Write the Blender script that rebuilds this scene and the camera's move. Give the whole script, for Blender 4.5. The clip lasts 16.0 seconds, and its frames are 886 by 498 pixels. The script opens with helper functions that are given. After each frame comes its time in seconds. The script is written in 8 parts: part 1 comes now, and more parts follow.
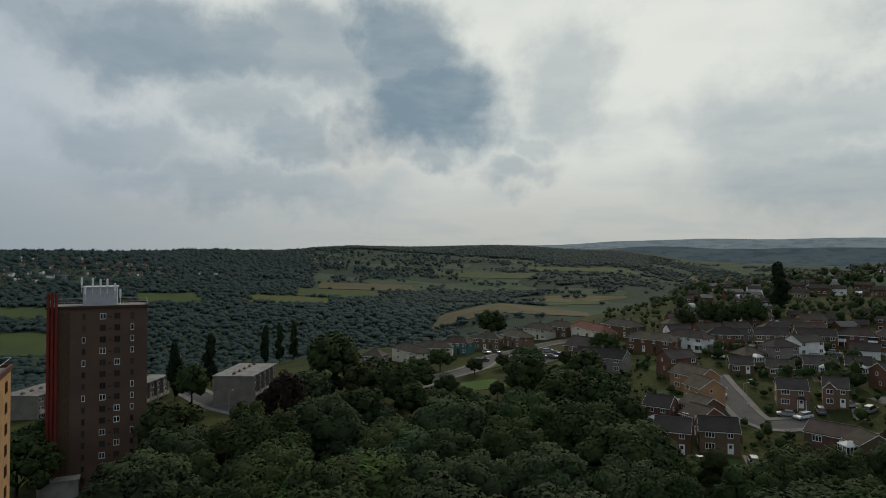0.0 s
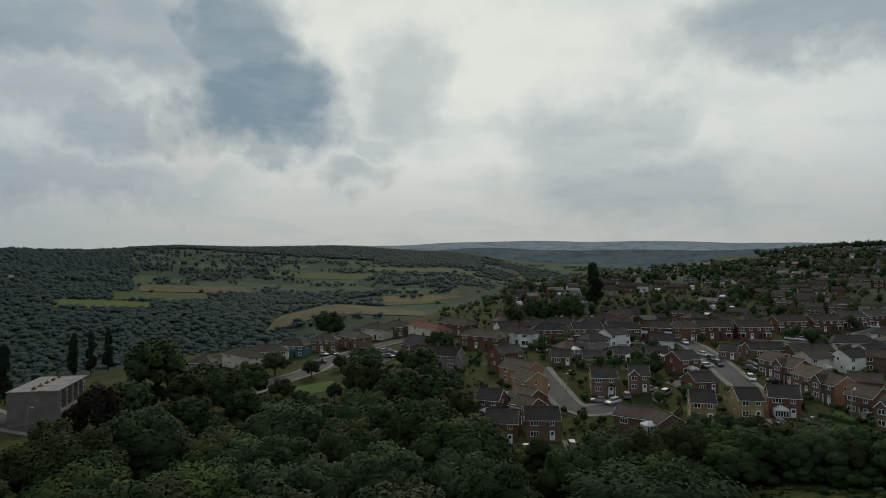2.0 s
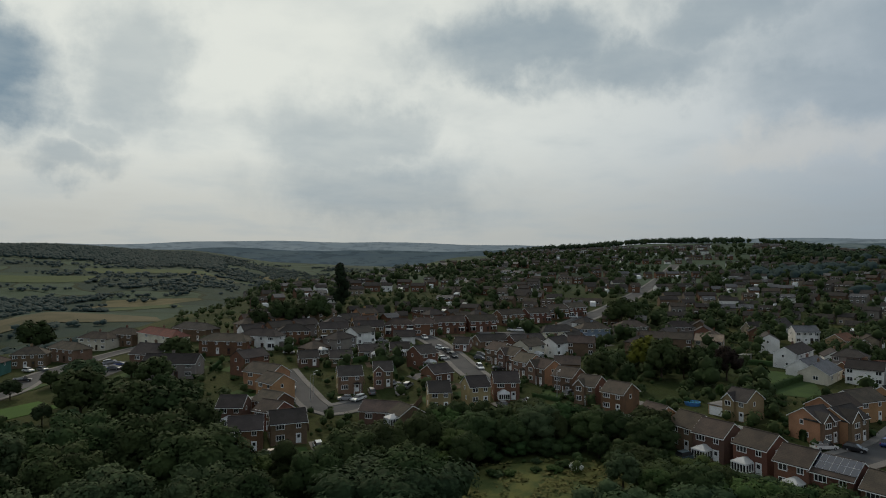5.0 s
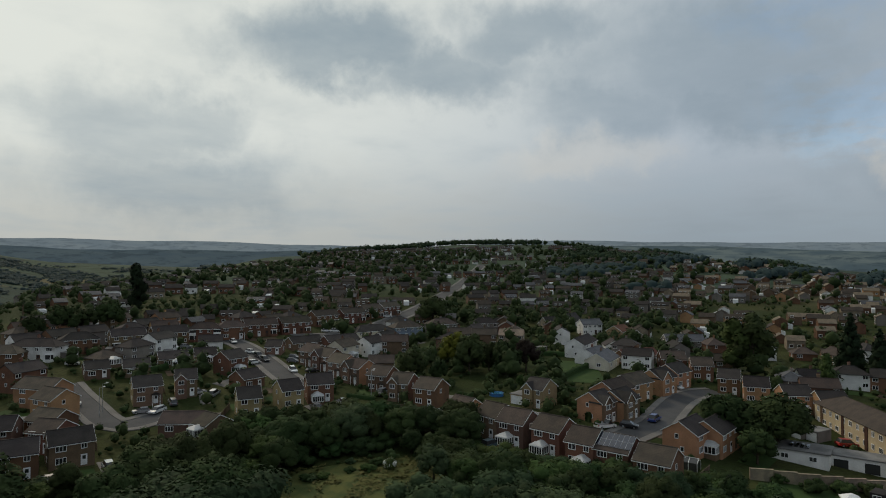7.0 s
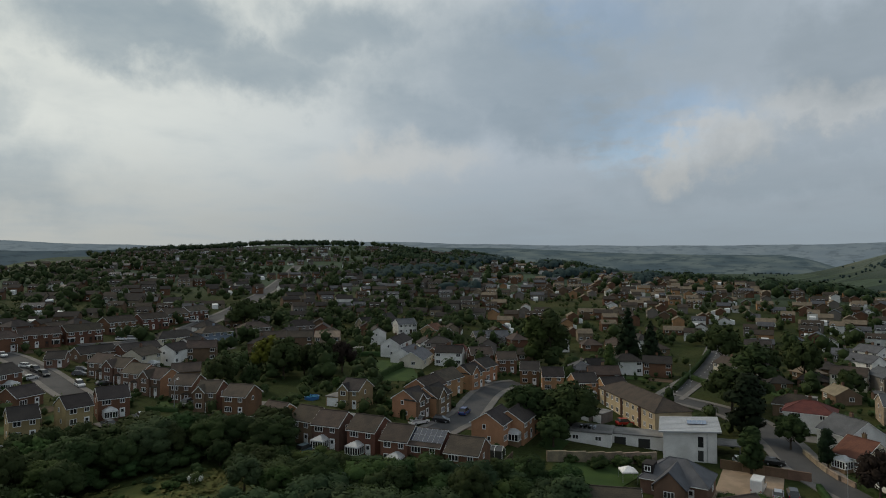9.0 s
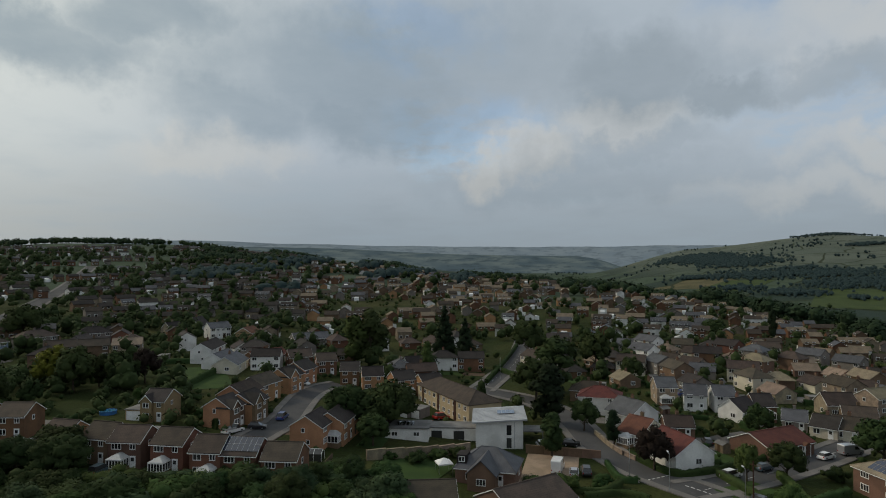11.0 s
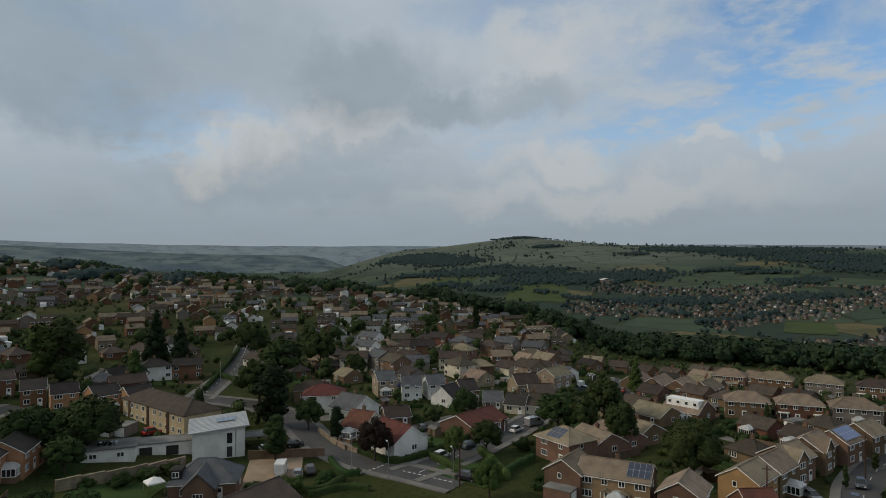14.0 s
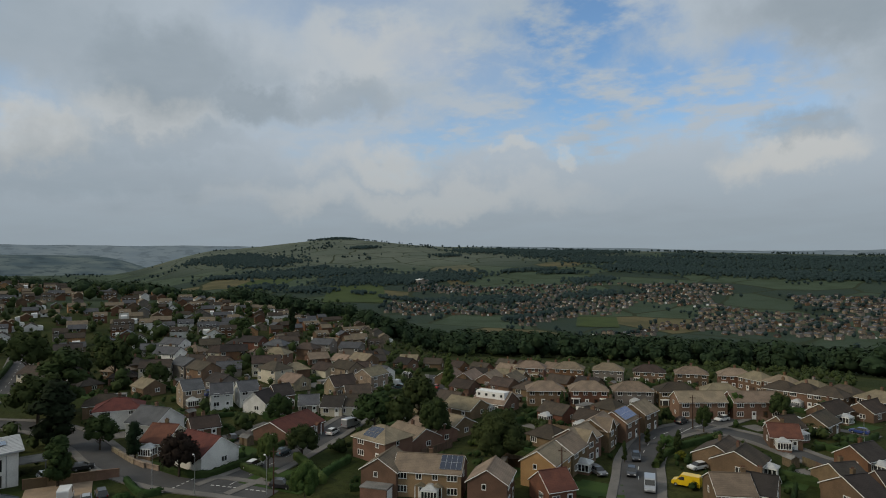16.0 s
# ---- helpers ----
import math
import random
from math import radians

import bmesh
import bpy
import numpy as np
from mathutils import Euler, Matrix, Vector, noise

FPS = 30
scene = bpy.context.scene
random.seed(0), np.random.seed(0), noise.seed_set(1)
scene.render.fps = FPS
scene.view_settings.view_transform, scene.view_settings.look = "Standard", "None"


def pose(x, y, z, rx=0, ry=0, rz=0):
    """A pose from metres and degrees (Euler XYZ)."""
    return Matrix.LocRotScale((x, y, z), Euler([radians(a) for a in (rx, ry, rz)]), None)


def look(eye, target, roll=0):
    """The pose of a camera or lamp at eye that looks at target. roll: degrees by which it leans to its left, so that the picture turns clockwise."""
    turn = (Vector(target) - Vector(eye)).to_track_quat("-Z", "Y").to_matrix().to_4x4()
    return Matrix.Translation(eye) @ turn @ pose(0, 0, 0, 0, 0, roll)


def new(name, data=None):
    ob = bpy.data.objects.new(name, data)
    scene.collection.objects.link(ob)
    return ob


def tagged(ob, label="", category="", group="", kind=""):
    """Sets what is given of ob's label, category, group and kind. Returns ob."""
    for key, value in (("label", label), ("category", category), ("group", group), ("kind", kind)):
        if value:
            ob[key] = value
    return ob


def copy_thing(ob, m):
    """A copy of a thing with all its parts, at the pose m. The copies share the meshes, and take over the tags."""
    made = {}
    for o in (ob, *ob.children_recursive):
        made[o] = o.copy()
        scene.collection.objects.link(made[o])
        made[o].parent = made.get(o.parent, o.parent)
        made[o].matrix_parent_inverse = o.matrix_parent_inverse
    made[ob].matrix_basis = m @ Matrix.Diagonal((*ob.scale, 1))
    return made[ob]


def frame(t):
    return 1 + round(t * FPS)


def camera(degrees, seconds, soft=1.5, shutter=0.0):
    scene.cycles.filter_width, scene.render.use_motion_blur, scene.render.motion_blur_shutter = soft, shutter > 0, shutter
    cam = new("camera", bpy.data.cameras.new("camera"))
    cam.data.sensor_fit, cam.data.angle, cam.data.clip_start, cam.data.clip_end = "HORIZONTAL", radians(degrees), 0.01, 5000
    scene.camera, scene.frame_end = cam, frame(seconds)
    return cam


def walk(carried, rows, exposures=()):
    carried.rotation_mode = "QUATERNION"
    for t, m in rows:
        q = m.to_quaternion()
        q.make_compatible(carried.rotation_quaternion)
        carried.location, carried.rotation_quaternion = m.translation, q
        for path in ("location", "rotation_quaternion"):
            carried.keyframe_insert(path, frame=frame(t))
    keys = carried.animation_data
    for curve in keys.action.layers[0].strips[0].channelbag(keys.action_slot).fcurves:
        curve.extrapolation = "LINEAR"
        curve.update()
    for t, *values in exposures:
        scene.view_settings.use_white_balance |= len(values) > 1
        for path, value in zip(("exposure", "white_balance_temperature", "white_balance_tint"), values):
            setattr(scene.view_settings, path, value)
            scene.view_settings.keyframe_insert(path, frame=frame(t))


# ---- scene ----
# The camera hovers on one spot and turns slowly to the right: seconds, bearing, pitch.
EYE = (0.0, 0.0, 42.0)
LEAN = 0.06
TURNS = ((0.0, 0, 1.12), (0.5, 3.66, 1.12), (1.0, 7.29, 1.13), (1.5, 10.92, 1.14), (2.0, 14.57, 1.16), (2.5, 18.21, 1.17),
         (3.0, 21.86, 1.18), (3.5, 25.54, 1.18), (6.0, 45.3, 1.17), (6.5, 49.52, 1.17), (7.0, 53.73, 1.17), (7.5, 57.95, 1.18),
         (8.0, 62.14, 1.21), (8.5, 66.18, 1.23), (9.0, 70.19, 1.24), (11.5, 90.37, 1.23), (12.0, 94.45, 1.21), (12.5, 98.5, 1.18),
         (13.0, 102.57, 1.17), (13.5, 106.67, 1.17), (14.0, 110.76, 1.18), (14.5, 114.84, 1.2), (15.0, 118.94, 1.22), (15.5, 123.03, 1.24),
         (16.0, 127.14, 1.25))
cam = camera(70.0, 16.0, soft=1.0)
walk(cam, [(t, pose(*EYE, 90 + p, LEAN, -b)) for t, b, p in TURNS])

import functools

# ---------------------------------------------------------------- light and sky
SUN_BEARING, SUN_HEIGHT = 18.0, 35.0


def links_of(tree):
    nodes, links = tree.nodes, tree.links

    def node(kind):
        return nodes.new(kind)

    def join(a, b):
        links.new(a, b)
    return node, join


def math_node(node, join, op, a, b=None, c=None, clamp=False):
    n = node("ShaderNodeMath")
    n.operation, n.use_clamp = op, clamp
    for i, v in enumerate((a, b, c)):
        if v is None:
            continue
        if isinstance(v, (int, float)):
            n.inputs[i].default_value = v
        else:
            join(v, n.inputs[i])
    return n.outputs[0]


def smooth(node, join, v, lo, hi):
    n = node("ShaderNodeMapRange")
    n.interpolation_type = "SMOOTHSTEP"
    join(v, n.inputs[0])
    n.inputs[1].default_value, n.inputs[2].default_value = lo, hi
    return n.outputs[0]


def mixed(node, join, fac, a, b):
    n = node("ShaderNodeMix")
    n.data_type = "RGBA"
    for s, v in ((0, fac), (6, a), (7, b)):
        if isinstance(v, (int, float)):
            n.inputs[s].default_value = v
        elif isinstance(v, tuple):
            n.inputs[s].default_value = (*v, 1)
        else:
            join(v, n.inputs[s])
    return n.outputs[2]


def make_sky():
    world = bpy.data.worlds.new("sky")
    scene.world = world
    world.use_nodes = True
    world.node_tree.nodes.clear()
    node, join = links_of(world.node_tree)
    M = lambda *a, **k: math_node(node, join, *a, **k)
    out, back = node("ShaderNodeOutputWorld"), node("ShaderNodeBackground")
    join(back.outputs[0], out.inputs[0])
    back.inputs[1].default_value = 0.1
    sky = node("ShaderNodeTexSky")
    sky.sky_type, sky.sun_disc = "NISHITA", False
    sky.sun_elevation, sky.sun_rotation = radians(SUN_HEIGHT), radians(SUN_BEARING)
    sky.altitude, sky.air_density, sky.dust_density = 200, 1.0, 1.2
    at = node("ShaderNodeTexCoord").outputs["Generated"]
    sep = node("ShaderNodeSeparateXYZ")
    join(at, sep.inputs[0])
    x, y, z = sep.outputs
    bearing = M("MULTIPLY", M("ARCTAN2", x, y), 57.2958)
    height = M("MULTIPLY", M("ARCSINE", z), 57.2958)
    # cloud texture: noise on a flat layer high above, seen in perspective
    zz = M("ADD", M("MAXIMUM", z, 0.0), 0.14)
    flat = node("ShaderNodeCombineXYZ")
    join(M("DIVIDE", x, zz), flat.inputs[0])
    join(M("DIVIDE", y, zz), flat.inputs[1])

    def fbm(scale, detail, rough, shift, source=flat.outputs[0]):
        mp = node("ShaderNodeMapping")
        mp.inputs[1].default_value = (shift, shift * 0.7, shift * 1.3)
        join(source, mp.inputs[0])
        n = node("ShaderNodeTexNoise")
        n.inputs["Scale"].default_value, n.inputs["Detail"].default_value, n.inputs["Roughness"].default_value = scale, detail, rough
        join(mp.outputs[0], n.inputs["Vector"])
        return n.outputs[0]
    veil = fbm(1.5, 6, 0.55, 3.1)
    wisp = fbm(4.2, 5, 0.6, 7.7)
    # every cloud's outline is ruffled by noise on the sphere, coarse and fine
    da = M("ADD", M("MULTIPLY_ADD", fbm(4.0, 2, 0.5, 1.7, at), 9.0, -4.5), M("MULTIPLY_ADD", fbm(11.0, 6, 0.6, 4.4, at), 11.0, -5.5))
    db = M("ADD", M("MULTIPLY_ADD", fbm(5.0, 2, 0.5, 9.2, at), 5.0, -2.5), M("MULTIPLY_ADD", fbm(12.0, 6, 0.6, 6.1, at), 8.0, -4.0))
    wb, wh = M("ADD", bearing, da), M("ADD", height, db)

    def cloud(b, e, sb, se, soft=0.75):
        p = M("DIVIDE", M("SUBTRACT", wb, b), sb)
        q = M("DIVIDE", M("SUBTRACT", wh, e), se)
        r = M("SQRT", M("ADD", M("MULTIPLY", p, p), M("MULTIPLY", q, q)))
        return smooth(node, join, r, 1.0 + soft / 2, 1.0 - soft / 2)

    def field(rows):
        total = None
        for b, e, sb, se, amount, soft in rows:
            v = M("MULTIPLY", cloud(b, e, sb, se, soft), amount)
            total = v if total is None else M("MAXIMUM", total, v)
        return total
    # bearing, height, half width, half height (degrees), weight, softness
    dark = field(((-2.3, 14.2, 8.0, 5.2, 1.0, 0.9), (-4.5, 19.0, 5.5, 5.0, 0.9, 1.0), (-3.5, 9.0, 3.0, 1.6, 0.6, 1.0), (-32, 19, 8, 3.2, 0.5, 1.0),
                  (-25, 17.0, 8, 3.2, 0.75, 1.0), (-18, 17.6, 6, 3.0, 0.72, 1.0), (-12.5, 18.4, 5, 4.0, 0.62, 1.0), (-17, 13, 5, 2.2, 0.48, 1.0),
                  (-13, 10.8, 4.5, 2.2, 0.6, 1.1), (-27, 9.6, 6, 2.0, 0.45, 1.2), (-18, 6.6, 11, 2.2, 0.48, 1.3), (11.5, 15.5, 4.2, 5.0, 0.45, 1.2)))
    dark1 = field(((8, 10.6, 3, 1.6, 0.4, 1.1), (5.5, 7.7, 3.6, 1.7, 0.5, 1.1), (27.5, 11, 5.5, 4, 0.4, 1.2), (32, 12.4, 4, 2.6, 0.4, 1.2),
                   (31, 6.4, 10, 3.0, 0.45, 1.3), (44, 19, 9, 3.4, 0.7, 1.0), (54, 17, 9, 2.8, 0.62, 1.1), (63, 19.8, 7, 3, 0.62, 1.2), (33, 5.5, 9, 3, 0.3, 1.3)))
    dark2 = field(((69, 13.4, 6.5, 3.2, 0.5, 1.3), (79, 16.6, 12, 4.6, 0.55, 1.2), (80, 13, 8, 3.0, 0.6, 1.3), (90, 18, 12, 5, 0.4, 1.2),
                   (103.5, 16, 8.5, 3.8, 0.6, 1.2), (111, 14.0, 4.0, 1.6, 0.6, 1.1), (118, 14.5, 4, 1.5, 0.35, 1.1), (98, 7.5, 14, 2.2, 0.35, 1.3),
                   (159, 19.5, 8, 3.4, 0.6, 1.1), (157, 11.8, 3.4, 1.4, 0.42, 1.0), (104, 10, 7, 1.4, 0.35, 1.2), (172, 15, 8, 6, 0.5, 1.2)))
    blue = field(((139.5, 20.5, 6, 4.4, 1.0, 1.0), (142.5, 14.6, 11, 3.6, 0.95, 1.1), (150, 13.8, 8, 3, 0.75, 1.2), (130.5, 17, 7, 2.6, 0.6, 1.2),
                  (123, 11.6, 9, 1.8, 0.3, 1.3), (135, 11.6, 15, 2.2, 0.7, 1.2), (87, 12, 6, 3, 0.4, 1.2), (120, 22, 9, 2.2, 0.4, 1.2), (84, 20, 6, 2.5, 0.3, 1.2)))
    cream = field(((65.5, 9.0, 6.5, 1.7, 0.5, 1.1), (89.5, 8.5, 2.3, 1.9, 0.8, 0.95), (93.5, 9.5, 4.5, 1.8, 0.6, 1.0), (121.4, 9.0, 4.8, 1.3, 0.5, 1.1),
                   (134, 9.0, 1.9, 0.7, 0.5, 0.9), (138.5, 9.2, 1.3, 0.8, 0.5, 0.9), (157.5, 9.3, 5, 1.8, 0.7, 0.9), (101, 12.2, 7, 1.6, 0.5, 1.0), (125, 6.0, 14, 1.3, 0.4, 1.2),
                   (-8.5, 11.0, 3, 3.2, 0.6, 1.2), (122, 18, 7, 2.5, 0.45, 1.2)))
    # thin veil all over: white round the sun, greyer away from it and towards the horizon
    sd = Vector((math.sin(radians(SUN_BEARING)) * math.cos(radians(SUN_HEIGHT)), math.cos(radians(SUN_BEARING)) * math.cos(radians(SUN_HEIGHT)), math.sin(radians(SUN_HEIGHT))))
    dot = node("ShaderNodeVectorMath")
    dot.operation = "DOT_PRODUCT"
    join(at, dot.inputs[0])
    dot.inputs[1].default_value = sd
    veil_colour = mixed(node, join, smooth(node, join, dot.outputs["Value"], 0.5, 1.0), (4.2, 4.8, 5.4), (7.45, 7.7, 7.15))
    low_colour = mixed(node, join, smooth(node, join, dot.outputs["Value"], 0.42, 0.95), (2.65, 3.15, 3.55), (5.0, 5.05, 4.65))
    low = smooth(node, join, M("MULTIPLY_ADD", veil, 5.0, M("SUBTRACT", height, 2.5)), 11.5, 1.0)
    veil_colour = mixed(node, join, M("MULTIPLY", low, 0.9), veil_colour, low_colour)
    grey = smooth(node, join, veil, 0.42, 0.72)
    veil_colour = mixed(node, join, M("MULTIPLY", grey, 0.28), veil_colour, (2.8, 3.5, 4.0))
    gap = M("MULTIPLY", blue, smooth(node, join, wisp, 0.66, 0.42), clamp=True)
    clear = node("ShaderNodeVectorMath")
    clear.operation = "MULTIPLY"
    join(sky.outputs[0], clear.inputs[0])
    clear.inputs[1].default_value = (1.05, 1.3, 1.45)
    colour = mixed(node, join, gap, veil_colour, clear.outputs[0])
    colour = mixed(node, join, M("MULTIPLY", cream, 0.75), colour, (6.0, 5.85, 5.4))
    shade = M("MULTIPLY", M("MAXIMUM", dark, M("MAXIMUM", dark1, dark2)), M("MULTIPLY_ADD", wisp, 0.55, 0.7), clamp=True)
    shade_colour = mixed(node, join, smooth(node, join, dot.outputs["Value"], 0.2, 0.8), (2.1, 2.6, 3.0), (1.6, 2.4, 3.1))
    colour = mixed(node, join, M("MULTIPLY", shade, 0.92), colour, shade_colour)
    join(colour, back.inputs[0])
    lamp = bpy.data.lights.new("sun", "SUN")
    lamp.energy, lamp.angle, lamp.color = 1.45, radians(10), (1.0, 0.86, 0.66)
    sun = new("sun", lamp)
    sun.matrix_world = look(sd * 500, (0, 0, 0))


make_sky()
scene.view_settings.exposure = 0.0

# ---------------------------------------------------------------- materials
def material(name, base, second=None, scale=3.0, fine=25.0, rough=0.85, bump=0.15, metal=0.0, spec=0.12, tint=0.0, stretch=(1, 1, 1), band=0.0, band_size=0.3, band_bump=0.4, glass=False):
    """A surface with two scales of variation, an optional tint by object and optional courses (bands over height)."""
    m = bpy.data.materials.new(name)
    m.use_nodes = True
    m.node_tree.nodes.clear()
    node, join = links_of(m.node_tree)
    M = lambda *a, **k: math_node(node, join, *a, **k)
    out, bsdf = node("ShaderNodeOutputMaterial"), node("ShaderNodeBsdfPrincipled")
    join(bsdf.outputs[0], out.inputs[0])
    at = node("ShaderNodeTexCoord").outputs["Object"]
    mp = node("ShaderNodeMapping")
    mp.inputs[3].default_value = stretch
    join(at, mp.inputs[0])
    info = node("ShaderNodeObjectInfo").outputs["Random"]
    join(M("MULTIPLY", info, 40.0), mp.inputs[1])

    def tex(s, detail):
        n = node("ShaderNodeTexNoise")
        n.inputs["Scale"].default_value, n.inputs["Detail"].default_value = s, detail
        join(mp.outputs[0], n.inputs["Vector"])
        return n.outputs[0]
    large, small = tex(1 / scale, 4), tex(fine / scale, 3)
    second = second or tuple(c * 0.6 for c in base)
    colour = mixed(node, join, smooth(node, join, large, 0.36, 0.66), base, second)
    dark = mixed(node, join, 0.5, second, (0.0, 0.0, 0.0))
    colour = mixed(node, join, M("MULTIPLY", smooth(node, join, small, 0.45, 0.75), 0.45), colour, dark)
    height = M("MULTIPLY", small, bump)
    if band:
        sep = node("ShaderNodeSeparateXYZ")
        join(at, sep.inputs[0])
        saw = M("FRACT", M("DIVIDE", sep.outputs[2], band_size))
        line = smooth(node, join, saw, 0.22, 0.0)
        colour = mixed(node, join, M("MULTIPLY", line, band), colour, dark)
        height = M("ADD", height, M("MULTIPLY", saw, band_bump))
    if tint:
        hue = node("ShaderNodeHueSaturation")
        join(M("MULTIPLY_ADD", info, 2 * tint, 1 - tint), hue.inputs["Value"])
        join(M("MULTIPLY_ADD", M("FRACT", M("MULTIPLY", info, 7.3)), 0.08 * min(1, tint * 3), 0.5 - 0.04 * min(1, tint * 3)), hue.inputs["Hue"])
        join(colour, hue.inputs["Color"])
        colour = hue.outputs[0]
    join(colour, bsdf.inputs["Base Color"])
    bp = node("ShaderNodeBump")
    bp.inputs["Strength"].default_value, bp.inputs["Distance"].default_value = 0.6, 0.05
    join(height, bp.inputs["Height"])
    join(bp.outputs[0], bsdf.inputs["Normal"])
    bsdf.inputs["Roughness"].default_value, bsdf.inputs["Metallic"].default_value = rough, metal
    bsdf.inputs["Specular IOR Level"].default_value = spec
    return m


def leaf_material(name, base, light, tint=0.25, spot=None):
    """Foliage: each leaf clump varies, each tree varies, a little light passes through."""
    m = bpy.data.materials.new(name)
    m.use_nodes = True
    m.node_tree.nodes.clear()
    node, join = links_of(m.node_tree)
    M = lambda *a, **k: math_node(node, join, *a, **k)
    out, bsdf = node("ShaderNodeOutputMaterial"), node("ShaderNodeBsdfPrincipled")
    join(bsdf.outputs[0], out.inputs[0])
    island = node("ShaderNodeNewGeometry").outputs["Random Per Island"]
    info = node("ShaderNodeObjectInfo").outputs["Random"]
    at = node("ShaderNodeTexCoord").outputs["Object"]
    n = node("ShaderNodeTexNoise")
    n.inputs["Scale"].default_value, n.inputs["Detail"].default_value = 0.55, 3
    join(at, n.inputs["Vector"])
    mix = M("ADD", M("MULTIPLY", island, 0.38), M("MULTIPLY_ADD", n.outputs[0], 1.2, -0.3), clamp=True)
    colour = mixed(node, join, mix, base, light)
    if spot:
        colour = mixed(node, join, smooth(node, join, island, 0.84, 0.9), colour, spot)
    hue = node("ShaderNodeHueSaturation")
    join(M("MULTIPLY_ADD", info, 2 * tint, 1 - tint), hue.inputs["Value"])
    join(M("MULTIPLY_ADD", M("FRACT", M("MULTIPLY", info, 9.7)), 0.045, 0.485), hue.inputs["Hue"])
    join(colour, hue.inputs["Color"])
    join(hue.outputs[0], bsdf.inputs["Base Color"])
    bsdf.inputs["Roughness"].default_value = 0.85
    bsdf.inputs["Specular IOR Level"].default_value = 0.06
    return m


def glass_material():
    m = bpy.data.materials.new("window_glass")
    m.use_nodes = True
    b = m.node_tree.nodes["Principled BSDF"]
    node, join = links_of(m.node_tree)
    info = node("ShaderNodeObjectInfo").outputs["Random"]
    join(mixed(node, join, info, (0.012, 0.014, 0.016), (0.05, 0.05, 0.048)), b.inputs["Base Color"])
    b.inputs["Roughness"].default_value = 0.06
    b.inputs["Specular IOR Level"].default_value = 0.6
    return m


def paint_material(name, base, rough=0.35, metal=0.0, coat=0.5):
    m = bpy.data.materials.new(name)
    m.use_nodes = True
    b = m.node_tree.nodes["Principled BSDF"]
    node, join = links_of(m.node_tree)
    n = node("ShaderNodeTexNoise")
    n.inputs["Scale"].default_value = 1.5
    join(node("ShaderNodeTexCoord").outputs["Object"], n.inputs["Vector"])
    join(mixed(node, join, n.outputs[0], base, tuple(c * 0.8 for c in base)), b.inputs["Base Color"])
    b.inputs["Roughness"].default_value, b.inputs["Metallic"].default_value, b.inputs["Coat Weight"].default_value = rough, metal, coat
    return m


RED = material("red_brick", (0.165, 0.086, 0.052), (0.122, 0.066, 0.043), 2.5, 30, 0.9, 0.2, tint=0.15, band=0.25, band_size=0.075, band_bump=0.1)
ORANGE = material("orange_brick", (0.38, 0.218, 0.112), (0.3, 0.174, 0.09), 2.5, 30, 0.9, 0.2, tint=0.12, band=0.2, band_size=0.075, band_bump=0.1)
BROWN = material("brown_brick", (0.172, 0.113, 0.074), (0.128, 0.086, 0.058), 2.5, 30, 0.9, 0.2, tint=0.2, band=0.2, band_size=0.075, band_bump=0.1)
TOWERBRICK = material("tower_brick", (0.115, 0.074, 0.055), (0.094, 0.062, 0.047), 7, 60, 0.9, 0.2, band=0.15, band_size=0.15, band_bump=0.1)
BUFF = material("buff_brick", (0.31, 0.225, 0.125), (0.25, 0.18, 0.1), 2.5, 30, 0.9, 0.2, tint=0.15, band=0.2, band_size=0.15, band_bump=0.1)
STONE = material("coursed_stone", (0.30, 0.24, 0.17), (0.2, 0.165, 0.125), 1.2, 12, 0.92, 0.5, tint=0.2, band=0.4, band_size=0.22)
GREYSTONE = material("grey_pebbledash", (0.21, 0.185, 0.16), (0.16, 0.145, 0.13), 3, 60, 0.95, 0.5, tint=0.15)
WHITE = material("white_render", (0.72, 0.71, 0.68), (0.58, 0.57, 0.54), 3, 40, 0.8, 0.1, tint=0.08)
CREAM = material("cream_render", (0.58, 0.54, 0.43), (0.48, 0.44, 0.35), 3, 40, 0.85, 0.1, tint=0.08)
TEAL = material("green_render", (0.06, 0.15, 0.13), (0.05, 0.12, 0.105), 3, 40, 0.85, 0.1)
BLUEGREY = material("blue_grey_render", (0.2, 0.25, 0.32), (0.17, 0.21, 0.27), 3, 40, 0.85, 0.1)
CONCRETE = material("weathered_concrete", (0.34, 0.32, 0.29), (0.22, 0.21, 0.19), 2.5, 22, 0.9, 0.25)
TILE_DARK = material("dark_concrete_tile", (0.048, 0.042, 0.039), (0.036, 0.032, 0.03), 2.2, 14, 0.85, 0.3, tint=0.25, band=0.5, band_size=0.19)
TILE_BROWN = material("brown_concrete_tile", (0.076, 0.06, 0.048), (0.055, 0.046, 0.038), 2.2, 14, 0.85, 0.3, tint=0.25, band=0.5, band_size=0.19)
TILE_TAN = material("tan_stone_tile", (0.225, 0.18, 0.13), (0.165, 0.135, 0.1), 2.0, 14, 0.9, 0.35, tint=0.22, band=0.5, band_size=0.19)
TILE_RED = material("red_clay_tile", (0.13, 0.056, 0.04), (0.095, 0.044, 0.034), 2.0, 14, 0.85, 0.3, tint=0.15, band=0.5, band_size=0.19)
SLATE = material("blue_slate", (0.082, 0.084, 0.092), (0.06, 0.062, 0.068), 2.0, 14, 0.6, 0.25, tint=0.2, spec=0.25, band=0.45, band_size=0.16)
FELT = material("grey_roof_felt", (0.2, 0.195, 0.185), (0.13, 0.127, 0.122), 3, 12, 0.9, 0.2, tint=0.15)
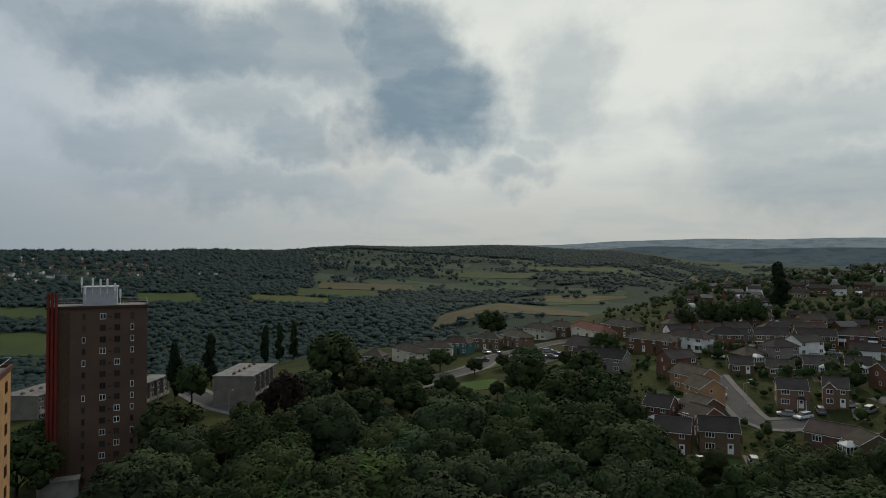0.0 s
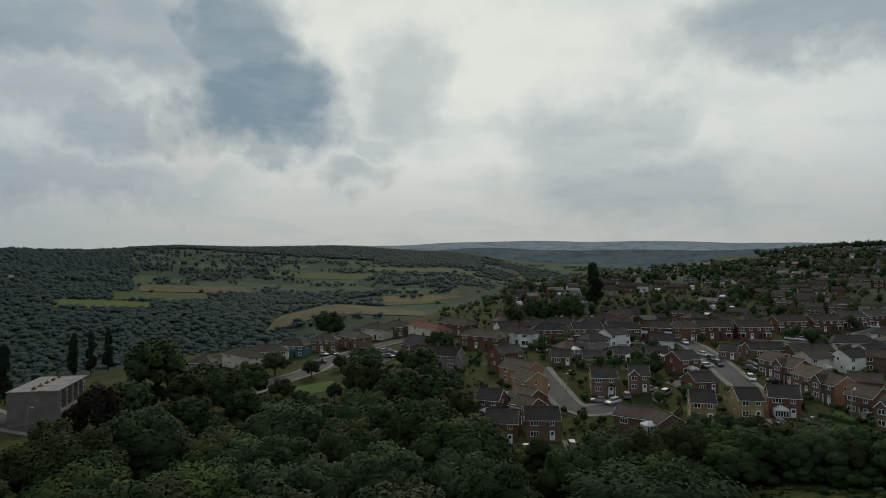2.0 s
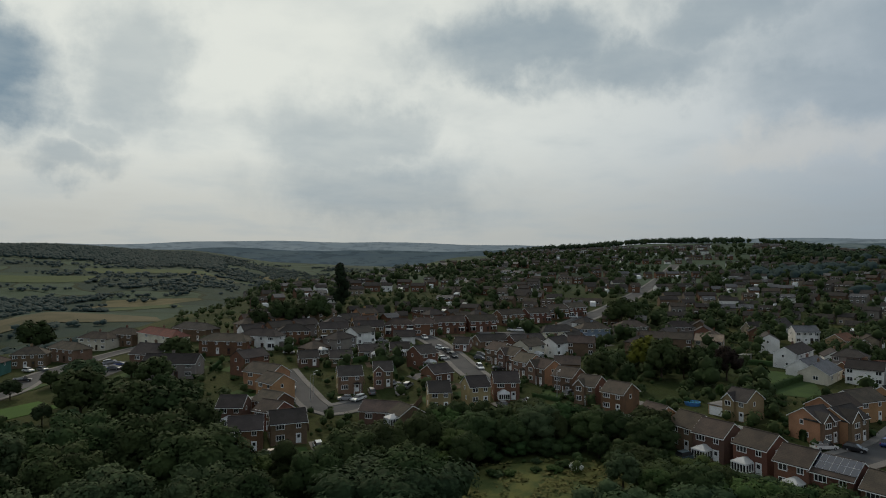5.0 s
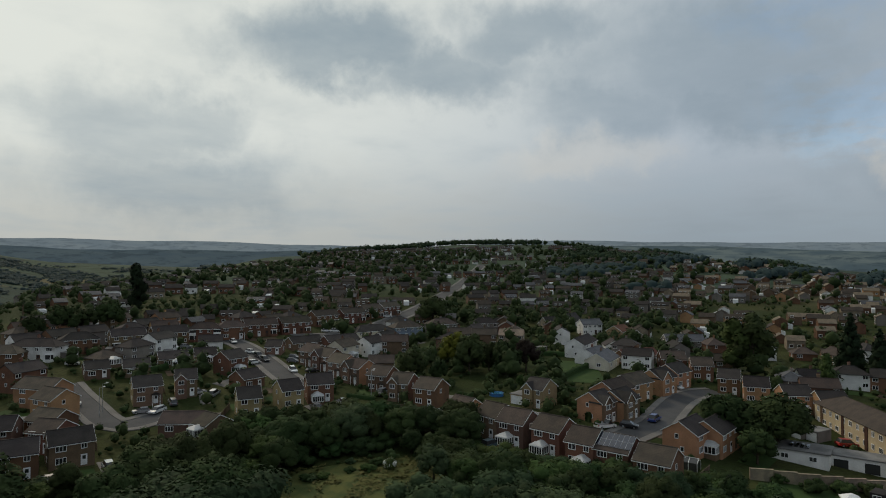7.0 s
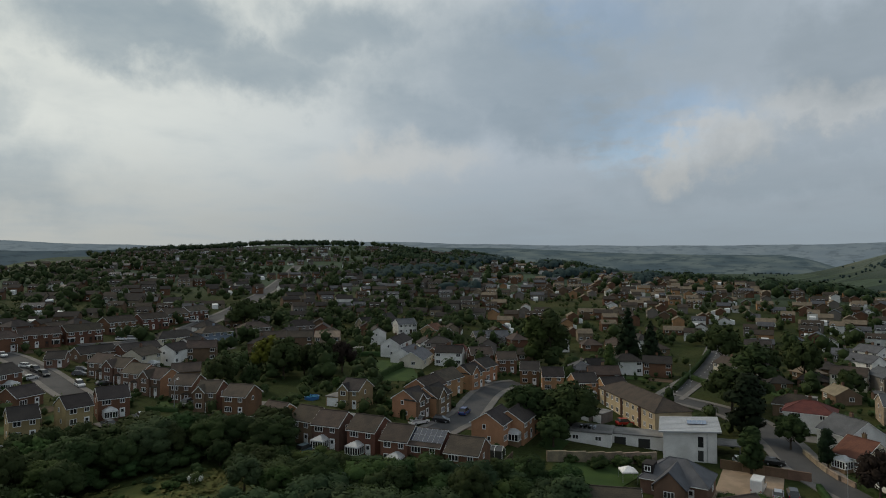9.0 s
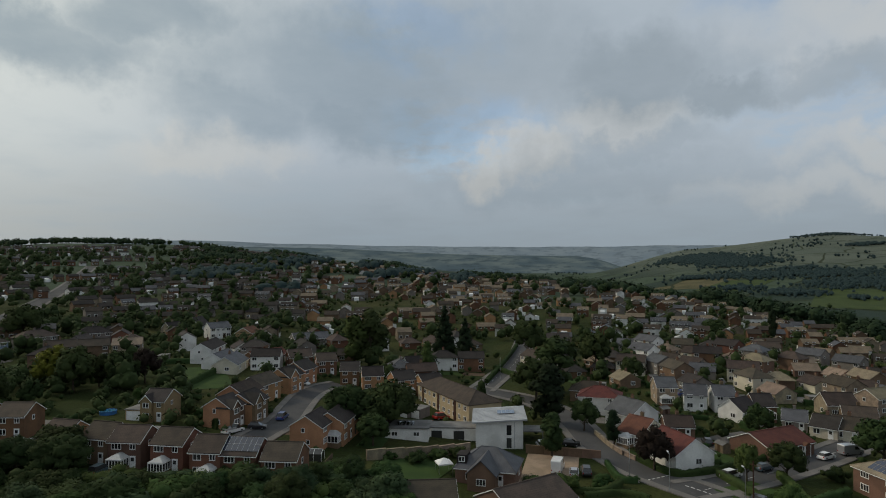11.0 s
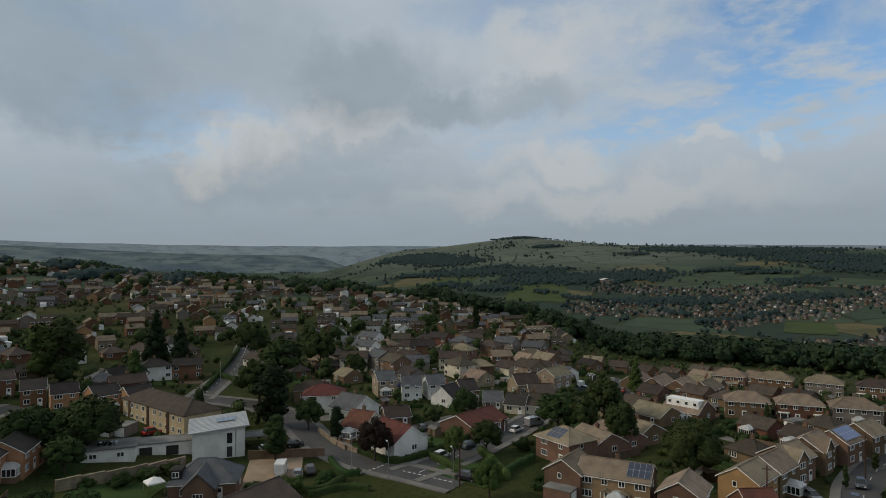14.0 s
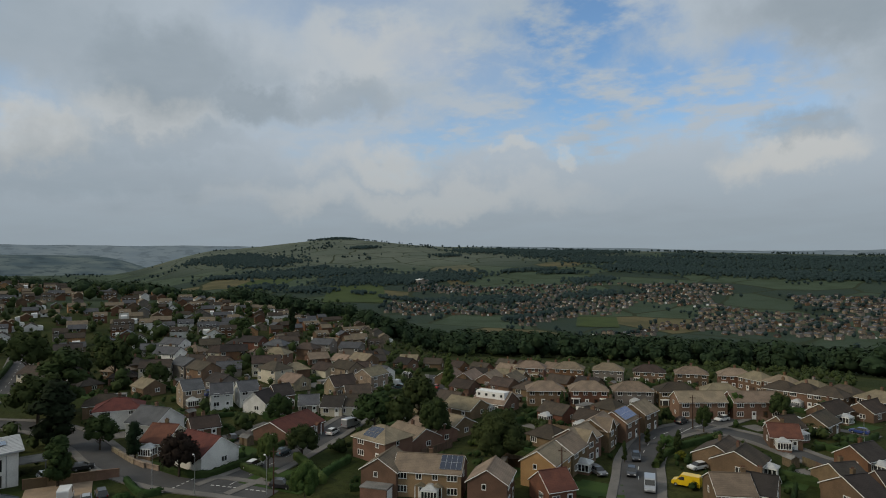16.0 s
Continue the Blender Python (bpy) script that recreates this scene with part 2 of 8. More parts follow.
METALROOF = material("grey_standing_seam_roof", (0.36, 0.37, 0.38), (0.31, 0.32, 0.33), 5, 12, 0.45, 0.05, spec=0.5)
UPVC = material("white_plastic", (0.78, 0.78, 0.77), (0.7, 0.7, 0.68), 1.0, 8, 0.4, 0.02)
WOODDARK = material("dark_stained_timber", (0.075, 0.042, 0.026), (0.05, 0.03, 0.02), 0.8, 12, 0.7, 0.2, stretch=(6, 6, 1), tint=0.2)
FENCE = material("weathered_timber", (0.16, 0.115, 0.075), (0.105, 0.08, 0.06), 0.8, 12, 0.85, 0.3, stretch=(6, 6, 1), tint=0.25)
REDPAINT = material("red_painted_duct", (0.17, 0.028, 0.02), (0.13, 0.024, 0.018), 3, 12, 0.6, 0.05)
GLASS = glass_material()
POLY = material("clouded_roof_sheet", (0.42, 0.43, 0.43), (0.34, 0.35, 0.35), 1.0, 8, 0.35, 0.02, spec=0.4)
PALEBRICK = material("pale_buff_brick", (0.47, 0.385, 0.25), (0.39, 0.315, 0.205), 2.5, 30, 0.9, 0.2, band=0.2, band_size=0.15, band_bump=0.1)
SOLAR = paint_material("solar_cell", (0.012, 0.018, 0.04), 0.2, 0.2, 1.0)
SOLARBLUE = paint_material("blue_solar_cell", (0.02, 0.06, 0.22), 0.3, 0.2, 1.0)
POOL = paint_material("blue_pool_liner", (0.03, 0.14, 0.36), 0.5, 0.0, 0.1)
WATER = paint_material("pool_water", (0.05, 0.2, 0.34), 0.08, 0.0, 0.3)
STEEL = paint_material("galvanised_steel", (0.4, 0.41, 0.42), 0.5, 0.7, 0.0)
RUBBER = material("tyre_rubber", (0.02, 0.02, 0.02), None, 0.3, 8, 0.8)
ASPHALT = material("worn_asphalt", (0.082, 0.081, 0.081), (0.06, 0.06, 0.061), 7, 60, 0.9, 0.1)
PAVING = material("concrete_paving", (0.17, 0.16, 0.148), (0.13, 0.123, 0.115), 4, 30, 0.9, 0.15)
GRAVEL = material("tan_gravel", (0.30, 0.225, 0.16), (0.23, 0.175, 0.125), 3, 60, 0.95, 0.4)
LINE = material("road_paint", (0.6, 0.6, 0.58), (0.42, 0.42, 0.4), 0.8, 20, 0.8)
BARK = material("bark", (0.075, 0.058, 0.042), (0.045, 0.036, 0.028), 0.5, 8, 0.95, 0.6)
LAWN = material("mown_lawn", (0.04, 0.07, 0.018), (0.03, 0.055, 0.016), 5, 60, 0.95, 0.4)
BRIGHTLAWN = material("bright_field_grass", (0.048, 0.098, 0.017), (0.04, 0.08, 0.015), 9, 60, 0.95, 0.4)
SOIL = material("dug_earth", (0.1, 0.07, 0.045), (0.07, 0.05, 0.035), 1.5, 14, 0.95, 0.6)
MEADOW = material("rough_meadow", (0.088, 0.092, 0.028), (0.046, 0.062, 0.02), 3, 40, 0.95, 0.5)
HAY = material("mown_hay_field", (0.088, 0.076, 0.04), (0.064, 0.06, 0.03), 30, 40, 0.95, 0.4)
PASTURE = material("green_pasture", (0.048, 0.068, 0.021), (0.038, 0.056, 0.018), 30, 40, 0.95, 0.4)
LEAF = {
    "belt": leaf_material("river_wood_leaves", (0.016, 0.026, 0.014), (0.036, 0.053, 0.026), 0.05),
    "oak": leaf_material("oak_leaves", (0.019, 0.029, 0.012), (0.047, 0.064, 0.022)),
    "ash": leaf_material("ash_leaves", (0.021, 0.034, 0.017), (0.053, 0.076, 0.033)),
    "dark": leaf_material("dark_conifer_needles", (0.009, 0.015, 0.008), (0.022, 0.034, 0.016), 0.15),
    "lime": leaf_material("light_green_leaves", (0.028, 0.046, 0.013), (0.068, 0.097, 0.03)),
    "copper": leaf_material("copper_leaves", (0.012, 0.009, 0.008), (0.034, 0.022, 0.019), 0.15),
    "yellow": leaf_material("turning_leaves", (0.04, 0.045, 0.008), (0.12, 0.105, 0.016)),
    "hedge": leaf_material("hedge_leaves", (0.018, 0.032, 0.011), (0.043, 0.066, 0.022)),
    "straw": leaf_material("seeding_grass", (0.05, 0.06, 0.018), (0.105, 0.098, 0.036), 0.1),
    "flower": leaf_material("white_blossom_shrub", (0.04, 0.06, 0.02), (0.09, 0.11, 0.04), 0.1, (0.6, 0.6, 0.55)),
}

# ---------------------------------------------------------------- the lie of the land
# bearing: degrees clockwise from the first view; height profile: distance, height, distance, height ...
PROFILES = {}


def profile(bearing, *dz):
    PROFILES[bearing] = dz


profile(-60, 0, 0, 100, -4, 150, -9, 260, -10, 400, -32, 700, -75, 1000, -25, 1500, 70, 2200, 60, 4800, 60)
profile(-30, 0, 0, 100, -4, 150, -9, 260, -9, 400, -32, 700, -75, 1000, -22, 1500, 66, 2200, 60, 4800, 60)
profile(-20, 0, 0, 150, -1, 250, -2, 330, -10, 450, -38, 700, -78, 1000, -25, 1500, 45, 1800, 78, 2400, 70, 4800, 100)
profile(-8, 0, 0, 150, 0, 230, 3, 320, 1, 450, -32, 700, -72, 1000, -32, 1500, 20, 2000, 85, 2300, 104, 3000, 90, 4800, 120)
profile(5.1, 0, 0, 150, 2, 230, 5, 330, 7, 450, -14, 600, -27, 700, -19, 860, -6, 1000, -28, 1200, -30, 1500, 4, 2000, 50, 2600, 118, 3200, 110, 4800, 190)
profile(15.4, 0, 0, 150, 2, 260, 11, 400, 15, 550, -5, 800, -25, 1100, -22, 1600, 10, 2200, 45, 2800, 100, 3600, 140, 4300, 190, 4800, 222)
profile(22.5, 0, 0, 150, 2, 236, 13, 420, 24, 600, 20, 800, 0, 1200, -40, 2000, -20, 3000, 60, 4000, 150, 4800, 225)
profile(30.7, 0, 0, 150, 1, 236, 12, 420, 24, 600, 32, 800, 34, 1000, 20, 1300, -20, 2000, -30, 3000, 40, 4000, 140, 4800, 215)
profile(38.9, 0, 0, 130, 3, 236, 11, 420, 24, 650, 40, 950, 56, 1200, 40, 1700, -20, 3000, 20, 4000, 110, 4800, 205)
profile(47.1, 0, 0, 130, 5, 236, 9, 420, 22, 650, 38, 1100, 68, 1400, 60, 2000, 0, 3000, 20, 4800, 190)
profile(55.3, 0, 0, 120, 5, 250, 9, 430, 21, 620, 32, 900, 58, 1200, 82, 1500, 75, 2200, 20, 3200, 60, 4800, 190)
profile(63.5, 0, 0, 120, 5, 280, 10, 450, 21, 620, 32, 900, 58, 1150, 80, 1500, 75, 2200, 40, 3200, 80, 4800, 232)
profile(71.7, 0, 0, 120, 4, 280, 8, 450, 19, 650, 35, 900, 54, 1100, 60, 1500, 40, 2200, 30, 3200, 80, 4800, 215)
profile(79.9, 0, 0, 120, 2, 280, 6, 450, 18, 650, 33, 820, 42, 1100, 25, 1500, 0, 2500, 20, 3500, 70, 4800, 185)
profile(90.2, 0, 0, 120, 0, 280, 4, 450, 15, 680, 28, 900, 10, 1300, -30, 2200, -20, 3200, 15, 4200, 100, 4800, 190)
profile(99.4, 0, 0, 120, 0, 280, 5, 450, 14, 640, 22, 850, 0, 1300, -50, 2200, -20, 3000, 10, 3500, 4, 4000, 60, 4800, 190)
profile(107.6, 0, 0, 120, 0, 280, 7, 430, 11, 600, 11, 800, -10, 1100, -35, 1500, -14, 2200, 50, 3000, 120, 4800, 150)
profile(117.8, 0, 0, 120, 0, 280, 3, 420, 2, 520, -2, 750, -35, 1000, -40, 1300, -18, 1800, 30, 2400, 118, 2800, 166, 4800, 150)
profile(127, 0, 0, 120, 0, 200, 0, 280, -4, 400, -14, 500, -26, 700, -42, 900, -44, 1050, -43, 1250, -25, 1500, -2, 2000, 60, 2600, 122, 4800, 150)
profile(143.4, 0, 0, 120, 0, 200, 1, 300, -5, 400, -16, 500, -28, 700, -48, 900, -48, 1100, -36, 1400, -8, 1800, 45, 2200, 86, 4800, 150)
profile(163.9, 0, 0, 120, 0, 200, 1, 300, -4, 400, -16, 500, -30, 700, -50, 900, -48, 1100, -36, 1400, -8, 1700, 35, 2000, 62, 3000, 80, 4800, 135)
profile(204.9, 0, 0, 150, 0, 300, -4, 500, -30, 900, -40, 1400, 0, 2000, 60, 4800, 120)
profile(266.4, 0, 0, 150, 0, 300, -4, 500, -30, 900, -40, 1400, 0, 2000, 60, 4800, 80)

RING = np.concatenate((np.arange(0, 420, 5.0), np.geomspace(420, 4850, 96)))
TURN = np.concatenate((np.arange(-60, 180, 0.5), np.arange(180, 300, 2.0)))


def make_table():
    keys = sorted(PROFILES)
    dense = np.linspace(0, 4850, 971)
    rows = []
    for k in keys:
        d, z = np.array(PROFILES[k][0::2], float), np.array(PROFILES[k][1::2], float)
        v = np.interp(dense, d, z)
        out = v.copy()
        for i, r in enumerate(dense):      # smoothed over a tenth of the distance
            w = np.exp(-0.5 * ((dense - r) / (6 + 0.055 * r)) ** 2)
            out[i] = (w * v).sum() / w.sum()
        rows.append(out)
    rows = np.array(rows)
    kk = np.array(keys + [keys[0] + 360], float)
    rows = np.vstack((rows, rows[:1]))
    table = np.zeros((len(TURN), len(dense)))
    for i, b in enumerate(TURN):
        j = min(np.searchsorted(kk, b, side="right") - 1, len(kk) - 2)
        f = (b - kk[j]) / (kk[j + 1] - kk[j])
        f = f * f * (3 - 2 * f) * 0.5 + f * 0.5
        table[i] = rows[j] * (1 - f) + rows[j + 1] * f
    table = table - 0.0038 * dense
    fall = np.clip((dense - 2900) / 900, 0, 1)
    table = table * (1 - fall) - 160 * fall      # beyond the near ranges the land drops out of sight
    return np.array([np.interp(RING, dense, r) for r in table])


TABLE = make_table()


def ground_z(x, y):
    """The ground's height, as the ground's own mesh has it."""
    d = min(math.hypot(x, y), RING[-1] - 1)
    b = (math.degrees(math.atan2(x, y)) + 60) % 360 - 60
    i = min(int(np.searchsorted(TURN, b, side="right")) - 1, len(TURN) - 1)
    i2 = (i + 1) % len(TURN)
    f = (b - TURN[i]) / ((TURN[i2] - TURN[i]) % 360)
    j = min(int(np.searchsorted(RING, d, side="right")) - 1, len(RING) - 2)
    g = (d - RING[j]) / (RING[j + 1] - RING[j])
    return float((TABLE[i, j] * (1 - g) + TABLE[i, j + 1] * g) * (1 - f) + (TABLE[i2, j] * (1 - g) + TABLE[i2, j + 1] * g) * f)


def polar(bearing, distance):
    return distance * math.sin(radians(bearing)), distance * math.cos(radians(bearing))

# ---------------------------------------------------------------- building blocks
class Geo:
    """Collects the faces of one mesh."""

    def __init__(self):
        self.v, self.f, self.m = [], [], []

    def face(self, pts, m=0):
        n = len(self.v)
        self.v.extend(tuple(p) for p in pts)
        self.f.append(tuple(range(n, n + len(pts))))
        self.m.append(m)
        return self

    def solid(self, verts, faces, m=0):
        n = len(self.v)
        self.v.extend(tuple(p) for p in verts)
        self.f.extend(tuple(n + i for i in f) for f in faces)
        self.m.extend([m] * len(faces))
        return self

    def box(self, x0, x1, y0, y1, z0, z1, m=0):
        v = [(x, y, z) for z in (z0, z1) for y in (y0, y1) for x in (x0, x1)]
        return self.solid(v, [(0, 2, 3, 1), (4, 5, 7, 6), (0, 1, 5, 4), (2, 6, 7, 3), (0, 4, 6, 2), (1, 3, 7, 5)], m)

    def extrude(self, outline, axis, a, b, m=0):
        """A polygon in the plane across axis ('x': (y, z); 'y': (x, z); 'z': (x, y)), drawn out from a to b."""
        put = {"x": lambda p, s: (s, p[0], p[1]), "y": lambda p, s: (p[0], s, p[1]), "z": lambda p, s: (p[0], p[1], s)}[axis]
        n = len(outline)
        v = [put(p, a) for p in outline] + [put(p, b) for p in outline]
        f = [tuple(range(n))[::-1], tuple(range(n, 2 * n))] + [(i, (i + 1) % n, n + (i + 1) % n, n + i) for i in range(n)]
        return self.solid(v, f, m)

    def tube(self, p, q, r0, r1, sides=8, m=0):
        p, q = Vector(p), Vector(q)
        rot = (q - p).to_track_quat("Z", "Y")
        v = []
        for c, r in ((p, r0), (q, r1)):
            v += [c + rot @ Vector((r * math.cos(2 * math.pi * i / sides), r * math.sin(2 * math.pi * i / sides), 0)) for i in range(sides)]
        f = [(i, (i + 1) % sides, sides + (i + 1) % sides, sides + i) for i in range(sides)] + [tuple(range(sides))[::-1], tuple(range(sides, 2 * sides))]
        return self.solid(v, f, m)

    def moved(self, mat):
        self.v = [tuple(mat @ Vector(p)) for p in self.v]
        return self

    def mesh(self, name, mats, soft=False):
        me = bpy.data.meshes.new(name)
        me.from_pydata(self.v, [], self.f)
        for x in mats if isinstance(mats, (list, tuple)) else [mats]:
            me.materials.append(x)
        me.polygons.foreach_set("material_index", self.m)
        bm = bmesh.new()
        bm.from_mesh(me)
        bmesh.ops.recalc_face_normals(bm, faces=bm.faces)
        bm.to_mesh(me)
        bm.free()
        if soft:
            me.polygons.foreach_set("use_smooth", [True] * len(me.polygons))
        me.update()
        return me


def part(name, shape, mats, parent, label="", at=None):
    """One mesh under a thing or a part. shape: a Geo, or a mesh made before."""
    ob = new(name, shape.mesh(name, mats) if isinstance(shape, Geo) else shape)
    ob.parent = parent
    if at is not None:
        ob.matrix_local = at
    return tagged(ob, label)


def thing(name, label, category, group="", x=0, y=0, z=None, turn=0):
    ob = new(name)
    ob.empty_display_size = 0.5
    ob.matrix_basis = pose(x, y, ground_z(x, y) if z is None else z, 0, 0, turn)
    return tagged(ob, label, category, group)


SHARED = {}
HOMES = []      # x, y, turn, width, depth, house


class Taken:
    """What already stands (x, y, radius), kept on a coarse grid."""

    def __init__(self):
        self.grid = {}

    def append(self, spot):
        self.grid.setdefault((int(spot[0] // 20), int(spot[1] // 20)), []).append(spot)

    def extend(self, spots):
        for spot in spots:
            self.append(spot)


TAKEN = Taken()


def is_free(x, y, r):
    i, j = int(x // 20), int(y // 20)
    for p in range(i - 2, i + 3):
        for q in range(j - 2, j + 3):
            for a, b, k in TAKEN.grid.get((p, q), ()):
                if (x - a) ** 2 + (y - b) ** 2 <= (r + k) ** 2:
                    return False
    return True


def shared(key, make):
    if key not in SHARED:
        SHARED[key] = make()
    return SHARED[key]


# ---------------------------------------------------------------- houses
def lattice(xs, zs, holes, y0, y1):
    """One connected frame: cells between the cuts xs and zs, drawn out from y0 to y1, left open where holes says."""
    g = Geo()
    nx, nz = len(xs), len(zs)
    g.v = [(x, y, z) for y in (y0, y1) for z in zs for x in xs]
    at = lambda i, j, k: k * nx * nz + j * nx + i
    full = lambda i, j: 0 <= i < nx - 1 and 0 <= j < nz - 1 and (i, j) not in holes
    for i in range(nx - 1):
        for j in range(nz - 1):
            if not full(i, j):
                continue
            g.f.append((at(i, j, 0), at(i + 1, j, 0), at(i + 1, j + 1, 0), at(i, j + 1, 0)))
            g.f.append((at(i, j, 1), at(i, j + 1, 1), at(i + 1, j + 1, 1), at(i + 1, j, 1)))
            for di, dj, p, q in ((-1, 0, (i, j), (i, j + 1)), (1, 0, (i + 1, j), (i + 1, j + 1)), (0, -1, (i, j), (i + 1, j)), (0, 1, (i, j + 1), (i + 1, j + 1))):
                if not full(i + di, j + dj):
                    g.f.append((at(*p, 0), at(*q, 0), at(*q, 1), at(*p, 1)))
    g.m = [0] * len(g.f)
    return g


def window_meshes(w, h, lights, dark=False):
    edge = WOODDARK if dark else UPVC

    def frame_geo():
        t = 0.09
        xs = [-w / 2, -w / 2 + t]
        for i in range(1, lights):
            c = -w / 2 + w * i / lights
            xs += [c - 0.05, c + 0.05]
        xs += [w / 2 - t, w / 2]
        return lattice(xs, [-0.04, t, h - t, h], {(i, 1) for i in range(1, len(xs) - 1, 2)}, -0.06, 0.05)

    def pane_geo(g=None):
        return (g or Geo()).box(-w / 2 + 0.08, w / 2 - 0.08, -0.012, 0.02, 0.08, h - 0.08, 1 if g else 0)
    return (shared(("frame", w, h, lights, dark), lambda: frame_geo().mesh("frame", edge)), shared(("pane", w, h), lambda: pane_geo().mesh("pane", GLASS)),
            shared(("glazed", w, h, lights, dark), lambda: pane_geo(frame_geo()).mesh("window", [edge, GLASS])))


def window(parent, x, y, z, facing, w=1.5, h=1.15, lights=2, split=True, dark=False):
    """facing: the degrees by which the window is turned from the front (-y). split: the pane is a part of its own."""
    fm, pm, both = window_meshes(w, h, lights, dark)
    win = part("window", fm if split else both, None, parent, "", pose(x, y, z, 0, 0, facing))
    if split:
        part("pane", pm, None, win)
    return win


def door(parent, x, y, z, facing, mat):
    def make():
        return Geo().box(-0.5, 0.5, -0.06, 0.04, 0, 2.05).box(-0.3, 0.3, -0.075, -0.05, 1.15, 1.85, 1).box(-0.58, 0.58, -0.03, 0.05, 0, 2.13).mesh("door", [mat, GLASS])
    return part("door", shared(("door", mat.name), make), None, parent, "", pose(x, y, z, 0, 0, facing))


def gable_roof(w, d, eaves, rise, over=0.35, thick=0.16, g=None):
    g = g or Geo()
    hw, hd = w / 2 + 0.18, d / 2 + over
    drop = rise * over / (d / 2)
    for s in (-1, 1):
        o = [(s * hd, eaves - drop), (0, eaves + rise), (0, eaves + rise + thick), (s * hd, eaves - drop + thick)]
        g.extrude(o, "x", -hw, hw)
    g.box(-hw, hw, -0.13, 0.13, eaves + rise + thick - 0.03, eaves + rise + thick + 0.07)
    return g


def hip_roof(w, d, eaves, rise, over=0.4, thick=0.12):
    g = Geo()
    hw, hd, r = w / 2 + over, d / 2 + over, max((w - d) / 2, 0.05)
    e = eaves - rise * over / (d / 2)
    v = [(-hw, -hd, e), (hw, -hd, e), (hw, hd, e), (-hw, hd, e), (-hw, -hd, e + thick), (hw, -hd, e + thick), (hw, hd, e + thick), (-hw, hd, e + thick),
         (-r, 0, eaves + rise + thick), (r, 0, eaves + rise + thick)]
    g.solid(v, [(3, 2, 1, 0), (0, 1, 5, 4), (1, 2, 6, 5), (2, 3, 7, 6), (3, 0, 4, 7), (4, 5, 9, 8), (6, 7, 8, 9), (5, 6, 9), (7, 4, 8)])
    for a, b in ((8, 9), (8, 4), (8, 7), (9, 5), (9, 6)):
        g.tube(v[a], v[b], 0.1, 0.1, 5)
    return g


def wall_body(w, d, eaves, rise, hip, base=-1.6):
    g = Geo()
    if hip:
        return g.box(-w / 2, w / 2, -d / 2, d / 2, base, eaves)
    o = [(-d / 2, base), (d / 2, base), (d / 2, eaves), (0, eaves + rise - 0.02), (-d / 2, eaves)]
    return g.extrude(o, "x", -w / 2, w / 2)


def chimney(parent, x, y, z, mat, h=0.9):
    def make():
        g = Geo().box(-0.36, 0.36, -0.28, 0.28, -1.0, h).box(-0.42, 0.42, -0.34, 0.34, h, h + 0.12)
        for s in (-0.18, 0.18):
            g.tube((s, 0, h + 0.12), (s, 0, h + 0.42), 0.11, 0.09, 7, 1)
        return g.mesh("chimney", [mat, TILE_RED])
    return part("chimney", shared(("chimney", mat.name, h), make), None, parent, "", pose(x, y, z))


def solar_array(parent, x, y, z, tilt, cols, rows, facing=0, mat=None, w=1.0, h=1.65):
    arr = new("solar_array", Geo().box(-cols * w / 2, cols * w / 2, 0, rows * h, 0, 0.05).mesh("solar_array", STEEL))
    arr.parent = parent
    tagged(arr, "dark solar panels in a silver frame")
    arr.matrix_local = pose(x, y, z, 0, 0, facing) @ pose(0, 0, 0, tilt, 0, 0)
    me = shared(("cell", w, h, (mat or SOLAR).name), lambda: Geo().box(0.035, w - 0.035, 0.035, h - 0.035, 0, 0.04).mesh("panel", mat or SOLAR))
    for i in range(cols):
        for j in range(rows):
            part("panel", me, None, arr, "", pose(-cols * w / 2 + i * w, j * h, 0.03))
    return arr


def conservatory(parent, x, y, facing, w=2.9, d=2.3, h=2.0, roof_mat=None):
    """A glazed lean-to with a dwarf wall, white frames and a pitched roof."""
    roof_mat = roof_mat or POLY
    room = part("conservatory", shared(("cons", w, d), lambda: Geo().box(-w / 2, w / 2, -d, 0, -1.0, 0.5).mesh("conservatory", BROWN)), None, parent, "white-framed glazed conservatory", pose(x, y, 0, 0, 0, facing))
    part("glazing", shared(("cglass", w, d, h), lambda: Geo().box(-w / 2 + 0.05, w / 2 - 0.05, -d + 0.05, 0, 0.5, h).mesh("glazing", GLASS)), None, room)

    def bars(n, span):
        cuts = []
        for i in range(n + 1):
            c = -span / 2 + (span - 0.1) * i / n
            cuts += [c, c + 0.1]
        return lattice(cuts, [0.5, 0.62, h - 0.1, h + 0.12], {(i, 1) for i in range(1, len(cuts) - 1, 2)}, -0.05, 0.05).mesh("window_frame", UPVC)
    part("window_frame", shared(("cbar", 5, w), lambda: bars(5, w)), None, room, "", pose(0, -d, 0))
    for s in (-1, 1):
        part("window_frame", shared(("cbar", 3, d), lambda: bars(3, d)), None, room, "", pose(s * w / 2, -d / 2, 0, 0, 0, 90))

    def cap():
        v = [(-w / 2 - 0.1, -d - 0.1, h + 0.12), (w / 2 + 0.1, -d - 0.1, h + 0.12), (w / 2 + 0.1, 0, h + 0.12), (-w / 2 - 0.1, 0, h + 0.12),
             (-0.3, -d * 0.55, h + 0.8), (0.3, -d * 0.55, h + 0.8), (0.3, 0, h + 0.8), (-0.3, 0, h + 0.8)]
        return Geo().solid(v, [(0, 1, 5, 4), (1, 2, 6, 5), (3, 0, 4, 7), (4, 5, 6, 7), (2, 3, 7, 6), (3, 2, 1, 0)]).mesh("roof", roof_mat)
    part("roof", shared(("ccap", w, d, h, roof_mat.name), cap), None, room)
    return room


HOUSES = {}


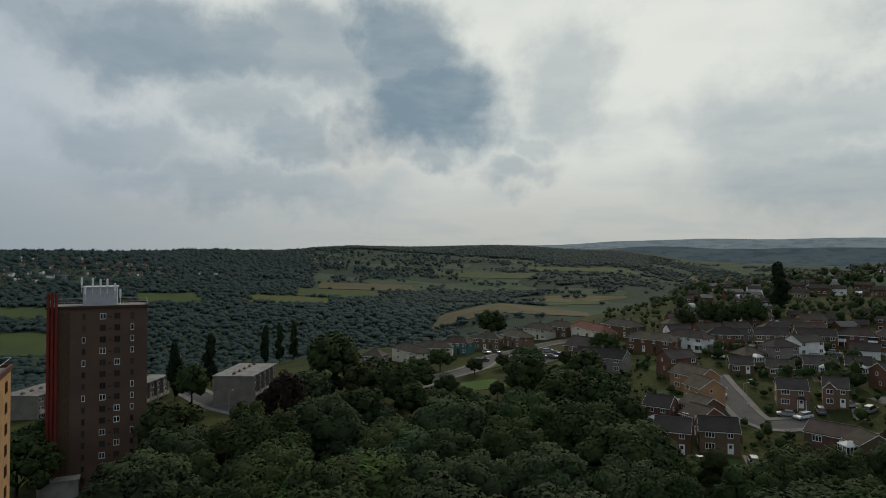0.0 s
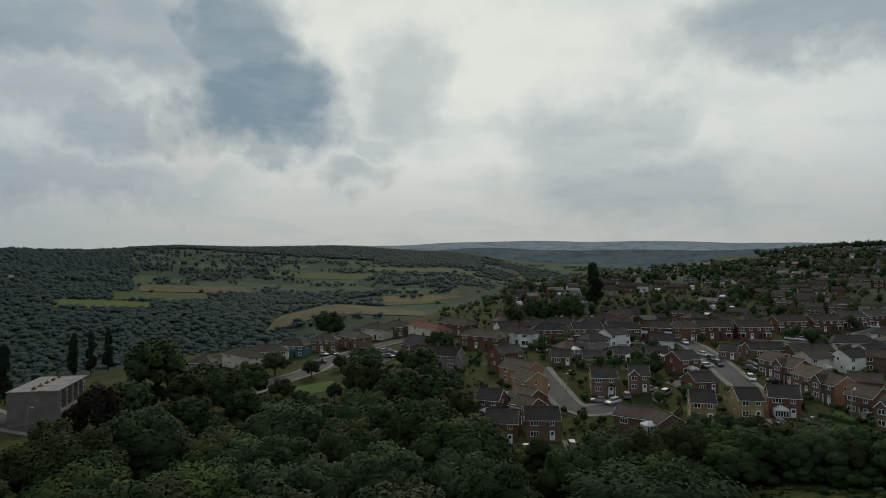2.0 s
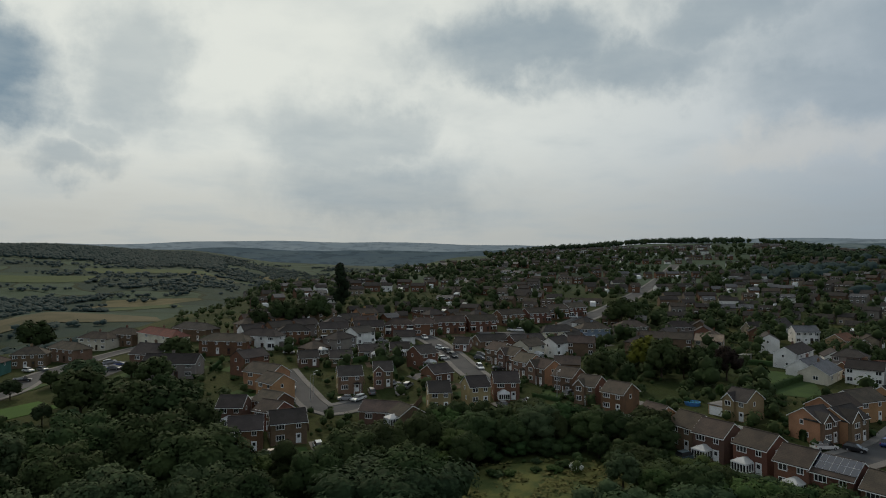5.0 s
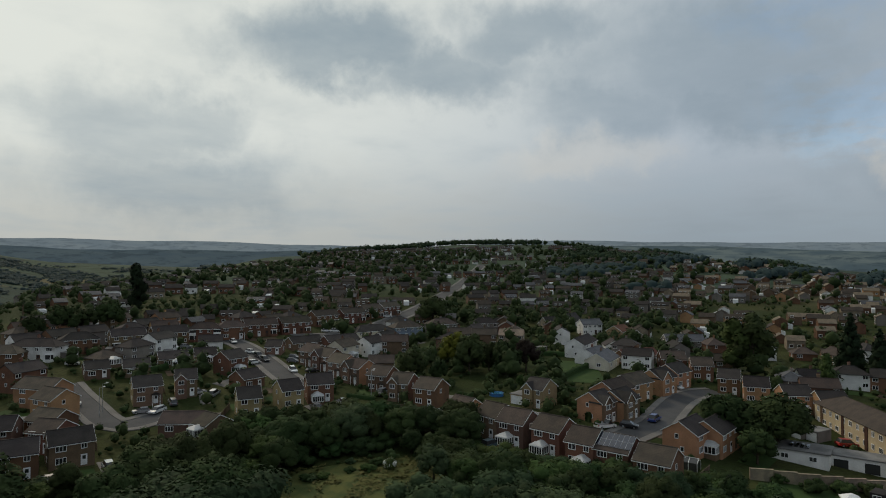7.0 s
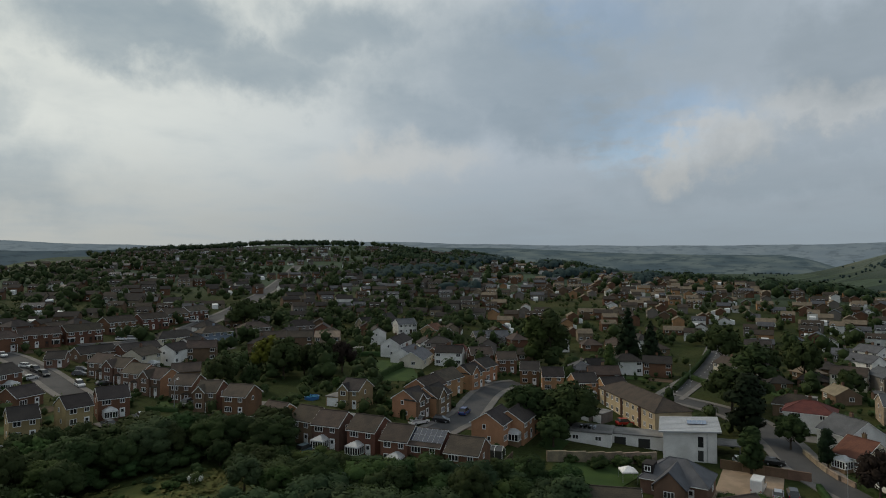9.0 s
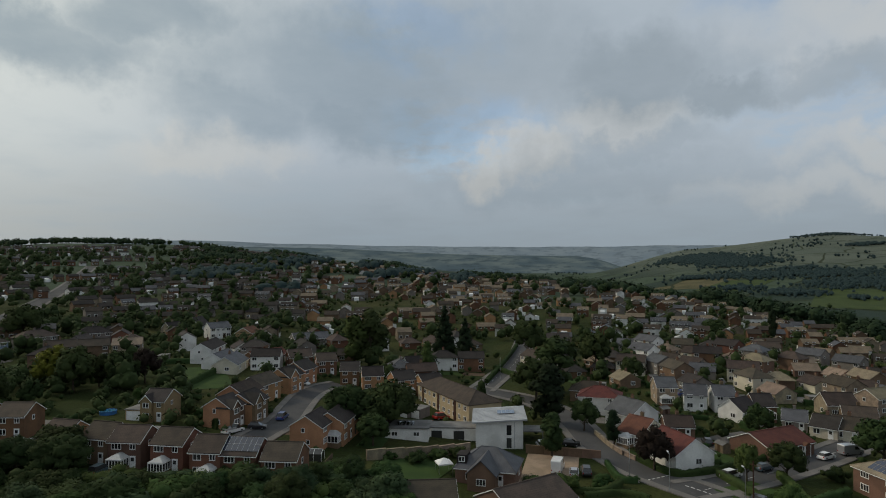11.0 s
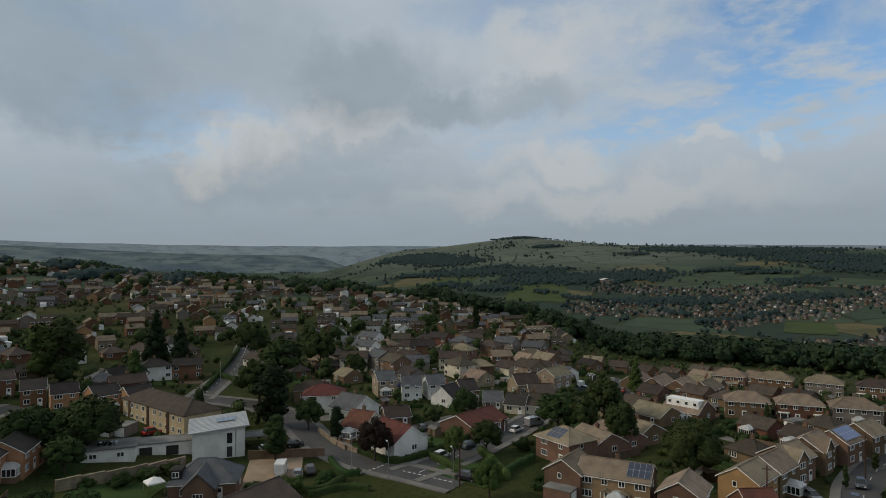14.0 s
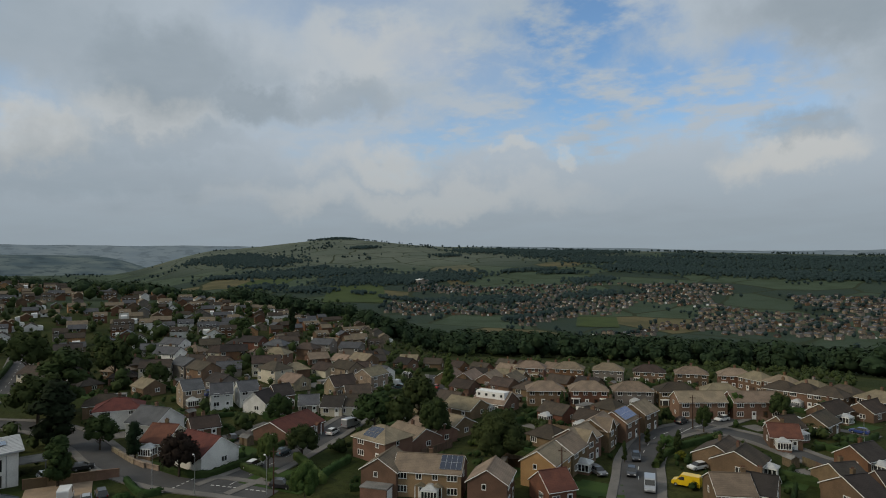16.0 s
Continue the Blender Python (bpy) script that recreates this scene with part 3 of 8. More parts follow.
def build_house(label, w, d, eaves, rise, wall, roof, hip, units, gable, bay, porch, side, ext, chim, back, simple, front_wall, fine):
    """A house at the origin, its front towards -y, its ridge along x."""
    h = thing("house", label, "house", z=0)
    two = eaves > 4
    glaze = functools.partial(window, split=fine)
    part("wall", wall_body(w, d, eaves, rise, hip), wall, h)
    rf = part("roof", hip_roof(w, d, eaves, rise) if hip else gable_roof(w, d, eaves, rise), roof, h)
    if not simple:
        gut = shared(("gutter", w), lambda: Geo().box(-w / 2 - 0.2, w / 2 + 0.2, -0.05, 0.05, -0.11, 0).mesh("gutter", UPVC))
        for s in (-1, 1):
            part("gutter", gut, None, rf, "", pose(0, s * (d / 2 + (0.42 if hip else 0.38)), eaves - 0.2))
        if not hip:
            z = eaves - rise * 0.35 / (d / 2)
            y = d / 2 + 0.35
            bar = shared(("barge", d, eaves, rise), lambda: Geo().extrude([(-y, z - 0.03), (0, eaves + rise - 0.03), (y, z - 0.03), (y, z + 0.13), (0, eaves + rise + 0.13), (-y, z + 0.13)], "x", -0.03, 0.03).mesh("barge_board", UPVC))
            for s in (-1, 1):
                part("barge_board", bar, None, rf, "", pose(s * (w / 2 + 0.185), 0, 0))
    # a thin sheet gives the front a wall colour of its own
    if front_wall:
        part("front_cladding", Geo().box(-w / 2 + 0.02, w / 2 - 0.02, -d / 2 - 0.06, -d / 2, -1.6, eaves - 0.2), front_wall, h)
    u = w / units
    yf = -d / 2 - (0.08 if front_wall else 0.02)
    for k in range(units):
        c = -w / 2 + u * (k + 0.5)
        flip = -1 if k % 2 else 1
        xs = (c - flip * u * 0.24, c + flip * u * 0.26)
        if gable and not simple:
            # front cross gable over the wider window
            gw, gr = u * 0.5, u * 0.5 * 0.5
            gx = xs[0]
            g = Geo().extrude([(gx - gw / 2, -1.6), (gx + gw / 2, -1.6), (gx + gw / 2, eaves), (gx, eaves + gr), (gx - gw / 2, eaves)], "y", -d / 2 - 0.7, -d / 2 + 1.2)
            part("front_gable", g, front_wall or wall, h)
            g = Geo()
            for s in (-1, 1):
                a = [(gx + s * (gw / 2 + 0.25), eaves - 0.25), (gx, eaves + gr), (gx, eaves + gr + 0.15), (gx + s * (gw / 2 + 0.25), eaves - 0.1)]
                g.extrude(a, "y", -d / 2 - 0.95, 0)
            part("gable_roof", g, roof, h)
            g = Geo()
            for s in (-1, 1):
                a = [(gx + s * (gw / 2 + 0.25), eaves - 0.33), (gx, eaves + gr - 0.08), (gx, eaves + gr + 0.12), (gx + s * (gw / 2 + 0.25), eaves - 0.1)]
                g.extrude(a, "y", -d / 2 - 1.0, -d / 2 - 0.95)
            part("barge_board", g, UPVC, h)
            y0 = -d / 2 - 0.72
        else:
            y0 = yf
        big = 1.9 if u > 6 else 1.5
        if bay and not simple:
            bh = eaves - 0.4 if bay == 2 else 2.5
            o = [(xs[0] - 1.35, y0 + 0.02), (xs[0] - 0.85, y0 - 0.65), (xs[0] + 0.85, y0 - 0.65), (xs[0] + 1.35, y0 + 0.02)]
            bw = part("bay_window", Geo().extrude(o, "z", -1.6, 0.8), wall, h, "white-framed bay window")
            part("glazing", Geo().extrude(o, "z", 0.8, 2.2), GLASS, bw)
            part("bay_head", Geo().extrude([(p, q - 0.05) for p, q in o], "z", 2.2, 3.3 if bay == 2 else 2.5), UPVC, bw)
            if bay == 2:
                part("glazing", Geo().extrude(o, "z", 3.3, 4.4), GLASS, bw)
                part("bay_head", Geo().extrude([(p, q - 0.05) for p, q in o], "z", 4.4, bh), UPVC, bw)
            for px, py in o[1:3]:
                part("mullion", Geo().box(px - 0.07, px + 0.07, py - 0.05, py + 0.05, 0.78, 2.25), UPVC, bw)
        else:
            glaze(h, xs[0], y0, 0.85, 0, big, 1.25, 3 if big > 1.6 else 2)
        if two:
            if not (bay == 2 and not simple):
                glaze(h, xs[0], y0, 3.25, 0, big, 1.15, 3 if big > 1.6 else 2)
            if not simple:
                glaze(h, xs[1], yf, 3.3, 0, 1.1, 1.05, 2)
        if not simple:
            door(h, xs[1] + (0.45 if units > 1 else 0), yf, 0.05, 0, UPVC if k % 2 == 0 else WOODDARK)
        if porch and not simple:
            px = xs[1] + (0.45 if units > 1 else 0)
            g = Geo().extrude([(px - 1.1, 2.35), (px + 1.1, 2.35), (px, 2.95)], "y", yf - 1.0, yf, 0).box(px - 1.0, px - 0.86, yf - 0.95, yf - 0.8, -1.6, 2.35, 1).box(px + 0.86, px + 1.0, yf - 0.95, yf - 0.8, -1.6, 2.35, 1)
            part("porch", g, [roof, UPVC], h)
        if back:
            glaze(h, c - u * 0.22, d / 2 + 0.02, 0.8, 180, 1.7, 1.25, 2)
            if two:
                glaze(h, c - u * 0.24, d / 2 + 0.02, 3.25, 180, 1.4, 1.1, 2)
                glaze(h, c + u * 0.24, d / 2 + 0.02, 3.3, 180, 1.1, 1.05, 1)
            if not simple:
                part("patio_door", shared(("patio",), lambda: Geo().box(-0.9, 0.9, -0.04, 0.05, 0, 2.05, 1).box(-0.9, -0.8, -0.06, 0.05, 0, 2.05).box(0.8, 0.9, -0.06, 0.05, 0, 2.05)
                     .box(-0.05, 0.05, -0.06, 0.05, 0, 2.05).box(-0.9, 0.9, -0.06, 0.05, 1.98, 2.1).mesh("patio_door", [UPVC, GLASS])), None, h, "", pose(c + u * 0.24, d / 2 + 0.02, 0.05, 0, 0, 180))
    if side and two:
        glaze(h, -w / 2 - 0.02, 0.5, 3.4, -90, 0.8, 1.0, 1)
        glaze(h, w / 2 + 0.02, -0.5, 3.4, 90, 0.8, 1.0, 1)
        glaze(h, -w / 2 - 0.02, -0.6, 1.0, -90, 0.8, 1.0, 1)
    elif side:
        glaze(h, -w / 2 - 0.02, -0.8, 0.95, -90, 1.4, 1.15, 2)
        glaze(h, w / 2 + 0.02, 0.8, 0.95, 90, 1.4, 1.15, 2)
    top = eaves + rise
    for cx in {0: (), 1: (0.0,), 2: (-w / 2 + 0.6, w / 2 - 0.6), 3: (w / 2 - 0.8,)}[chim]:
        chimney(h, cx, 0.35, top, wall if wall not in (WHITE, CREAM) else BROWN)
    if ext and not simple:
        s = 1 if ext > 0 else -1
        gw = abs(ext)
        x0, x1 = (w / 2, w / 2 + gw) if s > 0 else (-w / 2 - gw, -w / 2)
        gar = part("garage", Geo().box(x0, x1, -d / 2 + 0.6, d / 2 - 1.2, -1.6, 2.35), wall, h)
        part("garage_roof", Geo().box(x0 - 0.1, x1 + 0.1, -d / 2 + 0.45, d / 2 - 1.1, 2.35, 2.55), FELT, h)
        part("garage_door", Geo().box(x0 + 0.35, x1 - 0.35, -d / 2 + 0.54, -d / 2 + 0.62, 0, 2.1), UPVC, gar)
    return h


WALL_WORDS = {}
for _m, _n in ((RED, "red brick"), (ORANGE, "orange brick"), (BROWN, "brown brick"), (BUFF, "buff brick"), (STONE, "coursed stone"), (GREYSTONE, "grey pebbledash"), (WHITE, "white rendered"),
               (CREAM, "cream rendered"), (TEAL, "dark green rendered"), (BLUEGREY, "blue-grey rendered"), (TILE_DARK, "dark tiled"), (TILE_BROWN, "brown tiled"), (TILE_TAN, "tan tiled"),
               (TILE_RED, "red tiled"), (SLATE, "grey slate")):
    WALL_WORDS[_m.name] = _n


def house(x, y, turn, w=8.0, d=6.9, eaves=4.7, rise=2.1, wall=None, roof=None, hip=False, units=1, gable=False, bay=0, porch=False, side=True, ext=0, chim=1, back=False, simple=False,
          front_wall=None, group="houses of the estate", z=None, extra=""):
    """turn: degrees, 0 has the front towards -y and the ridge along x. The same design is built once and copied."""
    wall, roof = wall or BROWN, roof or TILE_DARK
    fine = not simple and math.hypot(x, y) < 140
    key = (w, d, eaves, rise, wall.name, roof.name, hip, units, gable, bay, porch, side, ext, chim, back, simple, front_wall and front_wall.name, fine)
    c, s = math.cos(radians(turn)), math.sin(radians(turn))
    n = max(1, round(w / d))
    for i in range(n):
        o = -w / 2 + w * (i + 0.5) / n
        TAKEN.append((x + c * o, y + s * o, d * 0.55))
    if z is None:
        zs = [ground_z(x + c * a * w / 2 - s * b * d / 2, y + s * a * w / 2 + c * b * d / 2) for a in (-1, 1) for b in (-1, 1)]
        z = sum(zs) / 4 + 0.05
    m = pose(x, y, z, 0, 0, turn)
    form = ("pair" if units == 2 and extra else "semi-detached pair" if units == 2 else "terrace" if units > 2 else "house") if eaves > 4 else "bungalow"
    label = f"{WALL_WORDS[wall.name]} {'two-storey ' if eaves > 4 and not extra else ''}{form} with a {'hipped' if hip else 'gabled'} {WALL_WORDS[roof.name]} roof{extra}"
    if key not in HOUSES or extra:
        h = build_house(label, w, d, eaves, rise, wall, roof, hip, units, gable, bay, porch, side, ext, chim, back, simple, front_wall, fine)
        h.matrix_basis = m
        if not extra:
            HOUSES[key] = h
    else:
        h = copy_thing(HOUSES[key], m)
    HOMES.append((x, y, turn, w, d, h))
    return tagged(h, label, "house" if eaves > 4 else "bungalow", group)


# ---------------------------------------------------------------- trees, hedges
def leaf_quads(rng, centres, normals, size, corners=4):
    """Ragged little leaf clumps, one quad or triangle each, facing roughly along the normals."""
    n = len(centres)
    nn = normals + rng.normal(0, 0.28 if corners == 4 else 0.4, (n, 3))
    nn /= np.linalg.norm(nn, axis=1)[:, None] + 1e-9
    o = rng.normal(0, 1, (n, 3))
    a = np.stack((nn[:, 1] * o[:, 2] - nn[:, 2] * o[:, 1], nn[:, 2] * o[:, 0] - nn[:, 0] * o[:, 2], nn[:, 0] * o[:, 1] - nn[:, 1] * o[:, 0]), axis=1)
    a /= np.linalg.norm(a, axis=1)[:, None] + 1e-9
    b = np.stack((nn[:, 1] * a[:, 2] - nn[:, 2] * a[:, 1], nn[:, 2] * a[:, 0] - nn[:, 0] * a[:, 2], nn[:, 0] * a[:, 1] - nn[:, 1] * a[:, 0]), axis=1)
    s = size * rng.uniform(0.55, 1.3, (n, 1))
    k = rng.uniform(0.5, 1.0, (n, 4, 1))
    if corners == 3:
        v = np.stack((centres + a * s * (0.5 + k[:, 0]), centres + (b * k[:, 1] - a * 0.6) * s, centres - (b * k[:, 2] + a * 0.6) * s), axis=1)
    else:
        v = np.stack((centres + a * s * k[:, 0], centres + b * s * k[:, 1] * 0.8, centres - a * s * k[:, 2], centres - b * s * k[:, 3] * 0.8), axis=1)
    return v.reshape(-1, 3)


def quad_mesh(name, verts, mat, extra_v=None, extra_f=None, outward=None, corners=4, lift=0.0):
    """Leaf clumps and the solid forms under them, as one mesh. lift: how far the solid forms' shading leans upwards."""
    me = bpy.data.meshes.new(name)
    n = len(verts) // corners
    faces = np.arange(n * corners).reshape(n, corners).tolist()
    v = verts
    if extra_v is not None and len(extra_v):
        faces += [[i + len(v) for i in f] for f in extra_f]
        v = np.concatenate((v, np.array(extra_v, float)))
    me.from_pydata(v, [], faces)
    me.materials.append(mat)
    me.polygons.foreach_set("use_smooth", [i >= n or outward is not None for i in range(len(me.polygons))])
    me.update()
    if outward is not None:
        # leaf clumps take the rounding of the crown
        w = np.empty(len(v) * 3)
        me.vertex_normals.foreach_get("vector", w)
        w = w.reshape(-1, 3)
        k = n * corners
        w[:k] = 0.35 * w[:k] + 0.65 * np.repeat(outward / (np.linalg.norm(outward, axis=1)[:, None] + 1e-9), corners, axis=0)
        w[k:, 2] += lift
        w /= np.linalg.norm(w, axis=1)[:, None] + 1e-9
        me.normals_split_custom_set_from_vertices(w)
    return me


def sphere_points(rng, n):
    p = rng.normal(0, 1, (n, 3))
    return p / np.linalg.norm(p, axis=1)[:, None]


ICO = bmesh.new()
bmesh.ops.create_icosphere(ICO, subdivisions=2, radius=1)
ICO_V = np.array([v.co[:] for v in ICO.verts])
ICO_F = [[v.index for v in f.verts] for f in ICO.faces]
ICO.free()
ICO1 = bmesh.new()
bmesh.ops.create_icosphere(ICO1, subdivisions=1, radius=1)
ICO1_V = np.array([v.co[:] for v in ICO1.verts])
ICO1_F = [[v.index for v in f.verts] for f in ICO1.faces]
ICO1.free()


def crown_lobes(rng, shape):
    """Centres and radii of the lobes of a crown about 10 m high, standing on z = 0."""
    lobes = []
    seed_turn = rng.uniform(0, 6.28)
    if shape == "broad":
        for i in range(17):
            z = 0.97 - 1.3 * (i + 0.5) / 17
            a = seed_turn + i * 2.39996 + rng.uniform(-0.35, 0.35)
            w = math.sqrt(1 - z * z)
            q = rng.uniform(0.78, 1.06)
            c = np.array((2.95 * q * w * math.cos(a), 2.95 * q * w * math.sin(a), 4.7 + 3.6 * q * z))
            r = rng.uniform(1.15, 1.75)
            lobes.append((tuple(c), r))
            for _ in range(3):
                p = sphere_points(rng, 1)[0]
                p[2] = abs(p[2])
                p[:2] += 0.5 * np.array((w * math.cos(a), w * math.sin(a)))
                lobes.append((tuple(c + p / np.linalg.norm(p) * r * 0.8), r * rng.uniform(0.35, 0.55)))
    elif shape == "tall":
        for i in range(24):
            f = i / 23
            w = 2.3 * math.sin(math.pi * min(1, 0.18 + f * 0.8)) ** 0.8
            a = rng.uniform(0, 6.28)
            q = rng.uniform(0.2, 0.9)
            lobes.append(((w * q * math.cos(a), w * q * math.sin(a), 1.8 + 7.2 * f), rng.uniform(0.75, 1.3)))
    elif shape == "cone":
        for i in range(26):
            f = i / 25
            w = 2.2 * (1 - f) ** 0.9 + 0.12
            a = i * 2.4
            lobes.append(((w * 0.65 * math.cos(a), w * 0.65 * math.sin(a), 0.9 + 8.6 * f), 0.28 + w * 0.42))
    elif shape == "shrub":
        for _ in range(26):
            p = sphere_points(rng, 1)[0]
            q = rng.uniform(0.3, 1.0)
            lobes.append(((p[0] * 4.6 * q, p[1] * 4.6 * q, 3.0 + p[2] * 2.6 * q), rng.uniform(1.1, 2.0)))
    return lobes


def crown_mesh(name, seed, shape, mat, leaves, size):
    rng = np.random.default_rng(seed)
    lobes = crown_lobes(rng, shape)
    area = np.array([r * r for _, r in lobes])
    share = (leaves * area / area.sum()).astype(int) + 1
    cs, ns, cv, cf = [], [], [], []
    for (c, r), n in zip(lobes, share):
        p = sphere_points(rng, n)
        p[:, 2] = np.where(p[:, 2] < -0.45, -p[:, 2], p[:, 2])
        cs.append(np.array(c) + p * r * rng.uniform(0.8, 1.1, (n, 1)))
        ns.append(p + np.array((0, 0, 0.3)))
        if r > 0.9 or shape != "broad":
            k = len(cv)
            form, sides = (ICO_V, ICO_F) if shape == "broad" and leaves > 4000 else (ICO1_V, ICO1_F)
            cv += (np.array(c) + form * r * 0.86 * rng.uniform(0.9, 1.05, (len(form), 1))).tolist()
            cf += [[i + k for i in f] for f in sides]
    cs, ns = np.concatenate(cs), np.concatenate(ns)
    mid = cs - cs.mean(axis=0)
    return quad_mesh(name, leaf_quads(rng, cs, ns, size, 3), mat, cv, cf, outward=ns * 0.9 + mid / np.abs(mid).max(), corners=3)


def trunk_mesh(seed, shape):
    rng = np.random.default_rng(seed + 500)
    g = Geo()
    top = {"broad": 5.0, "tall": 6.5, "cone": 8.0, "shrub": 1.5}[shape]
    r = {"broad": 0.26, "tall": 0.22, "cone": 0.18, "shrub": 0.2}[shape]
    g.tube((0, 0, -0.6), (0, 0, top * 0.45), r * 1.25, r * 0.8, 8).tube((0, 0, top * 0.45), (0.1, 0.05, top), r * 0.8, r * 0.3, 7)
    for i in range(5 if shape != "cone" else 2):
        a, z = i * 1.3 + rng.uniform(0, 0.6), top * rng.uniform(0.35, 0.6)
        q = 1.9 if shape in ("broad", "shrub") else 0.7
        g.tube((0, 0, z), (q * math.cos(a), q * math.sin(a), z + top * 0.3), r * 0.5, r * 0.18, 6)
    return g.mesh("trunk", BARK)


TREES = {}
TREE_WORDS = {"oak": "dark green broadleaf tree", "ash": "grey-green broadleaf tree", "dark": "dark green conifer", "lime": "light green broadleaf tree", "copper": "dark copper-leaved tree",
              "yellow": "tree with yellowing leaves", "hedge": "green garden shrub", "flower": "shrub with white blossom"}
TREE_RNG = random.Random(5)
BANK = ((16.0, 17.5, 22, 26, 34, 38.5, 44, 50, 58, 63, 70, 84), (9.0, 15.6, 15.7, 14.4, 13.6, 12.3, 13.0, 14.6, 15.8, 16.9, 17.0, 17.0))


def tree(x, y, height, leaf="oak", shape="broad", spread=1.0, group="trees"):
    b, r = math.degrees(math.atan2(x, y)), math.hypot(x, y)
    if 16 < b < 84 and r < 126:
        # the scrub on the bank stays below the windows of the houses beyond it
        height = min(height, 42 - r * math.tan(radians(np.interp(b, BANK[0], BANK[1]))) - ground_z(x, y) + TREE_RNG.uniform(-0.5, 0.5))
        if height < 0.9:
            return None
        if height < 4.5 and shape == "broad":
            shape = "shrub"
    leaves = 7000 if r < 132 and height > 7 else 2600 if r < 150 else 1700
    v = TREE_RNG.randrange(3)
    key = (leaf, shape, v, leaves)
    s = height / (10 if shape != "shrub" else 6.5)
    sx = s * spread
    m = pose(x, y, ground_z(x, y) - 0.1, 0, 0, TREE_RNG.uniform(0, 360)) @ Matrix.Diagonal((sx, sx * TREE_RNG.uniform(0.88, 1.12), s, 1))
    bush = shape == "shrub"
    if key not in TREES:
        t = thing("shrub" if bush else "tree", "", "shrub" if bush else "tree", z=0)
        part("trunk", shared(("trunk", shape, v), lambda: trunk_mesh(v, shape)), None, t)
        part("crown", crown_mesh("crown", v * 17 + len(leaf) + len(shape) * 5, shape, LEAF[leaf], leaves, {"broad": 0.34, "tall": 0.3, "cone": 0.26, "shrub": 0.27}[shape] * (0.56 if leaves > 4000 else 0.85 if leaves > 2000 else 1.05)), None, t)
        TREES[key] = t
        t.matrix_basis = m
    else:
        t = TREES[key]
        keep = t.matrix_basis.copy()
        t.matrix_basis = Matrix()
        t2 = copy_thing(t, m)
        t.matrix_basis = keep
        t = t2
    words = ("rounded " if shape == "broad" else "tall " if shape == "tall" else "") + TREE_WORDS[leaf] + (" in full leaf" if leaf not in ("dark", "flower") else " with dense needles")
    return tagged(t, words if not bush else "dense rounded " + ("shrub with white blossom" if leaf == "flower" else "green shrub of scrub leaves"), "shrub" if bush else "tree", group)


def along(points, step):
    """Evenly spaced points and headings on a smoothed line through points."""
    p = [Vector((a, b)) for a, b in points]
    fine = []
    for i in range(len(p) - 1):
        a, b, c, d = p[max(i - 1, 0)], p[i], p[i + 1], p[min(i + 2, len(p) - 1)]
        n = max(2, int((c - b).length / 1.0))
        for k in range(n):
            t = k / n
            fine.append(0.5 * ((2 * b) + (c - a) * t + (2 * a - 5 * b + 4 * c - d) * t * t + (3 * b - a - 3 * c + d) * t ** 3))
    fine.append(p[-1])
    out, left = [], 0.0
    for i in range(len(fine) - 1):
        seg = fine[i + 1] - fine[i]
        ln = seg.length
        while left <= ln and ln > 1e-6:
            out.append((fine[i] + seg * (left / ln), seg.normalized()))
            left += step
        left -= ln
    out.append((fine[-1], (fine[-1] - fine[-2]).normalized()))
    return out


def hedge(points, height=1.5, width=1.0, leaf="hedge", label="clipped green garden hedge", density=26):
    rng = np.random.default_rng(int(abs(points[0][0] * 31 + points[0][1] * 17)) + 3)
    cs, ns, cv, cf = [], [], [], []
    line = along(points, 0.8)
    prev = None
    for p, h in line:
        z = ground_z(p.x, p.y)
        side = Vector((-h.y, h.x))
        hh = height * rng.uniform(0.9, 1.08)
        k = len(cv)
        for s, q in ((-1, -0.2), (-1, 0.8), (-0.6, 0.92), (0.6, 0.92), (1, 0.8), (1, -0.2)):
            cv.append((p.x + side.x * s * width * 0.42, p.y + side.y * s * width * 0.42, z + q * hh))
        if prev is not None:
            cf += [[prev + i, prev + i + 1, k + i + 1, k + i] for i in range(5)]
        else:
            cf.append([k + i for i in range(6)])
        prev = k
        n = int(density * 0.8)
        a = rng.uniform(-0.3, 3.44, n)
        r = rng.uniform(0.85, 1.1, n)
        oy, oz = np.cos(a), np.clip(np.sin(a), -0.3, 1)
        e = rng.uniform(-0.4, 0.4, n)
        cs.append(np.stack((p.x + h.x * e + side.x * oy * r * width / 2, p.y + h.y * e + side.y * oy * r * width / 2, z + (0.45 + 0.55 * oz) * hh * r), axis=1))
        ns.append(np.stack((side.x * oy, side.y * oy, oz), axis=1))
    cf.append([prev + i for i in range(6)])
    ob = new("hedge", quad_mesh("hedge", leaf_quads(rng, np.concatenate(cs), np.concatenate(ns), 0.24), LEAF[leaf], cv, cf))
    return tagged(ob, label, "hedge", "hedges")


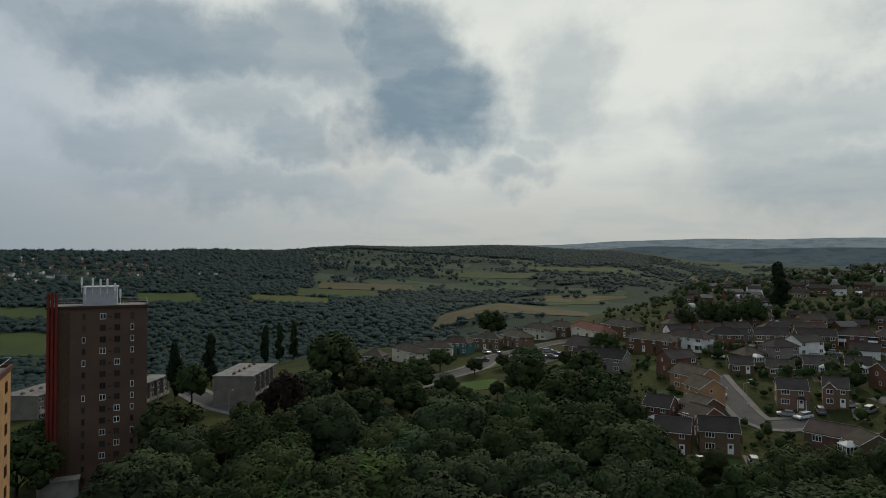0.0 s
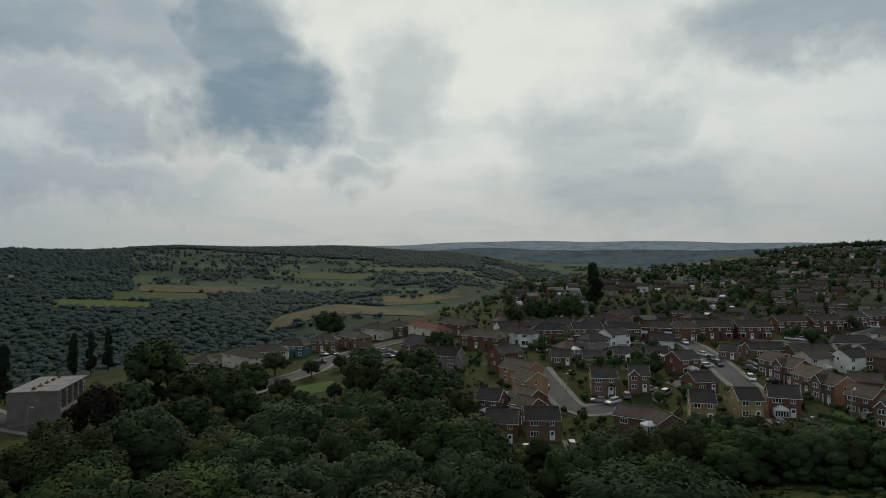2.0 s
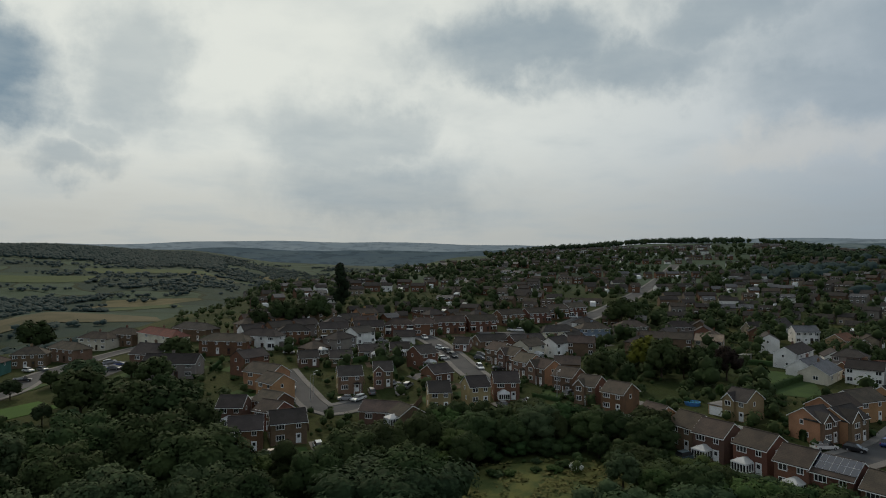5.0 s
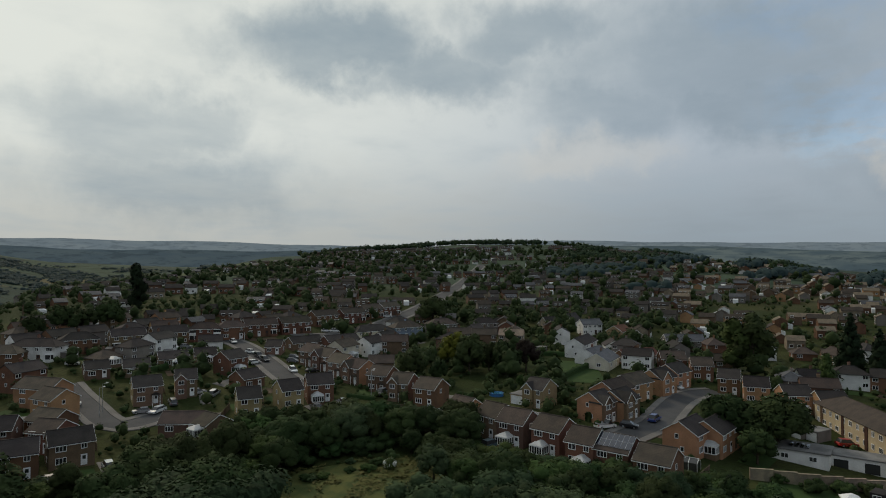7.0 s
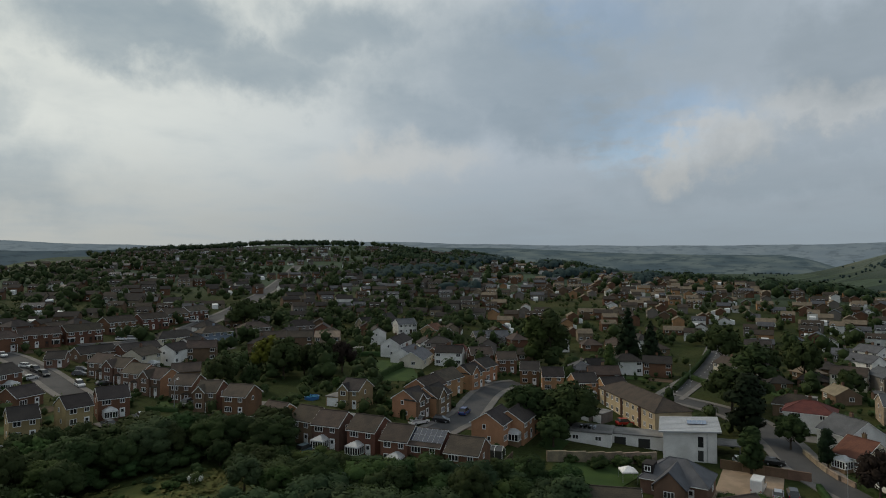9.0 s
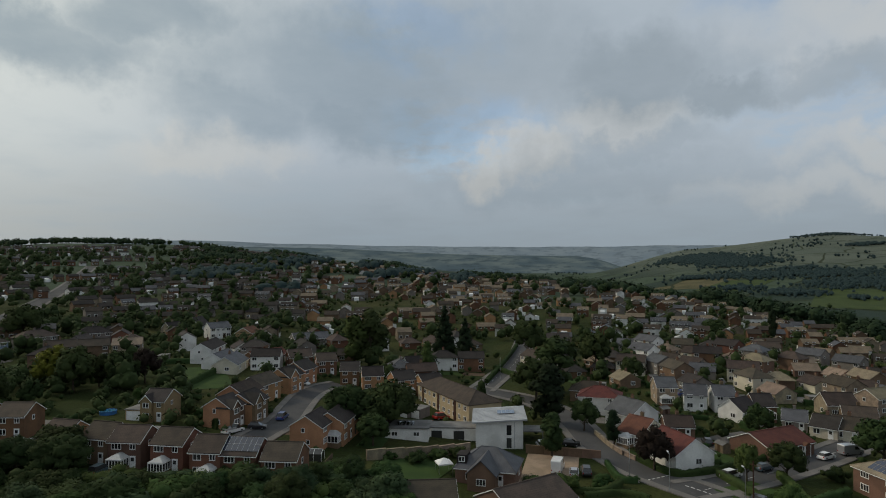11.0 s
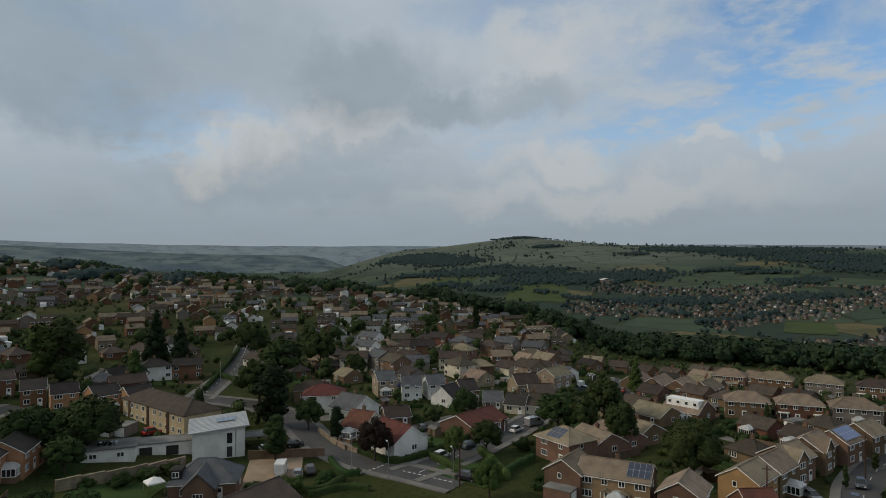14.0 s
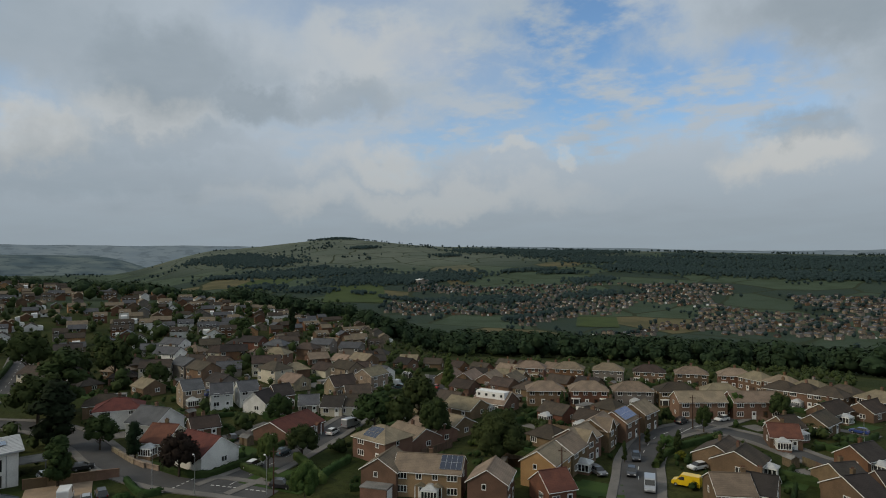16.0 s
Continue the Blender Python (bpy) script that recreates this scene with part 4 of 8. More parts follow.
def strip(name, points, width, lift, mat, label, category="", kind="structure", thick=0.0, step=3.0, offset=0.0):
    """A band draped over the ground; with thickness it has real sides."""
    g = Geo()
    rows = []
    for p, h in along(points, step):
        side = Vector((h.y, -h.x))
        row = []
        for q in (-0.5, -0.25, 0, 0.25, 0.5):
            c = p + side * (offset + q * width)
            row.append((c.x, c.y, ground_z(c.x, c.y) + lift))
        rows.append(row)
    n = len(g.v)
    for r in rows:
        g.v.extend(r)
    for i in range(len(rows) - 1):
        for j in range(4):
            g.f.append((n + i * 5 + j, n + i * 5 + j + 1, n + (i + 1) * 5 + j + 1, n + (i + 1) * 5 + j))
    if thick:
        for edge in (0, 4):
            k = len(g.v)
            for r in rows:
                x, y, z = r[edge]
                g.v += [(x, y, z), (x, y, z - thick)]
            for i in range(len(rows) - 1):
                g.f.append((k + 2 * i, k + 2 * i + 2, k + 2 * i + 3, k + 2 * i + 1))
    g.m = [0] * len(g.f)
    ob = new(name, g.mesh(name, mat))
    return tagged(ob, label, category, "", kind)


def road(points, width=6.0, kerbs=True, lift=0.10):
    TAKEN.extend((p.x, p.y, width / 2 + 1.5) for p, _ in along(points, 4.0))
    strip("road", points, width, lift, ASPHALT, "worn grey asphalt street", "road", thick=0.3)
    if kerbs:
        for s in (-1, 1):
            strip("pavement", points, 1.7, lift + 0.12, PAVING, "grey concrete pavement with a raised kerb", "pavement", thick=0.3, offset=s * (width / 2 + 0.85))


def dashes(points, width=0.12, long=2.0, gap=4.0, lift=0.112):
    """Broken white road markings, each dash a piece of one marking."""
    pts = along(points, long + gap)
    t = thing("road_marking", "broken white line painted on the road", "road marking", "road markings", pts[0][0].x, pts[0][0].y)
    base = t.matrix_basis.inverted()
    me = shared(("dash", width, long), lambda: Geo().box(0, long, -width / 2, width / 2, -0.02, 0).mesh("dash", LINE))
    for p, h in pts[:-1]:
        a, q = math.degrees(math.atan2(h.y, h.x)), p + h * long
        tilt = math.degrees(math.atan2(ground_z(q.x, q.y) - ground_z(p.x, p.y), long))
        part("dash", me, None, t, "", base @ pose(p.x, p.y, ground_z(p.x, p.y) + lift, 0, -tilt, a))
    tagged(t, kind="structure")


def patch(name, x, y, turn, w, d, lift, mat, label, category):
    """A rectangle of ground cover draped on the land."""
    c, s = math.cos(radians(turn)), math.sin(radians(turn))
    return strip(name, [(x - c * w / 2, y - s * w / 2), (x + c * w / 2, y + s * w / 2)], d, lift, mat, label, category, "structure", 0.2)


# ---------------------------------------------------------------- cars
CAR_PAINT = {"white": paint_material("white_car_paint", (0.72, 0.72, 0.71)), "silver": paint_material("silver_car_paint", (0.42, 0.43, 0.45), 0.3, 0.5), "black": paint_material("black_car_paint", (0.015, 0.015, 0.018)),
             "grey": paint_material("grey_car_paint", (0.12, 0.125, 0.135), 0.3, 0.3), "blue": paint_material("blue_car_paint", (0.03, 0.06, 0.22)), "red": paint_material("red_car_paint", (0.4, 0.02, 0.015)),
             "teal": paint_material("blue_grey_car_paint", (0.08, 0.13, 0.16), 0.3, 0.3), "yellow": paint_material("yellow_van_paint", (0.75, 0.5, 0.01))}
LAMP = paint_material("headlamp_glass", (0.7, 0.7, 0.7), 0.1)
TAIL = paint_material("tail_lamp_plastic", (0.3, 0.01, 0.01), 0.2)
CARS = {}


def build_car(kind, colour):
    t = thing("van" if kind in ("van", "camper") else "car", "", "van" if kind in ("van", "camper") else "car", z=0)
    paint = CAR_PAINT[colour]
    if kind in ("van", "camper"):
        L, W, roof_z = 5.2, 1.95, 2.3 if kind == "van" else 2.75
        low = [(-L / 2, 0.35), (L / 2 - 0.1, 0.35), (L / 2, 0.7), (L / 2 - 0.15, 1.05), (L / 2 - 1.0, 1.25), (L / 2 - 1.75, roof_z - 0.05), (L / 2 - 2.1, roof_z), (-L / 2 + 0.1, roof_z), (-L / 2, roof_z - 0.2)]
        part("body", Geo().extrude(low, "y", -W / 2, W / 2), paint, t)
        part("windscreen", Geo().extrude([(L / 2 - 1.02, 1.3), (L / 2 - 0.98, 1.3), (L / 2 - 1.68, roof_z - 0.15), (L / 2 - 1.76, roof_z - 0.15)], "y", -W / 2 + 0.1, W / 2 - 0.1), GLASS, t)
        for s in (-1, 1):
            part("side_window", Geo().extrude([(L / 2 - 1.15, 1.3), (L / 2 - 1.8, roof_z - 0.35), (L / 2 - 2.4, roof_z - 0.35), (L / 2 - 2.4, 1.3)], "y", s * W / 2 - 0.02, s * W / 2 + 0.02), GLASS, t)
    else:
        L, W, H = {"hatch": (4.1, 1.78, 1.48), "estate": (4.6, 1.82, 1.5), "suv": (4.4, 1.86, 1.68), "pickup": (5.0, 1.9, 1.9)}[kind]
        low = [(-L / 2, 0.32), (L / 2 - 0.12, 0.3), (L / 2, 0.55), (L / 2 - 0.1, 0.8), (L / 2 - 1.05, 0.95), (-L / 2 + 0.1, 0.98), (-L / 2 - 0.02, 0.7)]
        part("body", Geo().extrude(low, "y", -W / 2, W / 2), paint, t)
        r0 = {"hatch": -L / 2 + 0.12, "estate": -L / 2 + 0.1, "suv": -L / 2 + 0.12, "pickup": 0.2}[kind]
        g = Geo()
        base, top = [(r0, 0.94), (L / 2 - 1.0, 0.94)], [(r0 + 0.42, H), (L / 2 - 1.85, H)]
        wb, wt = W / 2 - 0.05, W / 2 - 0.24
        v = [(base[0][0], -wb, 0.94), (base[1][0], -wb, 0.94), (base[1][0], wb, 0.94), (base[0][0], wb, 0.94), (top[0][0], -wt, H), (top[1][0], -wt, H), (top[1][0], wt, H), (top[0][0], wt, H)]
        part("cabin_glass", Geo().solid(v, [(0, 1, 5, 4), (1, 2, 6, 5), (2, 3, 7, 6), (3, 0, 4, 7), (4, 5, 6, 7)]), GLASS, t)
        g = Geo().solid([(a + (0.06 if i in (0, 3) else -0.06), b, H - 0.02) for i, (a, b, _) in enumerate(v[4:])] + [(a, b * 0.93, H + 0.05) for a, b, _ in v[4:]], [(0, 1, 5, 4), (1, 2, 6, 5), (2, 3, 7, 6), (3, 0, 4, 7), (4, 5, 6, 7)])
        part("roof", g, paint, t)
        if kind == "pickup":
            part("flatbed", Geo().box(-L / 2, 0.1, -W / 2, -W / 2 + 0.08, 0.95, 1.35).box(-L / 2, 0.1, W / 2 - 0.08, W / 2, 0.95, 1.35).box(-L / 2, -L / 2 + 0.08, -W / 2, W / 2, 0.95, 1.35), STEEL, t)
    for s in (-1, 1):
        part("headlight", Geo().box(L / 2 - 0.16, L / 2 + 0.01, s * (W / 2 - 0.3) - 0.18, s * (W / 2 - 0.3) + 0.18, 0.6, 0.76), LAMP, t)
        part("tail_light", Geo().box(-L / 2 - 0.03, -L / 2 + 0.1, s * (W / 2 - 0.16) - 0.1, s * (W / 2 - 0.16) + 0.1, 0.7, 0.95), TAIL, t)
        for q in (-L / 2 + 0.85, L / 2 - 0.85):
            wm = shared(("wheel",), lambda: Geo().tube((0, -0.11, 0), (0, 0.11, 0), 0.33, 0.33, 14, 0).tube((0, -0.12, 0), (0, 0.12, 0), 0.2, 0.2, 10, 1).mesh("wheel", [RUBBER, STEEL]))
            part("wheel", wm, None, t, "", pose(q, s * (W / 2 - 0.1), 0.33))
    return t


def car(x, y, turn, colour="silver", kind="hatch", lift=0.11, label=""):
    key = (kind, colour)
    dx, dy = math.cos(radians(turn)), math.sin(radians(turn))
    tilt = math.degrees(math.atan2(ground_z(x + dx * 1.3, y + dy * 1.3) - ground_z(x - dx * 1.3, y - dy * 1.3), 2.6))
    m = pose(x, y, ground_z(x, y) + lift, 0, -tilt, turn)
    if key not in CARS:
        t = CARS[key] = build_car(kind, colour)
        t.matrix_basis = m
    else:
        t = copy_thing(CARS[key], m)
    word = {"hatch": "hatchback car", "estate": "estate car", "suv": "tall family car", "pickup": "flatbed pickup truck", "van": "panel van", "camper": "motorhome"}[kind]
    return tagged(t, label or f"parked {colour} {word} with dark windows", "van" if kind in ("van", "camper") else "car", "parked cars")


# ---------------------------------------------------------------- street and garden furniture
def street_lamp(x, y, turn=0, h=7.0):
    def make():
        t = thing("street_lamp", "slim grey steel street lamp with one arm", "street lamp", "street lamps", z=0)
        part("pole", Geo().tube((0, 0, -0.4), (0, 0, 1.2), 0.09, 0.09, 8).tube((0, 0, 1.2), (0, 0, h), 0.065, 0.045, 8), STEEL, t)
        part("arm", Geo().tube((0, 0, h - 0.05), (0.9, 0, h + 0.15), 0.035, 0.03, 6), STEEL, t)
        part("lantern", Geo().extrude([(0.8, h + 0.08), (1.35, h + 0.12), (1.4, h + 0.2), (0.85, h + 0.26)], "y", -0.13, 0.13), UPVC, t)
        return t
    m = pose(x, y, ground_z(x, y), 0, 0, turn)
    if "lamp" not in SHARED:
        SHARED["lamp"] = make()
        SHARED["lamp"].matrix_basis = m
        return SHARED["lamp"]
    return copy_thing(SHARED["lamp"], m)


def pole(x, y, h=8.5):
    def make():
        t = thing("telegraph_pole", "dark wooden telegraph pole with a small crossarm", "telegraph pole", "telegraph poles", z=0)
        part("post", Geo().tube((0, 0, -0.6), (0, 0, h), 0.15, 0.1, 8), WOODDARK, t)
        part("crossarm", Geo().box(-0.7, 0.7, -0.06, 0.06, h - 0.7, h - 0.58), WOODDARK, t)
        return t
    m = pose(x, y, ground_z(x, y), 0, 0, 30)
    if "pole" not in SHARED:
        SHARED["pole"] = make()
        SHARED["pole"].matrix_basis = m
        return SHARED["pole"]
    return copy_thing(SHARED["pole"], m)


def shed(x, y, turn, w=2.6, d=2.0, kind="shed"):
    """Garden outbuildings: timber shed, greenhouse, flat-roofed garage."""
    key = ("shed", kind, w, d)
    if key not in SHARED:
        if kind == "greenhouse":
            t = thing("greenhouse", "small aluminium greenhouse with clear glass", "greenhouse", "garden buildings", z=0)
            part("glazing", Geo().extrude([(-d / 2, 0), (d / 2, 0), (d / 2, 1.5), (0, 2.2), (-d / 2, 1.5)], "x", -w / 2, w / 2), GLASS, t)
            e = d / 2
            for i in range(3):
                x0 = -w / 2 + w * i / 2
                part("frame", Geo().extrude([(-e - 0.04, 0), (-e + 0.04, 0), (-e + 0.04, 1.46), (0, 2.14), (e - 0.04, 1.46), (e - 0.04, 0), (e + 0.04, 0), (e + 0.04, 1.54), (0, 2.26), (-e - 0.04, 1.54)], "x", x0 - 0.04, x0 + 0.04), UPVC, t)
            part("ridge", Geo().tube((-w / 2, 0, 2.24), (w / 2, 0, 2.24), 0.05, 0.05, 4), UPVC, t)
        elif kind == "garage":
            t = thing("garage", "flat-roofed concrete garage with a white door", "garage", "garden buildings", z=0)
            part("wall", Geo().box(-w / 2, w / 2, -d / 2, d / 2, -1.0, 2.3), GREYSTONE, t)
            part("roof", Geo().box(-w / 2 - 0.12, w / 2 + 0.12, -d / 2 - 0.12, d / 2 + 0.12, 2.3, 2.46), FELT, t)
            part("door", Geo().box(-w / 2 + 0.25, w / 2 - 0.25, -d / 2 - 0.04, -d / 2 + 0.02, 0, 2.05), UPVC, t)
        else:
            t = thing("shed", "small weathered timber garden shed with felt roof", "shed", "garden buildings", z=0)
            part("wall", Geo().extrude([(-d / 2, -0.6), (d / 2, -0.6), (d / 2, 1.8), (0, 2.3), (-d / 2, 1.8)], "x", -w / 2, w / 2), FENCE, t)
            part("roof", gable_roof(w, d, 1.8, 0.5, 0.15, 0.06), FELT, t)
            part("door", Geo().box(-0.4, 0.4, -d / 2 - 0.05, -d / 2, 0, 1.7), WOODDARK, t)
        SHARED[key] = t
        t.matrix_basis = pose(x, y, ground_z(x, y), 0, 0, turn)
        return t
    return copy_thing(SHARED[key], pose(x, y, ground_z(x, y), 0, 0, turn))


def fence(points, height=1.7, mat=None, label="weathered timber panel fence", name="fence", panel=1.8, thick=0.06):
    """Panels between posts, each a part."""
    mat = mat or FENCE
    t = thing(name, label, name.replace("_", " "), name + "s", *points[0])
    base = t.matrix_basis.inverted()
    pts = along(points, panel)
    me = shared(("panel", mat.name, height, panel, thick), lambda: Geo().box(0, panel, -thick / 2, thick / 2, -0.5, height).box(-0.0, panel, -thick * 0.8, thick * 0.8, height, height + 0.07).mesh("panel", mat))
    pm = shared(("post", mat.name, height, thick), lambda: Geo().box(-0.06, 0.06, -thick / 2 - 0.05, thick / 2 + 0.05, -0.5, height + 0.12).mesh("post", mat))
    for p, h in pts[:-1]:
        a = math.degrees(math.atan2(h.y, h.x))
        at = base @ pose(p.x, p.y, ground_z(p.x, p.y), 0, 0, a)
        part("panel", me, None, t, "", at)
        part("post", pm, None, t, "", at)
    return t

def gazebo(x, y, turn):
    """A pop-up garden shelter: four legs and a peaked canopy with a short valance."""
    t = thing("gazebo", "white pop-up garden gazebo standing on the lawn", "gazebo", "", x, y, None, turn)
    leg = shared(("gazebo_leg",), lambda: Geo().tube((0, 0, -0.2), (0, 0, 2.1), 0.04, 0.04, 6).mesh("leg", STEEL))
    for a in (-1, 1):
        for b in (-1, 1):
            part("leg", leg, None, t, "", pose(a * 1.4, b * 1.4, 0))
    edge = [(-1.5, -1.5), (1.5, -1.5), (1.5, 1.5), (-1.5, 1.5)]
    v = [(*e, 1.85) for e in edge] + [(*e, 2.1) for e in edge] + [(a * 0.25, b * 0.25, 2.75) for a, b in edge] + [(0, 0, 2.95)]
    part("canopy", Geo().solid(v, [(i, (i + 1) % 4, 4 + (i + 1) % 4, 4 + i) for i in range(4)] + [(4 + i, 4 + (i + 1) % 4, 8 + (i + 1) % 4, 8 + i) for i in range(4)] + [(8 + i, 8 + (i + 1) % 4, 12) for i in range(4)]), UPVC, t, "white cloth canopy")


def garden_pool(x, y):
    """A round above-ground pool with a rim."""
    t = thing("garden_pool", "small round blue garden pool on the lawn", "pool", "", x, y)
    part("wall", Geo().tube((0, 0, -0.3), (0, 0, 0.75), 1.9, 1.9, 24), POOL, t)
    rim = Geo()
    for i in range(24):
        a, b = 2 * math.pi * i / 24, 2 * math.pi * (i + 1) / 24
        rim.tube((1.9 * math.cos(a), 1.9 * math.sin(a), 0.78), (1.9 * math.cos(b), 1.9 * math.sin(b), 0.78), 0.07, 0.07, 6)
    part("rim", rim, POOL, t)
    part("water", Geo().tube((0, 0, 0.75), (0, 0, 0.757), 1.82, 1.82, 24), WATER, t, "clear blue water")


# ---------------------------------------------------------------- ground, distance
def ground_material():
    m = bpy.data.materials.new("grassland")
    m.use_nodes = True
    m.node_tree.nodes.clear()
    node, join = links_of(m.node_tree)
    M = lambda *a, **k: math_node(node, join, *a, **k)
    out, bsdf = node("ShaderNodeOutputMaterial"), node("ShaderNodeBsdfPrincipled")
    join(bsdf.outputs[0], out.inputs[0])
    at = node("ShaderNodeTexCoord").outputs["Object"]

    def tex(s, d):
        n = node("ShaderNodeTexNoise")
        n.inputs["Scale"].default_value, n.inputs["Detail"].default_value = s, d
        join(at, n.inputs["Vector"])
        return n
    # rough grass and garden ground close by
    near = mixed(node, join, smooth(node, join, tex(0.035, 5).outputs[0], 0.4, 0.62), (0.026, 0.036, 0.011), (0.048, 0.052, 0.018))
    near = mixed(node, join, M("MULTIPLY", smooth(node, join, tex(0.9, 5).outputs[0], 0.42, 0.7), 0.6), near, (0.018, 0.022, 0.009))
    # enclosed fields far off, with a bluish haze painted into their greens
    warp = node("ShaderNodeVectorMath")
    warp.operation = "MULTIPLY_ADD"
    join(tex(0.004, 2).outputs[1], warp.inputs[0])
    warp.inputs[1].default_value = (130, 130, 0)
    join(at, warp.inputs[2])
    vor = node("ShaderNodeTexVoronoi")
    vor.inputs["Scale"].default_value, vor.inputs["Randomness"].default_value = 0.0072, 0.85
    vor.voronoi_dimensions = "2D"
    join(warp.outputs[0], vor.inputs["Vector"])
    cell = node("ShaderNodeSeparateColor")
    join(vor.outputs["Color"], cell.inputs[0])
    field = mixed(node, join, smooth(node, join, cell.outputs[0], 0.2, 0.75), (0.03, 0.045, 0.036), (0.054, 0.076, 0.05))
    field = mixed(node, join, smooth(node, join, cell.outputs[1], 0.93, 0.95), field, (0.11, 0.096, 0.052))
    field = mixed(node, join, M("MULTIPLY", smooth(node, join, tex(0.02, 5).outputs[0], 0.4, 0.7), 0.5), field, (0.03, 0.042, 0.022))
    edge = node("ShaderNodeTexVoronoi")
    edge.feature, edge.voronoi_dimensions = "DISTANCE_TO_EDGE", "2D"
    edge.inputs["Scale"].default_value, edge.inputs["Randomness"].default_value = 0.0072, 0.85
    join(warp.outputs[0], edge.inputs["Vector"])
    field = mixed(node, join, smooth(node, join, edge.outputs["Distance"], 0.035, 0.012), field, (0.022, 0.03, 0.014))
    # rough grass on the high ground, paler and greyer with painted-in haze
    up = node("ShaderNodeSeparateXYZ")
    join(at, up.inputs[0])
    hazed_upland = mixed(node, join, cell.outputs[2], (0.082, 0.1, 0.08), (0.11, 0.124, 0.097))
    hazed_upland = mixed(node, join, M("MULTIPLY", smooth(node, join, tex(0.012, 5).outputs[0], 0.4, 0.7), 0.6), hazed_upland, (0.058, 0.072, 0.054))
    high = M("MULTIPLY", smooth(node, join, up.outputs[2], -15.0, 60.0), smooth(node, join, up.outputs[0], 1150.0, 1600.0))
    field = mixed(node, join, high, field, hazed_upland)
    field = mixed(node, join, smooth(node, join, edge.outputs["Distance"], 0.03, 0.01), field, (0.03, 0.038, 0.02))
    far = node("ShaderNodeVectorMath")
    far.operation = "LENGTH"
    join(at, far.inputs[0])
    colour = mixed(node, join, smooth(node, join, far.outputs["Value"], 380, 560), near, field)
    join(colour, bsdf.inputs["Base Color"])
    bsdf.inputs["Roughness"].default_value = 0.95
    bsdf.inputs["Specular IOR Level"].default_value = 0.05
    bp = node("ShaderNodeBump")
    bp.inputs["Distance"].default_value = 0.25
    join(tex(1.6, 5).outputs[0], bp.inputs["Height"])
    join(bp.outputs[0], bsdf.inputs["Normal"])
    return m


def make_ground():
    nb, nr = len(TURN), len(RING)
    a = np.radians(TURN)[:, None]
    v = np.stack((np.sin(a) * RING[None], np.cos(a) * RING[None], TABLE), axis=2).reshape(-1, 3)
    faces = []
    for i in range(nb):
        i2 = (i + 1) % nb
        for j in range(nr - 1):
            if j == 0:
                faces.append((i * nr, i * nr + 1, i2 * nr + 1))
            else:
                faces.append((i * nr + j, i * nr + j + 1, i2 * nr + j + 1, i2 * nr + j))
    me = bpy.data.meshes.new("ground")
    me.from_pydata(v.tolist(), [], faces)
    bm = bmesh.new()
    bm.from_mesh(me)
    bmesh.ops.remove_doubles(bm, verts=[w for w in bm.verts if w.co.xy.length < 0.01], dist=0.02)
    bmesh.ops.recalc_face_normals(bm, faces=bm.faces)
    if sum(f.normal.z for f in bm.faces) < 0:
        bmesh.ops.reverse_faces(bm, faces=bm.faces)
    bm.to_mesh(me)
    bm.free()
    me.polygons.foreach_set("use_smooth", [True] * len(me.polygons))
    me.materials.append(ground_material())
    tagged(new("ground", me), "rolling green land of gardens, rough grass and fields", "ground", "", "structure")


make_ground()


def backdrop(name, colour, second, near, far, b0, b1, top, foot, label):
    """A far range of moorland, its haze painted into a flat glowing colour."""
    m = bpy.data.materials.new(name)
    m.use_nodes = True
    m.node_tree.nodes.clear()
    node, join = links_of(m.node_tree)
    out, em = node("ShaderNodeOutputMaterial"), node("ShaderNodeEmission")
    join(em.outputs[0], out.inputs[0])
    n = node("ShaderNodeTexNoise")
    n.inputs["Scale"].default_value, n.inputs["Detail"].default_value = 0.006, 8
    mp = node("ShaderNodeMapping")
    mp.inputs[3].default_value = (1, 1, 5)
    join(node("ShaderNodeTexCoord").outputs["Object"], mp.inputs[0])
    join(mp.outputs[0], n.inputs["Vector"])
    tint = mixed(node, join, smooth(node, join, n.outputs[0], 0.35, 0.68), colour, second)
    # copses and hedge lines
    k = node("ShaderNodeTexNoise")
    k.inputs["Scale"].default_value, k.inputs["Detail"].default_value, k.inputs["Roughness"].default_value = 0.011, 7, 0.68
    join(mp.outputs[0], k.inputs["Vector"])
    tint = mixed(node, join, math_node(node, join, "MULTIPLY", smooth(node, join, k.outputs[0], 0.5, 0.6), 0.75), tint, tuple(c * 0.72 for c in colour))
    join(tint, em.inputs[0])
    g = Geo()
    bs = np.arange(b0, b1 + 0.01, 0.4)
    rows = 7
    for b in bs:
        for k in range(rows):
            f = k / (rows - 1)
            d = near + (far - near) * f
            x, y = polar(b, d)
            z = foot + (top(b) - foot) * math.sin(f * math.pi / 2) ** 1.2
            if 0 < k:
                z += 9 * noise.noise((x * 0.0022, y * 0.0022, 1.3)) + 2.5 * noise.noise((x * 0.011, y * 0.011, 4.0))
            g.v.append((x, y, z))
    for i in range(len(bs) - 1):
        for k in range(rows - 1):
            g.f.append((i * rows + k, i * rows + k + 1, (i + 1) * rows + k + 1, (i + 1) * rows + k))
    g.m = [0] * len(g.f)
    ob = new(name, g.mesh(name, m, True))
    return tagged(ob, label, "backdrop", "", "structure")


def bumps(level, *humps):
    """A skyline: a level in degrees of bearing with soft humps (bearing, half width, height)."""
    return lambda b: level + sum(h * math.exp(-((b - c) / s) ** 2) for c, s, h in humps)


